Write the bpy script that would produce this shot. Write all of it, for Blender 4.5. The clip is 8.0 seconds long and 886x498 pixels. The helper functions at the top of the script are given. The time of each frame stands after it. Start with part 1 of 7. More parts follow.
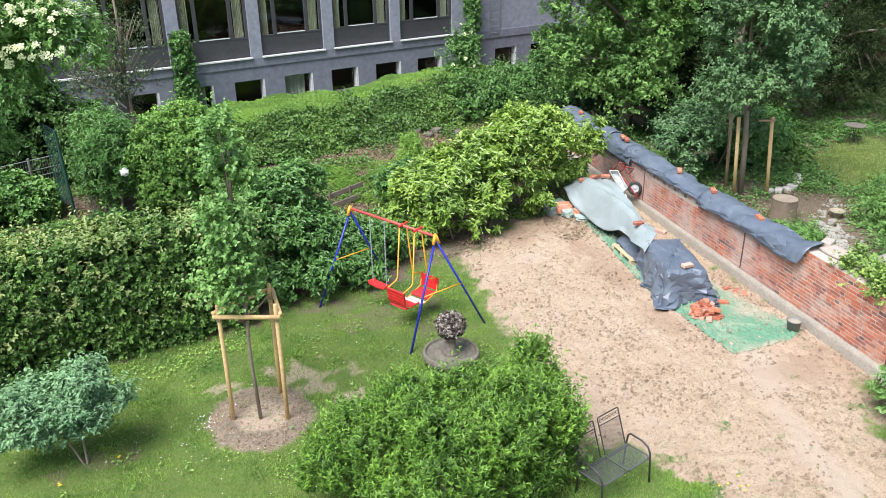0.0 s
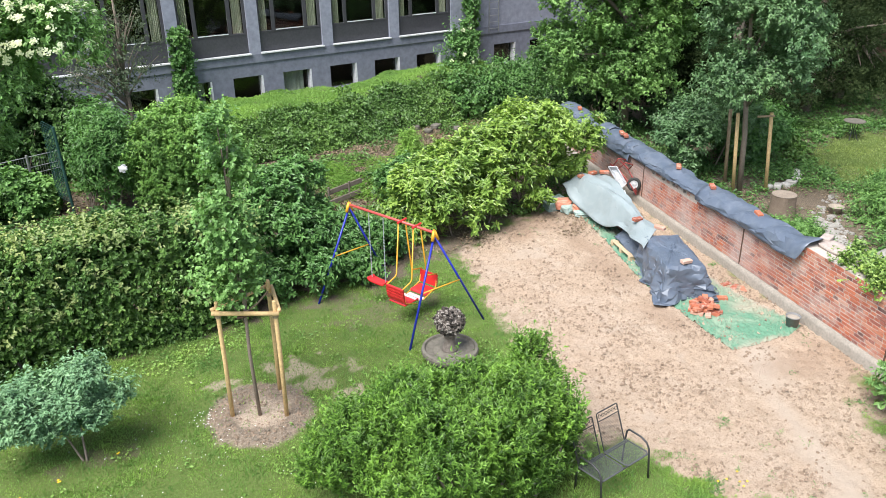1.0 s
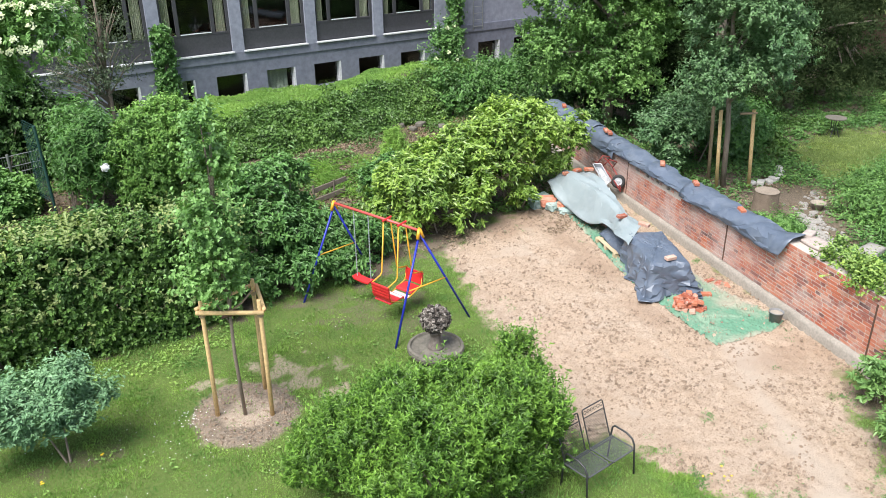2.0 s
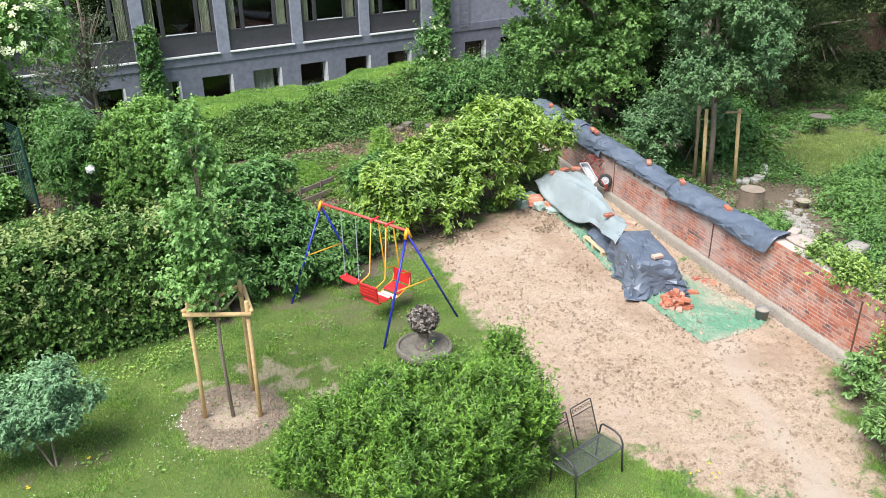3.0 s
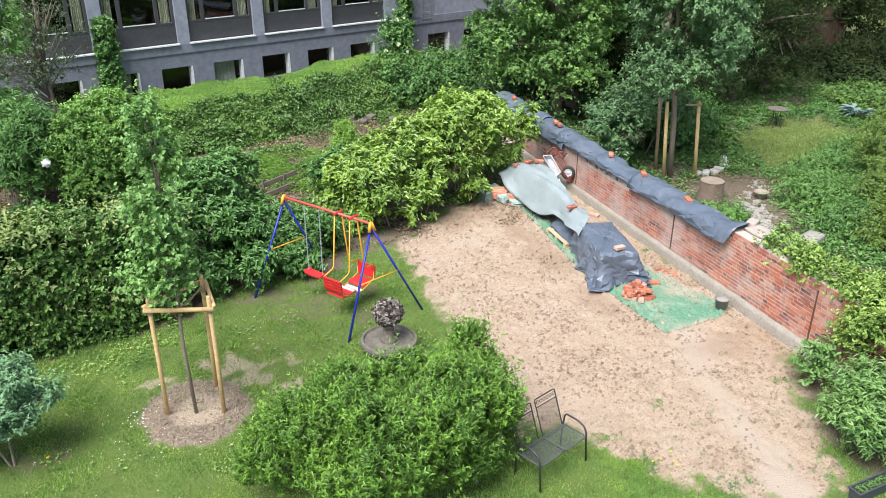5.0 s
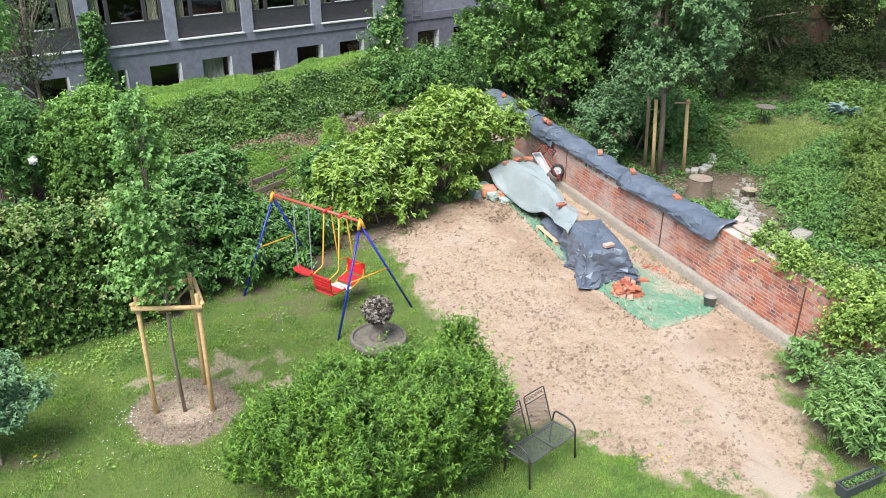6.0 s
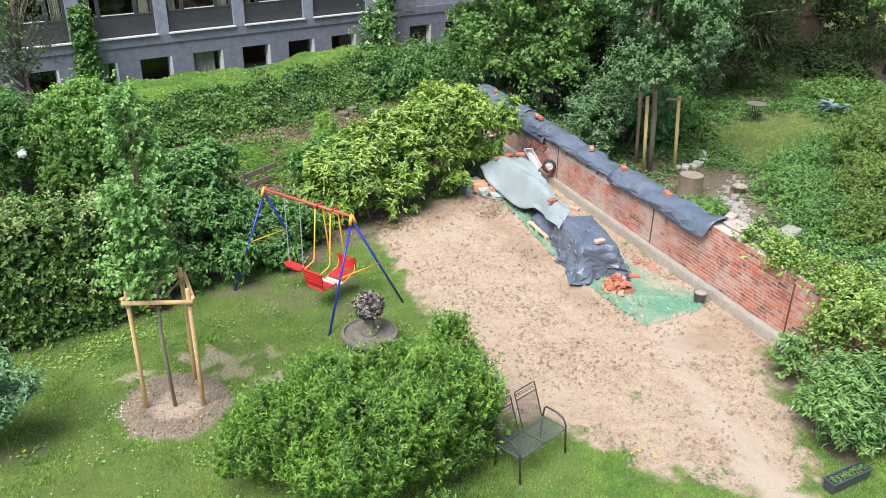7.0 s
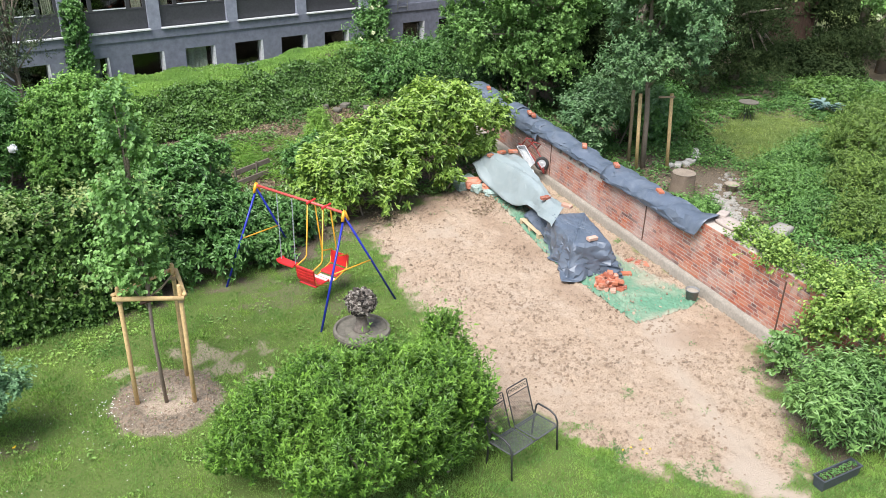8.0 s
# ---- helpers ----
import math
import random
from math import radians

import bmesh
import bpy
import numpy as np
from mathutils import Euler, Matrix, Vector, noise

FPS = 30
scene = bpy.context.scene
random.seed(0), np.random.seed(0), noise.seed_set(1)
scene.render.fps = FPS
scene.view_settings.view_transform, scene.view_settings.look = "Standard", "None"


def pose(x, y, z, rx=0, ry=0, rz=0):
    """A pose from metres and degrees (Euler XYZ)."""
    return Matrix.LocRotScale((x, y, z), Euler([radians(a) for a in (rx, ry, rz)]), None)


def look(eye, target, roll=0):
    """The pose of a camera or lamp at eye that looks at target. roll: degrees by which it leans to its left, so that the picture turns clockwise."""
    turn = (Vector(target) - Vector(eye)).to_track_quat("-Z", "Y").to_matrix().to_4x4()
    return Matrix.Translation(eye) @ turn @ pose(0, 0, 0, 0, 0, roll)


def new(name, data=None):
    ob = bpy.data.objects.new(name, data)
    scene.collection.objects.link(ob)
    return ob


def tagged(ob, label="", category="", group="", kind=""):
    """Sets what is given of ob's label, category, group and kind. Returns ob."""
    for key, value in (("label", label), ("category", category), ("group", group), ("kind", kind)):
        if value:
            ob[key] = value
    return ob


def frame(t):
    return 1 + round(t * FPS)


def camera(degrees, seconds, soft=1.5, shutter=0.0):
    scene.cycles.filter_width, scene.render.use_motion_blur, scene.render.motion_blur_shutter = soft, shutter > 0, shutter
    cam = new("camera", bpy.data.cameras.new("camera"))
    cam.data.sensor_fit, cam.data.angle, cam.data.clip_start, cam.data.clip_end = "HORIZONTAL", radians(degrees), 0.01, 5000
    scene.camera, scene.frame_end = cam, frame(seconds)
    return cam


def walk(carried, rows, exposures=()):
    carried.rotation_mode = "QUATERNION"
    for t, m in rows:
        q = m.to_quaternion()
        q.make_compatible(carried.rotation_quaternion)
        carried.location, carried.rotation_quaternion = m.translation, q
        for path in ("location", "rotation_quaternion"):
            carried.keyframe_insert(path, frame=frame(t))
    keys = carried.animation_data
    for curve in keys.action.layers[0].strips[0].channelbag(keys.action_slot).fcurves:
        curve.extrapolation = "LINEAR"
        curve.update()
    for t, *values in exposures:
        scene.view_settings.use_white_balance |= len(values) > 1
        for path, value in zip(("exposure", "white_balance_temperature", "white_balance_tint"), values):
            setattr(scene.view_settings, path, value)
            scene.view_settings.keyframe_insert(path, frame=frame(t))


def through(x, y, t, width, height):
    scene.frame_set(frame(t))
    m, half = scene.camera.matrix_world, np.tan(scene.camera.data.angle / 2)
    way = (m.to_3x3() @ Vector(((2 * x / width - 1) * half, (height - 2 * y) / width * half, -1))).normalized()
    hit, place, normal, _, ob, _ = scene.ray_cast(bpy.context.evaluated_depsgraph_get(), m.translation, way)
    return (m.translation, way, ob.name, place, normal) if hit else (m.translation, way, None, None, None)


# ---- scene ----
cam = camera(57.7, 8.0, soft=0.8)
PATH = [
    (0, (-0.039, -0.009, 7.899), (5.269, 17.399, -0.394), -0.73),
    (0.5, (-0.029, -0.002, 7.896), (5.244, 17.393, -0.446), -0.82),
    (1, (-0.033, -0.006, 7.900), (5.280, 17.358, -0.481), -0.77),
    (1.5, (-0.030, -0.005, 7.895), (5.452, 17.291, -0.520), -0.68),
    (3, (-0.022, -0.007, 7.894), (5.908, 17.131, -0.538), -0.58),
    (3.5, (-0.016, -0.013, 7.897), (6.071, 17.059, -0.560), -0.58),
    (4, (-0.008, -0.011, 7.901), (6.263, 16.970, -0.603), -0.47),
    (4.5, (-0.012, -0.013, 7.898), (6.486, 16.858, -0.655), -0.20),
    (5, (-0.004, -0.014, 7.899), (6.706, 16.748, -0.703), 0.15),
    (6.5, (0.005, -0.017, 7.896), (7.021, 16.575, -0.794), 0.63),
    (7, (-0.002, -0.017, 7.902), (7.116, 16.495, -0.855), 0.97),
    (7.5, (0.000, -0.012, 7.892), (7.200, 16.440, -0.912), 1.24),
    (8, (0.004, -0.015, 7.895), (7.275, 16.397, -0.925), 1.41),
]
walk(cam, [(t, look(eye, target, roll)) for t, eye, target, roll in PATH], ((0, 1.25), (4.5, 1.22), (8, 1.16)))

# ---- daylight ----
SUN_EL, SUN_AZ = radians(60), radians(235)
world = bpy.data.worlds.new("overcast_sky")
scene.world = world
world.use_nodes = True
wn = world.node_tree.nodes
wl = world.node_tree.links
sky = wn.new("ShaderNodeTexSky")
sky.sky_type = 'NISHITA'
sky.sun_disc = False
sky.sun_elevation = SUN_EL
sky.sun_rotation = SUN_AZ
sky.air_density = 1.0
sky.dust_density = 1.5
bright = wn.new("ShaderNodeHueSaturation")
bright.inputs["Saturation"].default_value = 0.65
wl.new(sky.outputs[0], bright.inputs["Color"])
wl.new(bright.outputs[0], wn["Background"].inputs["Color"])
wn["Background"].inputs["Strength"].default_value = 0.093
sun_data = bpy.data.lights.new("sun", 'SUN')
sun_data.energy = 2.8
sun_data.angle = radians(40)
sun_data.color = (1.0, 0.978, 0.95)
sun = new("sun", sun_data)
sun.matrix_world = look((30 * math.sin(SUN_AZ) * math.cos(SUN_EL), 30 * math.cos(SUN_AZ) * math.cos(SUN_EL), 30 * math.sin(SUN_EL)), (0, 0, 0))

# ---- materials ----


def shader(name):
    m = bpy.data.materials.new(name)
    m.use_nodes = True
    nt = m.node_tree
    return m, nt, nt.nodes["Principled BSDF"]


def ramp(nt, stops, fac):
    r = nt.nodes.new("ShaderNodeValToRGB")
    el = r.color_ramp.elements
    while len(el) < len(stops):
        el.new(0.5)
    for e, (p, c) in zip(el, stops):
        e.position = p
        e.color = (*c, 1)
    nt.links.new(fac, r.inputs[0])
    return r.outputs[0]


def noise_tex(nt, scale, detail=4, rough=0.6, vec=None, dist=0.0):
    n = nt.nodes.new("ShaderNodeTexNoise")
    n.inputs["Scale"].default_value = scale
    n.inputs["Detail"].default_value = detail
    n.inputs["Roughness"].default_value = rough
    n.inputs["Distortion"].default_value = dist
    if vec is None:
        g = nt.nodes.new("ShaderNodeNewGeometry")
        vec = g.outputs["Position"]
    nt.links.new(vec, n.inputs["Vector"])
    return n.outputs["Fac"]


def mix(nt, fac, a, b, mode='MIX'):
    x = nt.nodes.new("ShaderNodeMix")
    x.data_type = 'RGBA'
    x.blend_type = mode
    for sock, v in ((x.inputs[0], fac), (x.inputs[6], a), (x.inputs[7], b)):
        if isinstance(v, (int, float)):
            sock.default_value = v
        elif isinstance(v, tuple):
            sock.default_value = (*v, 1)
        else:
            nt.links.new(v, sock)
    return x.outputs[2]


def bump(nt, bsdf, height, strength=0.3, dist=0.01):
    b = nt.nodes.new("ShaderNodeBump")
    b.inputs["Strength"].default_value = strength
    b.inputs["Distance"].default_value = dist
    nt.links.new(height, b.inputs["Height"])
    nt.links.new(b.outputs[0], bsdf.inputs["Normal"])


def island_random(nt):
    g = nt.nodes.new("ShaderNodeNewGeometry")
    return g.outputs["Random Per Island"]


def leaf_mat(name, dark, mid, light, rough=0.45, through=0.2, patch=0.8, spec=0.4, young=0.6, tints=((0.68, 0.78, 0.80), (1.12, 1.13, 1.08))):
    """Leaves: colour by leaf, by age and by patches of the plant, a little light through the blade."""
    m, nt, b = shader(name)
    dark, light = [tuple(0.55 * u + 0.45 * v for u, v in zip(q, mid)) for q in (dark, light)]
    c = ramp(nt, [(0.0, dark), (0.5, mid), (1.0, light)], island_random(nt))
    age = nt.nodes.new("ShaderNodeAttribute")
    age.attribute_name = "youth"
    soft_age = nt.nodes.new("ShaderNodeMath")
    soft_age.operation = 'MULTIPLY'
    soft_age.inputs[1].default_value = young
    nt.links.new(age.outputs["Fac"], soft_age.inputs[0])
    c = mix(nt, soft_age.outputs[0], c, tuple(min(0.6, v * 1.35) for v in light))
    n = noise_tex(nt, patch, 2)
    tint = ramp(nt, [(0.3, tints[0]), (0.7, tints[1])], n)
    c = mix(nt, 1.0, c, tint, 'MULTIPLY')
    nt.links.new(c, b.inputs["Base Color"])
    b.inputs["Roughness"].default_value = rough
    b.inputs["Specular IOR Level"].default_value = spec
    tr = nt.nodes.new("ShaderNodeBsdfTranslucent")
    nt.links.new(mix(nt, 1.0, c, (1.3, 1.4, 0.6), 'MULTIPLY'), tr.inputs["Color"])
    ms = nt.nodes.new("ShaderNodeMixShader")
    ms.inputs[0].default_value = through * 0.65
    nt.links.new(b.outputs[0], ms.inputs[1])
    nt.links.new(tr.outputs[0], ms.inputs[2])
    nt.links.new(ms.outputs[0], nt.nodes["Material Output"].inputs["Surface"])
    return m


def plain_mat(name, c1, c2, rough=0.6, scale=6.0, metal=0.0, bump_scale=60.0, bump_str=0.2, bump_dist=0.004, spec=0.5):
    """Two colours mixed at two scales, with fine relief."""
    m, nt, b = shader(name)
    n1 = noise_tex(nt, scale, 5)
    n2 = noise_tex(nt, scale * 7, 3)
    c = mix(nt, n1, c1, c2)
    c = mix(nt, 0.5, c, ramp(nt, [(0.3, (0.6, 0.6, 0.6)), (0.7, (1.25, 1.25, 1.25))], n2), 'MULTIPLY')
    nt.links.new(c, b.inputs["Base Color"])
    b.inputs["Roughness"].default_value = rough
    b.inputs["Metallic"].default_value = metal
    b.inputs["Specular IOR Level"].default_value = spec
    if bump_str:
        bump(nt, b, noise_tex(nt, bump_scale, 4), bump_str, bump_dist)
    return m


def ground_mat():
    """Lawn, raw earth, sandy soil, bark mulch: mixed by the masks that the ground mesh carries."""
    m, nt, b = shader("garden_ground")

    def attr(nm):
        a = nt.nodes.new("ShaderNodeAttribute")
        a.attribute_name = nm
        return a.outputs["Fac"]
    fine = noise_tex(nt, 45, 5, 0.7)
    mid = noise_tex(nt, 6, 5, 0.65)
    big = noise_tex(nt, 0.9, 4, 0.6)
    grass = mix(nt, mid, (0.085, 0.13, 0.034), (0.15, 0.22, 0.06))
    grass = mix(nt, big, grass, (0.12, 0.155, 0.046))
    sand = mix(nt, mid, (0.40, 0.31, 0.235), (0.545, 0.44, 0.35))
    sand = mix(nt, ramp(nt, [(0.35, (0, 0, 0)), (0.62, (1, 1, 1))], big), sand, (0.455, 0.348, 0.26))
    sand = mix(nt, ramp(nt, [(0.53, (0, 0, 0)), (0.64, (1, 1, 1))], fine), sand, (0.24, 0.175, 0.12))
    sand = mix(nt, ramp(nt, [(0.57, (0, 0, 0)), (0.70, (0.6, 0.6, 0.6))], noise_tex(nt, 14, 4, 0.7)), sand, (0.27, 0.195, 0.135))
    sand = mix(nt, ramp(nt, [(0.58, (0, 0, 0)), (0.68, (0.8, 0.8, 0.8))], noise_tex(nt, 70, 3, 0.7)), sand, (0.54, 0.44, 0.35))
    damp = ramp(nt, [(0.50, (0, 0, 0)), (0.66, (0.55, 0.55, 0.55))], noise_tex(nt, 2.3, 6, 0.72))
    sand = mix(nt, damp, sand, (0.33, 0.245, 0.175))
    crumb = ramp(nt, [(0.56, (0, 0, 0)), (0.60, (0.6, 0.6, 0.6))], noise_tex(nt, 16, 5, 0.75, dist=0.3))
    sand = mix(nt, crumb, sand, (0.22, 0.155, 0.105))
    sand = mix(nt, attr("worn"), sand, mix(nt, fine, (0.40, 0.32, 0.25), (0.51, 0.432, 0.36)))
    sand = mix(nt, attr("brown"), sand, mix(nt, mid, (0.24, 0.165, 0.115), (0.40, 0.29, 0.21)))
    soil = mix(nt, ramp(nt, [(0.35, (0, 0, 0)), (0.65, (1, 1, 1))], fine), (0.25, 0.19, 0.14), (0.56, 0.46, 0.365))
    mulch = mix(nt, ramp(nt, [(0.35, (0, 0, 0)), (0.62, (1, 1, 1))], noise_tex(nt, 60, 4, 0.75)), (0.055, 0.044, 0.032), (0.25, 0.20, 0.15))
    c = mix(nt, attr("soil"), grass, soil)
    c = mix(nt, attr("mulch"), c, mulch)
    c = mix(nt, attr("sand"), c, sand)
    nt.links.new(c, b.inputs["Base Color"])
    b.inputs["Roughness"].default_value = 0.95
    b.inputs["Specular IOR Level"].default_value = 0.15
    bump(nt, b, fine, 0.9, 0.03)
    return m


M_GROUND = ground_mat()
M_MULCH = plain_mat("bark_mulch", (0.05, 0.042, 0.03), (0.20, 0.16, 0.12), 0.95, 9, bump_scale=40, bump_str=0.8, bump_dist=0.02)
M_GRASS = leaf_mat("grass_blades", (0.115, 0.22, 0.045), (0.205, 0.355, 0.082), (0.35, 0.5, 0.155), 0.5, 0.2, 1.5, tints=((0.55, 0.70, 0.68), (1.36, 1.25, 1.1)))
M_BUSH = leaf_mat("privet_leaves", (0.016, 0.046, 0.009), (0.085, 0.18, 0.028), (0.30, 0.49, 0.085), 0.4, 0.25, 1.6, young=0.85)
M_HEDGE = leaf_mat("hornbeam_leaves", (0.04, 0.085, 0.018), (0.10, 0.195, 0.045), (0.22, 0.345, 0.09), 0.4, 0.2, 0.9)
M_HEDGE_TIP = leaf_mat("hornbeam_young_leaves", (0.160, 0.220, 0.070), (0.290, 0.360, 0.120), (0.420, 0.420, 0.200), 0.45, 0.3, 1.0)
M_LAUREL = leaf_mat("laurel_leaves", (0.04, 0.095, 0.018), (0.195, 0.32, 0.055), (0.47, 0.585, 0.14), 0.33, 0.22, 1.0, 0.5)
M_DARK = leaf_mat("dark_shrub_leaves", (0.04, 0.1, 0.03), (0.1, 0.215, 0.058), (0.2, 0.36, 0.105), 0.38, 0.2, 0.9)
M_YEW = leaf_mat("yew_leaves", (0.05, 0.125, 0.026), (0.165, 0.32, 0.066), (0.36, 0.54, 0.14), 0.45, 0.15, 1.3)
M_IVY = leaf_mat("ivy_leaves", (0.05, 0.105, 0.022), (0.11, 0.205, 0.048), (0.21, 0.34, 0.085), 0.42, 0.2, 0.6)
M_THICKET = leaf_mat("old_ivy_leaves", (0.016, 0.042, 0.012), (0.048, 0.105, 0.028), (0.12, 0.22, 0.06), 0.42, 0.15, 0.6)
M_IVYTOP = leaf_mat("ground_cover_leaves", (0.13, 0.24, 0.05), (0.24, 0.4, 0.082), (0.36, 0.53, 0.135), 0.5, 0.25, 0.6)
M_MAPLE = leaf_mat("maple_leaves", (0.09, 0.18, 0.05), (0.175, 0.32, 0.095), (0.3, 0.48, 0.16), 0.45, 0.3, 1.0)
M_BLUEGREEN = leaf_mat("blue_green_leaves", (0.06, 0.14, 0.07), (0.18, 0.32, 0.165), (0.33, 0.49, 0.28), 0.5, 0.2, 1.5)
M_TREE = leaf_mat("tree_leaves", (0.07, 0.14, 0.035), (0.175, 0.32, 0.085), (0.36, 0.54, 0.175), 0.42, 0.25, 0.5)
M_ROWAN = leaf_mat("silver_green_leaves", (0.04, 0.09, 0.036), (0.105, 0.2, 0.08), (0.25, 0.38, 0.18), 0.4, 0.2, 0.7)
# dark needles, deepened further for the shaded hollows below the trees
M_CONIFER = leaf_mat("needles_with_shade", (0.013, 0.024, 0.009), (0.036, 0.058, 0.022), (0.10, 0.125, 0.052), 0.85, 0.15, 0.5, spec=0.1)
M_YELLOW = leaf_mat("yellow_green_leaves", (0.05, 0.10, 0.02), (0.125, 0.20, 0.042), (0.27, 0.36, 0.09), 0.45, 0.25, 1.0)
M_VINE = leaf_mat("vine_leaves", (0.05, 0.11, 0.024), (0.19, 0.31, 0.062), (0.46, 0.53, 0.14), 0.42, 0.2, 1.6)
M_PERENNIAL = leaf_mat("perennial_leaves", (0.053, 0.129, 0.038), (0.114, 0.246, 0.069), (0.230, 0.403, 0.113), 0.45, 0.25, 0.7)
M_WALLSHRUB = leaf_mat("pale_shrub_leaves", (0.06, 0.125, 0.035), (0.145, 0.265, 0.08), (0.28, 0.42, 0.14), 0.42, 0.25, 1.4)
M_THORN = leaf_mat("thorn_leaves", (0.03, 0.042, 0.022), (0.06, 0.085, 0.042), (0.12, 0.155, 0.08), 0.4, 0.1, 0.9)
M_FARBED = leaf_mat("shaded_bed_leaves", (0.040, 0.090, 0.025), (0.116, 0.238, 0.063), (0.282, 0.461, 0.128), 0.45, 0.2, 0.45)
M_FARGRASS = leaf_mat("dry_far_grass", (0.16, 0.21, 0.06), (0.265, 0.335, 0.10), (0.36, 0.42, 0.15), 0.5, 0.2, 0.8)
M_BLOSSOM = leaf_mat("cream_blossom", (0.66, 0.68, 0.42), (0.76, 0.77, 0.53), (0.83, 0.83, 0.64), 0.7, 0.2, 1.0)
M_LITTER = leaf_mat("leaf_litter", (0.08, 0.055, 0.035), (0.24, 0.17, 0.11), (0.42, 0.33, 0.23), 0.8, 0.05, 1.5)
M_CHIPS = leaf_mat("grey_bark_chips", (0.10, 0.075, 0.058), (0.25, 0.195, 0.155), (0.50, 0.42, 0.36), 0.85, 0.02, 2.0)
M_WHITE = plain_mat("white_petals", (0.85, 0.85, 0.83), (0.8, 0.8, 0.78), 0.6, bump_str=0)
M_YELLOWFLOWER = plain_mat("yellow_petals", (0.8, 0.6, 0.02), (0.75, 0.5, 0.02), 0.6, bump_str=0)
M_BARK = plain_mat("bark", (0.17, 0.135, 0.108), (0.33, 0.27, 0.22), 0.9, 8, bump_scale=40, bump_str=0.8, bump_dist=0.02)
M_STAKE = plain_mat("peeled_softwood", (0.60, 0.40, 0.185), (0.74, 0.53, 0.27), 0.75, 3, bump_scale=30)
M_STAKE_OLD = plain_mat("weathered_softwood", (0.33, 0.24, 0.15), (0.46, 0.34, 0.22), 0.8, 3, bump_scale=30)
M_OLDWOOD = plain_mat("grey_old_timber", (0.09, 0.075, 0.06), (0.22, 0.185, 0.15), 0.85, 7, bump_scale=30, bump_str=0.5)
# brown wood with the shade of the trees worked into its colour
M_BROWNWOOD = plain_mat("shade_darkened_timber", (0.05, 0.03, 0.021), (0.10, 0.058, 0.04), 0.8, 5, bump_scale=30)
M_PALLET = plain_mat("pallet_wood", (0.45, 0.34, 0.21), (0.58, 0.47, 0.32), 0.8, 4, bump_scale=30)
M_BLUE = plain_mat("blue_enamel", (0.012, 0.02, 0.30), (0.02, 0.035, 0.38), 0.35, 2, bump_str=0)
M_RED = plain_mat("red_plastic", (0.55, 0.02, 0.025), (0.65, 0.035, 0.035), 0.4, 2, bump_str=0)
M_REDBAR = plain_mat("faded_red_enamel", (0.50, 0.06, 0.055), (0.62, 0.12, 0.10), 0.4, 3, bump_str=0)
M_ORANGE = plain_mat("yellow_enamel", (0.72, 0.33, 0.02), (0.80, 0.42, 0.04), 0.4, 3, bump_str=0)
M_PINK = plain_mat("pale_pink_plastic", (0.75, 0.45, 0.45), (0.8, 0.6, 0.58), 0.5, 3, bump_str=0)
M_CHAIN = plain_mat("galvanised_chain", (0.36, 0.42, 0.46), (0.50, 0.56, 0.60), 0.5, 8, metal=0.3, bump_str=0)
M_STONE = plain_mat("weathered_stone", (0.055, 0.05, 0.04), (0.25, 0.23, 0.19), 0.9, 12, bump_scale=35, bump_str=0.6, bump_dist=0.01)
M_CARVED = plain_mat("carved_stone", (0.012, 0.010, 0.008), (0.36, 0.31, 0.27), 0.9, 16, bump_scale=35, bump_str=0.6, bump_dist=0.01)
M_CONCRETE = plain_mat("footing_concrete", (0.23, 0.205, 0.172), (0.37, 0.335, 0.29), 0.9, 3, bump_scale=25, bump_str=0.5, bump_dist=0.01)
M_SLAB = plain_mat("pale_coping_stone", (0.33, 0.27, 0.24), (0.50, 0.43, 0.39), 0.85, 4)
M_PEBBLE = plain_mat("pale_stones", (0.20, 0.185, 0.165), (0.42, 0.40, 0.365), 0.85, 5)
M_WHITESTONE = plain_mat("whitish_stone", (0.42, 0.40, 0.36), (0.62, 0.60, 0.56), 0.85, 5)
M_METAL = plain_mat("dark_bench_metal", (0.045, 0.045, 0.047), (0.09, 0.09, 0.093), 0.45, 9, metal=0.4, bump_str=0)
# lighter grey than the frame: the sky's reflection on the seats, as colour
M_MESHSEAT = plain_mat("sky_bright_seat_mesh", (0.07, 0.076, 0.078), (0.13, 0.138, 0.138), 0.6, 9, metal=0.2, bump_str=0)
M_MESHBACK = plain_mat("dark_brown_mesh", (0.06, 0.052, 0.048), (0.10, 0.09, 0.085), 0.5, 9, metal=0.3, bump_str=0)
M_RUST = plain_mat("rusty_steel", (0.06, 0.035, 0.025), (0.14, 0.075, 0.05), 0.85, 12, bump_scale=60)
M_FENCE = plain_mat("green_fence_paint", (0.012, 0.05, 0.045), (0.02, 0.075, 0.065), 0.5, 5, bump_str=0)
M_WIRE = plain_mat("galvanised_wire", (0.30, 0.31, 0.31), (0.45, 0.46, 0.46), 0.5, 6, metal=0.6, bump_str=0)
M_FACADE = plain_mat("grey_render", (0.195, 0.208, 0.268), (0.225, 0.238, 0.30), 0.85, 0.7, bump_scale=90, bump_str=0.15)
M_FACADE_LIGHT = plain_mat("light_grey_render", (0.28, 0.296, 0.368), (0.31, 0.326, 0.40), 0.85, 0.7, bump_scale=90, bump_str=0.15)
M_SILLWHITE = plain_mat("white_metal_sill", (0.70, 0.71, 0.74), (0.78, 0.79, 0.81), 0.5, 2, bump_str=0)
M_FRAME = plain_mat("anthracite_frame", (0.05, 0.05, 0.058), (0.075, 0.075, 0.085), 0.5, 2, bump_str=0)
# near-black: the darkness of unlit rooms is put into this colour
M_ROOM = plain_mat("unlit_room_tone", (0.008, 0.009, 0.009), (0.013, 0.014, 0.013), 0.9, 1, bump_str=0)
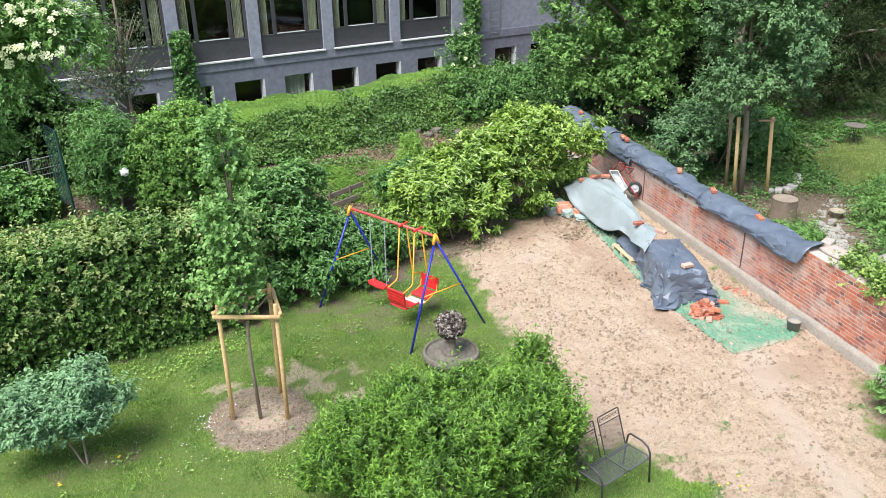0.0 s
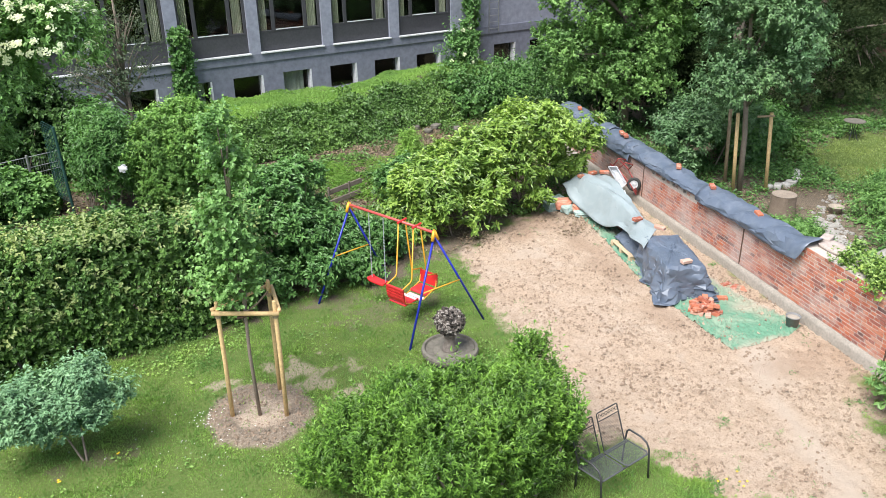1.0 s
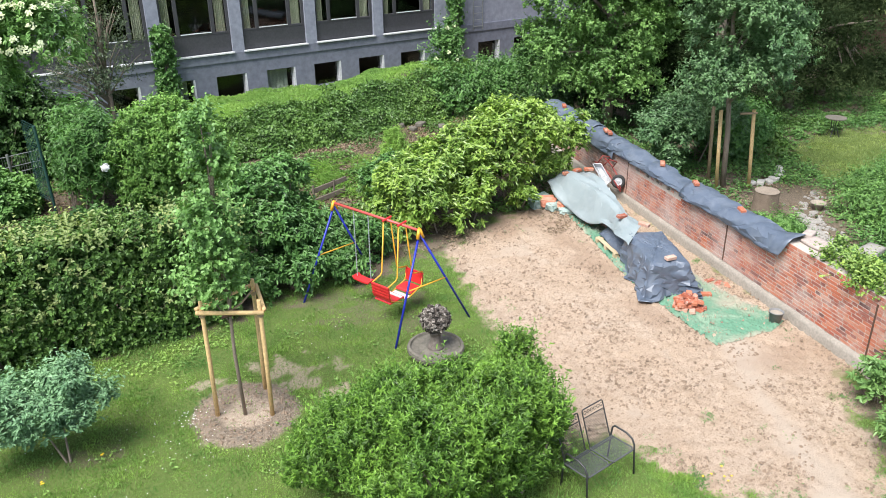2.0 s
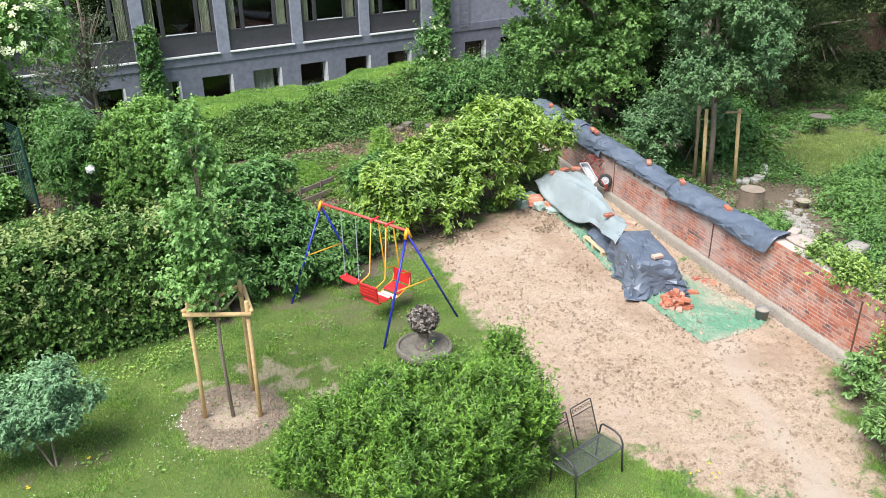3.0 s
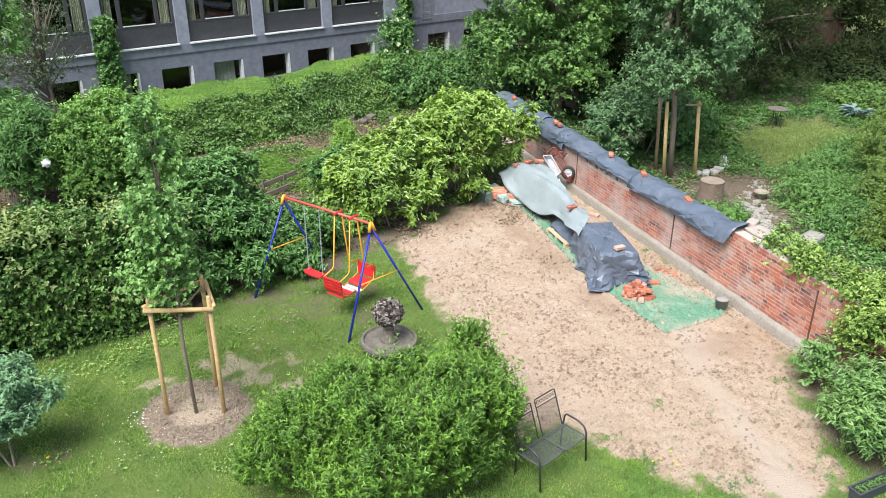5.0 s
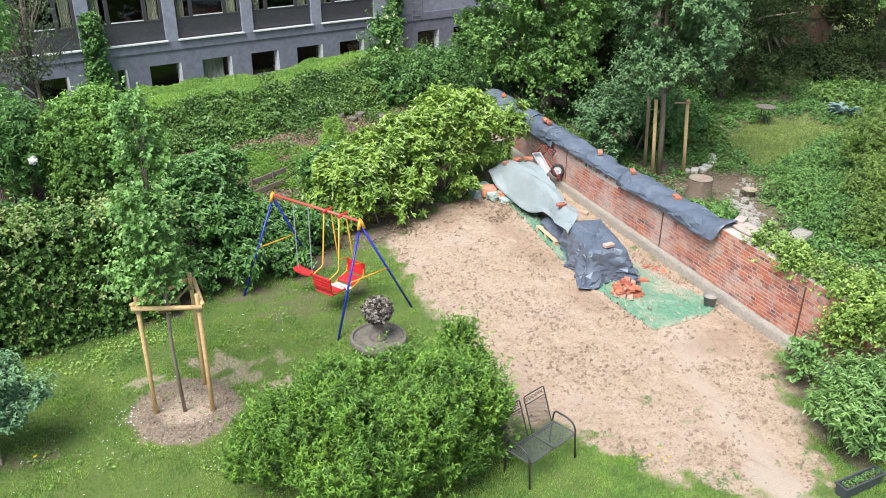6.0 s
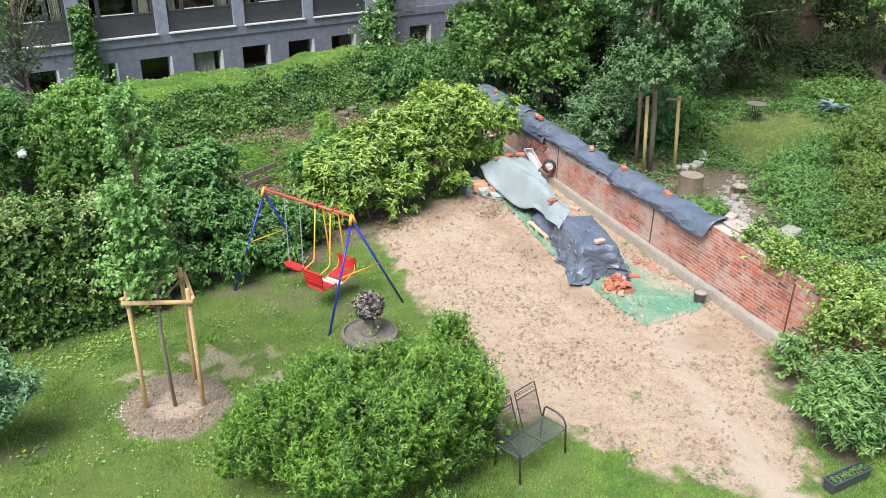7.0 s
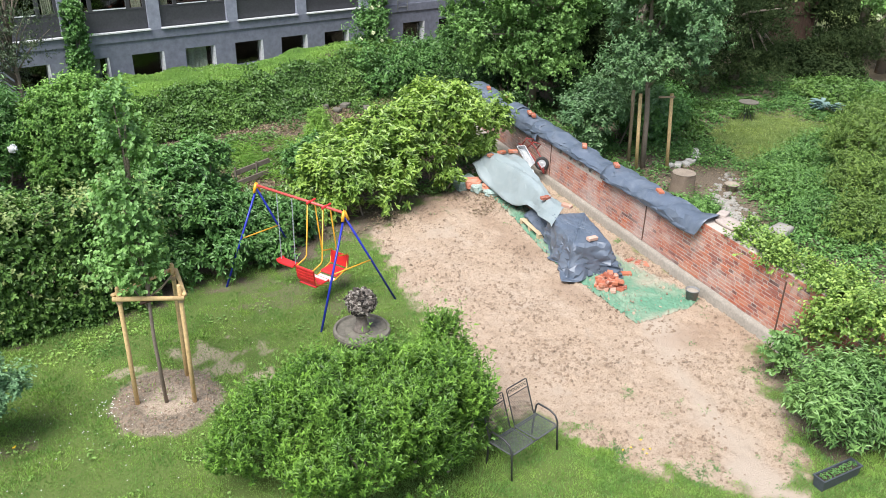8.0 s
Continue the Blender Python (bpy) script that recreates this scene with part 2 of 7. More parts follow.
M_CURTAIN = plain_mat("pale_curtain", (0.33, 0.36, 0.26), (0.44, 0.46, 0.35), 0.9, 3, bump_str=0)
M_ROOMCURTAIN = plain_mat("dull_green_curtain", (0.30, 0.35, 0.28), (0.40, 0.45, 0.37), 0.9, 3, bump_str=0)
def tarp_mat(name, c1, c2, rough):
    """Coated plastic sheet: nearly one colour, dusty smears, shallow crumples."""
    m, nt, b = shader(name)
    dust = ramp(nt, [(0.45, (0, 0, 0)), (0.72, (0.5, 0.5, 0.5))], noise_tex(nt, 3.0, 5, 0.65, dist=0.5))
    c = mix(nt, dust, c1, c2)
    nt.links.new(c, b.inputs["Base Color"])
    r = ramp(nt, [(0.3, (rough,) * 3), (0.8, (rough + 0.22,) * 3)], noise_tex(nt, 5.0, 3))
    nt.links.new(r, b.inputs["Roughness"])
    b.inputs["Specular IOR Level"].default_value = 0.6
    fold = nt.nodes.new("ShaderNodeMath")
    fold.operation = 'PINGPONG'
    fold.inputs[1].default_value = 0.12
    nt.links.new(noise_tex(nt, 2.2, 1, 0.4, dist=0.4), fold.inputs[0])
    bump(nt, b, fold.outputs[0], 0.12, 0.04)
    return m


M_TARP = tarp_mat("blue_grey_tarpaulin", (0.098, 0.125, 0.172), (0.20, 0.225, 0.265), 0.33)
M_TARPLIGHT = tarp_mat("pale_grey_green_tarpaulin", (0.265, 0.315, 0.33), (0.34, 0.38, 0.39), 0.32)
M_MAT, nt_mat, bs_mat = shader("dusty_groundsheet")
c_mat = mix(nt_mat, noise_tex(nt_mat, 30, 4), (0.055, 0.185, 0.115), (0.10, 0.26, 0.165))
c_mat = mix(nt_mat, ramp(nt_mat, [(0.45, (0.08, 0.08, 0.08)), (0.75, (0.55, 0.55, 0.55))], noise_tex(nt_mat, 1.6, 5, 0.65)), c_mat, (0.44, 0.40, 0.32))
dust_at = nt_mat.nodes.new("ShaderNodeAttribute")
dust_at.attribute_name = "dust"
c_mat = mix(nt_mat, dust_at.outputs["Fac"], c_mat, (0.37, 0.30, 0.24))
nt_mat.links.new(c_mat, bs_mat.inputs["Base Color"])
bs_mat.inputs["Roughness"].default_value = 0.8
bump(nt_mat, bs_mat, noise_tex(nt_mat, 25, 4), 0.4, 0.01)
M_BAGORANGE = plain_mat("orange_sack", (0.78, 0.13, 0.03), (0.62, 0.45, 0.36), 0.5, 4, bump_scale=25, bump_str=0.4)
M_BAGGREEN = plain_mat("grey_green_sack", (0.08, 0.26, 0.21), (0.55, 0.58, 0.56), 0.5, 6, bump_scale=25, bump_str=0.4)
M_BLACKPLASTIC = plain_mat("slate_grey_plastic", (0.045, 0.053, 0.066), (0.085, 0.096, 0.115), 0.45, 8, bump_str=0)
M_BUCKET = plain_mat("dusty_grey_plastic", (0.13, 0.133, 0.138), (0.24, 0.24, 0.235), 0.7, 8, bump_str=0)
M_MORTARBUCKET = plain_mat("dry_mortar", (0.26, 0.23, 0.19), (0.38, 0.34, 0.29), 0.95, 10)
M_RUBBER = plain_mat("black_rubber", (0.02, 0.02, 0.02), (0.035, 0.035, 0.035), 0.7, 8, bump_str=0)
M_STEELPAN = plain_mat("pale_zinc", (0.55, 0.56, 0.58), (0.68, 0.69, 0.70), 0.45, 4, metal=0.5, bump_str=0)
M_REDTUBE = plain_mat("red_tube_paint", (0.22, 0.025, 0.025), (0.32, 0.05, 0.04), 0.5, 5, bump_str=0)
M_TERRACOTTA = plain_mat("pale_terracotta", (0.22, 0.19, 0.15), (0.40, 0.34, 0.27), 0.85, 5)
M_STUMP = plain_mat("stump_wood", (0.20, 0.16, 0.125), (0.33, 0.275, 0.22), 0.9, 5, bump_scale=20, bump_str=0.6)


def brick_mat(name, random_socket):
    m, nt, b = shader(name)
    if random_socket == "object":
        rnd = nt.nodes.new("ShaderNodeObjectInfo").outputs["Random"]
    else:
        rnd = island_random(nt)
    c = ramp(nt, [(0.0, (0.12, 0.06, 0.055)), (0.07, (0.25, 0.085, 0.065)), (0.4, (0.40, 0.118, 0.07)), (0.75, (0.48, 0.155, 0.082)), (1.0, (0.48, 0.24, 0.165))], rnd)
    fine = noise_tex(nt, 38, 5, 0.7)
    c = mix(nt, 0.55, c, ramp(nt, [(0.3, (0.6, 0.6, 0.6)), (0.7, (1.3, 1.3, 1.3))], fine), 'MULTIPLY')
    lime = noise_tex(nt, 2.1, 5, 0.75)
    c = mix(nt, ramp(nt, [(0.47, (0, 0, 0)), (0.68, (0.6, 0.6, 0.6))], lime), c, (0.52, 0.44, 0.39))
    bloom = noise_tex(nt, 0.55, 6, 0.7)
    place = nt.nodes.new("ShaderNodeNewGeometry")
    split = nt.nodes.new("ShaderNodeSeparateXYZ")
    nt.links.new(place.outputs["Position"], split.inputs[0])
    along = nt.nodes.new("ShaderNodeMapRange")
    for k, v in ((1, 11.2), (2, 13.5), (3, 0.12), (4, 1.0)):
        along.inputs[k].default_value = v
    nt.links.new(split.outputs["Y"], along.inputs[0])
    salt = mix(nt, 1.0, ramp(nt, [(0.40, (0, 0, 0)), (0.60, (0.65, 0.65, 0.65))], bloom), along.outputs[0], 'MULTIPLY')
    c = mix(nt, salt, c, (0.50, 0.43, 0.40))
    nt.links.new(c, b.inputs["Base Color"])
    b.inputs["Roughness"].default_value = 0.9
    bump(nt, b, fine, 0.5, 0.006)
    return m


M_BRICK = brick_mat("old_brick", "object")
M_BRICKFAR = brick_mat("old_brick_joined", "island")
M_NEWBRICK, nt_new, bs_new = shader("loose_orange_brick")
c_new = ramp(nt_new, [(0.0, (0.27, 0.075, 0.045)), (0.5, (0.43, 0.135, 0.072)), (0.8, (0.46, 0.20, 0.13)), (1.0, (0.52, 0.35, 0.28))], nt_new.nodes.new("ShaderNodeObjectInfo").outputs["Random"])
c_new = mix(nt_new, ramp(nt_new, [(0.5, (0, 0, 0)), (0.7, (0.7, 0.7, 0.7))], noise_tex(nt_new, 9, 4, 0.7)), c_new, (0.56, 0.44, 0.38))
nt_new.links.new(c_new, bs_new.inputs["Base Color"])
bs_new.inputs["Roughness"].default_value = 0.9
bump(nt_new, bs_new, noise_tex(nt_new, 40, 4), 0.5, 0.004)
M_MORTAR = plain_mat("lime_mortar", (0.40, 0.345, 0.305), (0.56, 0.50, 0.445), 0.95, 4, bump_scale=50, bump_str=0.5)


def glass_mat():
    m, nt, b = shader("window_glass")
    b.inputs["Base Color"].default_value = (0.9, 0.93, 0.92, 1)
    b.inputs["Roughness"].default_value = 0.02
    b.inputs["Transmission Weight"].default_value = 1.0
    b.inputs["IOR"].default_value = 1.45
    return m


M_GLASS = glass_mat()

# ---- building helpers ----


def thing(name, label, category, group="", at=(0, 0, 0), rz=0.0):
    """An empty at the base of a thing, to which its parts belong."""
    ob = new(name)
    ob.empty_display_size = 0.2
    ob.matrix_world = pose(*at, 0, 0, rz)
    return tagged(ob, label, category, group)


def link_mesh(name, me, material, parent=None, label="", smooth=False):
    me.materials.append(material)
    me.polygons.foreach_set("use_smooth", np.full(len(me.polygons), smooth))
    ob = new(name, me)
    if parent is not None:
        ob.parent = parent
    if label:
        ob["label"] = label
    return ob


def part(name, bm, material, parent=None, label="", smooth=False):
    """Links a bmesh as one mesh object under a thing or a part."""
    me = bpy.data.meshes.new(name)
    bmesh.ops.recalc_face_normals(bm, faces=bm.faces)
    bm.to_mesh(me)
    bm.free()
    return link_mesh(name, me, material, parent, label, smooth)


def box(size, at=(0, 0, 0), rot=(0, 0, 0), bevel=0.0, bm=None):
    own = bmesh.new()
    bmesh.ops.create_cube(own, size=1, matrix=pose(*at, *rot) @ Matrix.Diagonal((*size, 1)))
    if bevel:
        bmesh.ops.bevel(own, geom=own.edges[:], offset=bevel, segments=1, affect='EDGES')
    return merge(bm, own)


def merge(bm, own):
    if bm is None:
        return own
    me = bpy.data.meshes.new("joined")
    own.to_mesh(me)
    own.free()
    bm.from_mesh(me)
    bpy.data.meshes.remove(me)
    return bm


def tube(points, radii, sides=8, bm=None, caps=True):
    """A tapered round bar along points."""
    own = bmesh.new()
    pts = [Vector(p) for p in points]
    if isinstance(radii, (int, float)):
        radii = [radii] * len(pts)
    rings = []
    ref = None
    for i, p in enumerate(pts):
        d = (pts[min(i + 1, len(pts) - 1)] - pts[max(i - 1, 0)]).normalized()
        if ref is None:
            ref = Vector((0, 0, 1)) if abs(d.z) < 0.9 else Vector((1, 0, 0))
        a = d.cross(ref).normalized()
        b = a.cross(d).normalized()
        ref = b
        rings.append([own.verts.new(p + radii[i] * (math.cos(k * 2 * math.pi / sides) * a + math.sin(k * 2 * math.pi / sides) * b)) for k in range(sides)])
    for r0, r1 in zip(rings, rings[1:]):
        for k in range(sides):
            own.faces.new((r0[k], r0[(k + 1) % sides], r1[(k + 1) % sides], r1[k]))
    if caps:
        own.faces.new(rings[0][::-1])
        own.faces.new(rings[-1])
    return merge(bm, own)


def lathe(profile, sides=32, bm=None):
    """A turned shape: (radius, height) pairs from bottom to top."""
    own = bmesh.new()
    rings = [[own.verts.new((r * math.cos(k * 2 * math.pi / sides), r * math.sin(k * 2 * math.pi / sides), z)) for k in range(sides)] for r, z in profile]
    for r0, r1 in zip(rings, rings[1:]):
        for k in range(sides):
            own.faces.new((r0[k], r0[(k + 1) % sides], r1[(k + 1) % sides], r1[k]))
    own.faces.new(rings[0][::-1])
    own.faces.new(rings[-1])
    return merge(bm, own)


def fast_mesh(name, verts, faces):
    """A mesh from arrays: verts (n, 3), faces (m, 3 or 4)."""
    me = bpy.data.meshes.new(name)
    k = faces.shape[1]
    me.vertices.add(len(verts))
    me.vertices.foreach_set("co", np.ascontiguousarray(verts, dtype=np.float32).ravel())
    me.loops.add(faces.size)
    me.loops.foreach_set("vertex_index", np.ascontiguousarray(faces, dtype=np.int32).ravel())
    me.polygons.add(len(faces))
    me.polygons.foreach_set("loop_start", np.arange(0, faces.size, k, dtype=np.int32))
    me.update(calc_edges=True)
    return me


def unit(a):
    return a / np.maximum(np.linalg.norm(a, axis=-1, keepdims=True), 1e-9)


def leaves(name, pos, way, up, length, width, material, parent=None, fold=0.18, droop=0.15, label="", oval=False):
    """Many folded leaf blades: base points, directions, rough normals, lengths and widths; oval ones have a fuller outline."""
    n = len(pos)
    way = unit(way)
    side = unit(np.cross(way, up))
    nor = np.cross(side, way)
    length = np.broadcast_to(np.asarray(length, float), (n,))[:, None]
    width = np.broadcast_to(np.asarray(width, float), (n,))[:, None]
    tip = pos + way * length - nor * length * droop
    if oval:
        v = np.empty((n, 6, 3))
        for k, (along, wide, drop_) in enumerate(((0.28, 0.86, 0.02), (0.68, 0.80, 0.3))):
            m = pos + way * length * along - nor * length * droop * drop_ + nor * width * fold
            v[:, 1 + k] = m + side * width * 0.5 * wide
            v[:, 5 - k] = m - side * width * 0.5 * wide
        v[:, 0] = pos
        v[:, 3] = tip
        i = np.arange(n)[:, None] * 6
        f = np.concatenate([i + np.array(q) for q in ((0, 1, 2, 3), (0, 3, 4, 5))], axis=1).reshape(-1, 4)
        return link_mesh(name, fast_mesh(name, v.reshape(-1, 3), f), material, parent, label)
    midp = pos + way * length * 0.45
    v = np.empty((n, 4, 3))
    v[:, 0] = pos
    v[:, 1] = midp + side * width * 0.5 + nor * width * fold
    v[:, 2] = tip
    v[:, 3] = midp - side * width * 0.5 + nor * width * fold
    i = np.arange(n)[:, None] * 4
    f = np.concatenate([i + np.array([0, 1, 2]), i + np.array([0, 2, 3])], axis=1).reshape(-1, 3)
    return link_mesh(name, fast_mesh(name, v.reshape(-1, 3), f), material, parent, label)


def lattice(ix, iy, iz, seed):
    """A repeatable random value, -1 to 1, at each whole-numbered point."""
    h = (ix * 374761393 + iy * 668265263 + iz * 1274126177 + seed * 974711) & 0xFFFFFFFF
    h = ((h ^ (h >> 13)) * 1274126177) & 0xFFFFFFFF
    h = h ^ (h >> 16)
    return (h & 0xFFFF) / 32767.5 - 1.0


def smooth_noise(p, seed):
    i = np.floor(p).astype(np.int64)
    f = p - i
    u = f * f * (3 - 2 * f)
    out = 0.0
    for dx in (0, 1):
        for dy in (0, 1):
            for dz in (0, 1):
                w = (u[:, 0] if dx else 1 - u[:, 0]) * (u[:, 1] if dy else 1 - u[:, 1]) * (u[:, 2] if dz else 1 - u[:, 2])
                out = out + w * lattice(i[:, 0] + dx, i[:, 1] + dy, i[:, 2] + dz, seed)
    return out


def wobble(p, seed, scale, octaves=3):
    """Smooth random field of points, about -1 to 1, with features of that size."""
    out = np.zeros(len(p))
    amp = 1.0
    for k in range(octaves):
        out += amp * smooth_noise(p / scale + 17.3 * k, seed + k)
        scale *= 0.5
        amp *= 0.55
    return out


def shell(blobs, n, rng, lo=0.82, hi=1.03, low=-0.5, p=2.0, bumps=0.22):
    """Points and outward ways on a cluster of soft ellipsoids (x, y, z, rx, ry, rz, turn); higher p squares them off."""
    bl = np.array([b if len(b) == 7 else (*b, 0.0) for b in blobs], float)
    area = (bl[:, 3] * bl[:, 4] + bl[:, 3] * bl[:, 5] + bl[:, 4] * bl[:, 5])
    pts, outs = [], []
    need = n
    while need > 0:
        m = int(need * 1.7) + 50
        which = rng.choice(len(bl), m, p=area / area.sum())
        d = unit(rng.normal(size=(m, 3)))
        d[:, 2] = np.where(d[:, 2] < low, -d[:, 2], d[:, 2])
        r = (np.abs(d) ** p).sum(axis=1) ** (-1 / p)
        b = bl[which]
        loc = d * r[:, None] * b[:, 3:6]
        out = np.sign(d) * np.abs(d) ** (p - 1) / b[:, 3:6]
        c, s = np.cos(b[:, 6]), np.sin(b[:, 6])

        def turn(a):
            return np.stack([c * a[:, 0] - s * a[:, 1], s * a[:, 0] + c * a[:, 1], a[:, 2]], axis=1)
        loc, out = turn(loc), unit(turn(out))
        k = rng.uniform(lo, hi, m) * (1 + bumps * wobble(loc + b[:, :3], 7, 0.55))
        q = b[:, :3] + loc * k[:, None]
        keep = q[:, 2] > 0.03
        for j in range(len(bl)):
            rel = q - bl[j, :3]
            cj, sj = math.cos(bl[j, 6]), math.sin(bl[j, 6])
            rel = np.stack([cj * rel[:, 0] + sj * rel[:, 1], -sj * rel[:, 0] + cj * rel[:, 1], rel[:, 2]], axis=1)
            inside = ((np.abs(rel) / bl[j, 3:6]) ** p).sum(axis=1) ** (1 / p) < lo * 0.88
            keep &= ~(inside & (which != j))
        q, out = q[keep][:need], out[keep][:need]
        pts.append(q)
        outs.append(out)
        need -= len(q)
    return np.concatenate(pts), np.concatenate(outs)


def twiggy(blobs, twigs, per, rng, leaf=(0.06, 0.025), twig=0.16, lift=0.6, spread=0.9, lo=0.82, hi=1.03, p=2.0, low=-0.5, bumps=0.22, flat=0.7, clump=0.2, each=8, shoots=0.06, tier=0.0):
    """Leaves set round short twigs, the twigs in domed clumps with gaps between: base points, ways, normals, lengths, widths, youth."""
    heads = max(twigs // each, 1)
    twigs = heads * each
    c, out = shell(blobs, heads, rng, lo, hi, low, p, bumps)
    out = unit(out * (1 - tier) + np.array([0, 0, tier]))
    e1 = unit(np.cross(out, rng.normal(size=(heads, 3))))
    e2 = np.cross(out, e1)
    size = rng.uniform(0.55, 1.35, (heads, 1)) * clump
    a = rng.uniform(0, 6.283, (heads, each))
    r = np.sqrt(rng.uniform(0, 1, (heads, each)))
    off = (np.cos(a) * r)[..., None] * e1[:, None] + (np.sin(a) * r)[..., None] * e2[:, None]
    base = c[:, None] + off * size[..., None] - out[:, None] * ((r ** 2) * 0.75 * size)[..., None]
    d = unit(out[:, None] + off * 0.8 + np.array([0, 0, lift]) + rng.normal(size=(heads, each, 3)) * 0.35).reshape(-1, 3)
    base = base.reshape(-1, 3)
    long_ = np.where(rng.uniform(0, 1, (twigs, 1)) < shoots, rng.uniform(1.5, 2.6, (twigs, 1)), rng.uniform(0.7, 1.2, (twigs, 1)))
    s = rng.uniform(-0.35, 1.0, (twigs, per))
    pos = base[:, None] + d[:, None] * (s * twig * long_)[..., None]
    a = unit(np.cross(d, rng.normal(size=(twigs, 3))))
    b = np.cross(d, a)
    ang = rng.uniform(0, 6.283, (twigs, per))
    round_ = np.cos(ang)[..., None] * a[:, None] + np.sin(ang)[..., None] * b[:, None]
    way = d[:, None] * (1 - spread * 0.6) + round_ * spread
    up = d[:, None] + rng.normal(size=(twigs, per, 3)) * 0.35 + np.array([0, 0, flat])
    k = rng.uniform(0.6, 1.25, (twigs, per)) * (1.0 - 0.25 * np.clip(s, 0, 1))
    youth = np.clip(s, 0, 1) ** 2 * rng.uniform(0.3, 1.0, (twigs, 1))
    f = lambda x: x.reshape(-1, x.shape[-1])
    return f(pos), f(way), f(up), (leaf[0] * k).ravel(), (leaf[1] * k).ravel(), youth.ravel()


def lobed(blobs, count, seed, size=0.42, squash=0.7, core=0.72, low=-0.45):
    """Breaks large soft masses up into many smaller pads round a slimmer core, with gaps between."""
    rng = np.random.default_rng(seed)
    c, out = shell(blobs, count, rng, 0.72, 0.98, low)
    bl = np.array([b[:6] for b in blobs])
    near = np.argmin(((c[:, None] - bl[None, :, :3]) ** 2 / bl[None, :, 3:6] ** 2).sum(axis=2), axis=1)
    r = bl[near, 3:6].mean(axis=1) * size * rng.uniform(0.65, 1.3, count)
    pads = [(*q, k * rng.uniform(0.85, 1.3), k * rng.uniform(0.85, 1.3), k * squash, rng.uniform(0, 3.1)) for q, k in zip(c, r)]
    return pads + [(*b[:3], b[3] * core, b[4] * core, b[5] * core, b[6] if len(b) == 7 else 0.0) for b in blobs]


def crown(name, blobs, twigs, per, seed, material, parent=None, inner=0.35, label="", oval=False, **kw):
    """A leafy mass: an outer coat of leafy twigs and a thinner filling behind it."""
    rng = np.random.default_rng(seed)
    sets = [twiggy(blobs, twigs, per, rng, **kw)]
    if inner:
        kw2 = dict(kw)
        kw2.update(lo=0.45, hi=0.85)
        sets.append(twiggy(blobs, int(twigs * inner), per, rng, **kw2))
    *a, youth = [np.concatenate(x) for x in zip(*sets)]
    ob = leaves(name, *a, material, parent, label=label, oval=oval)
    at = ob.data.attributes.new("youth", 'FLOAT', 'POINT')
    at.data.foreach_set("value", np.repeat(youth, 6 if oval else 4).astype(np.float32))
    return ob


def stems(name, root, blobs, count, seed, material, parent, r0=0.03):
    """Bare stems from the root up into the crown, each a part of its own."""
    rng = np.random.default_rng(seed)
    tops, _ = shell(blobs, count, rng, 0.6, 0.8, 0.0)
    for q in tops:
        away = np.array([q[0] - root[0], q[1] - root[1]])
        away = away * max(0.0, 1 - 0.55 / max(np.hypot(*away), 1e-6))
        foot = np.array([root[0] + away[0] + rng.normal() * 0.1, root[1] + away[1] + rng.normal() * 0.1, root[2] - 0.05])
        m = foot * 0.5 + q * 0.5 + rng.normal(size=3) * 0.08
        m[2] += 0.1
        part(name, tube([foot, m, q], [r0, r0 * 0.7, r0 * 0.3], 5), material, parent)


def shrub(name, label, category, root, blobs, twigs, per, seed, material, group="", count=9, r0=0.025, inner=0.35, **kw):
    t = thing(name, label, category, group)
    stems("stem", root, blobs, count, seed, M_BARK, t, r0)
    crown("foliage", blobs, twigs, per, seed + 1, material, t, inner, **kw)
    return t


def tree(name, label, root, height, r0, blobs, twigs, per, seed, material, lean=(0, 0), limbs=10, group="", inner=0.35, **kw):
    t = thing(name, label, "tree", group)
    rng = np.random.default_rng(seed)
    pts = [(root[0] + lean[0] * k + rng.normal() * 0.02, root[1] + lean[1] * k + rng.normal() * 0.02, root[2] - 0.1 + (height + 0.1) * k) for k in (0, 0.25, 0.5, 0.75, 1)]
    part("trunk", tube(pts, [r0 * 1.15, r0, r0 * 0.85, r0 * 0.6, r0 * 0.25], 10), M_BARK, t, smooth=True)
    tops, _ = shell(blobs, limbs, rng, 0.6, 0.85, -0.2)
    for q in tops:
        k = min(max((q[2] - root[2]) / height * 0.7, 0.3), 0.85)
        foot = np.array([root[0] + lean[0] * k, root[1] + lean[1] * k, root[2] + height * k])
        m = foot * 0.5 + q * 0.5 + np.array([0, 0, 0.15])
        part("limb", tube([foot, m, q], [r0 * 0.4, r0 * 0.28, r0 * 0.08], 6), M_BARK, t, smooth=True)
    crown("crown", blobs, twigs, per, seed + 1, material, t, inner, **kw)
    return t

# ---- ground ----
SAND = [(5.0, 12.9), (5.1, 14.4), (5.3, 15.9), (6.6, 17.0), (8.2, 17.8), (9.2, 19.4), (10.7, 19.6), (10.6, 9.2), (9.9, 8.7), (9.35, 7.5), (8.9, 6.5), (7.9, 5.7), (7.3, 6.2), (6.9, 6.6), (6.3, 7.1), (6.0, 7.7), (5.9, 8.2), (5.5, 8.7), (4.85, 8.9), (4.9, 10.5), (5.1, 11.6)]
MULCH = [(-7.0, 13.7), (-0.4, 14.5), (1.7, 15.0), (3.6, 15.7), (5.3, 16.2), (6.6, 17.0), (8.2, 17.8), (9.2, 19.4), (10.4, 20.0), (10.4, 24.5), (7.5, 26.6), (4.5, 26.0), (1.0, 25.2), (-7.0, 24.0)]
BED = [(11.0, 13.5), (13.4, 12.8), (14.6, 13.6), (15.4, 14.9), (16.4, 15.8), (15.9, 16.8), (15.6, 17.2), (14.8, 19.5), (11.2, 21.0)]
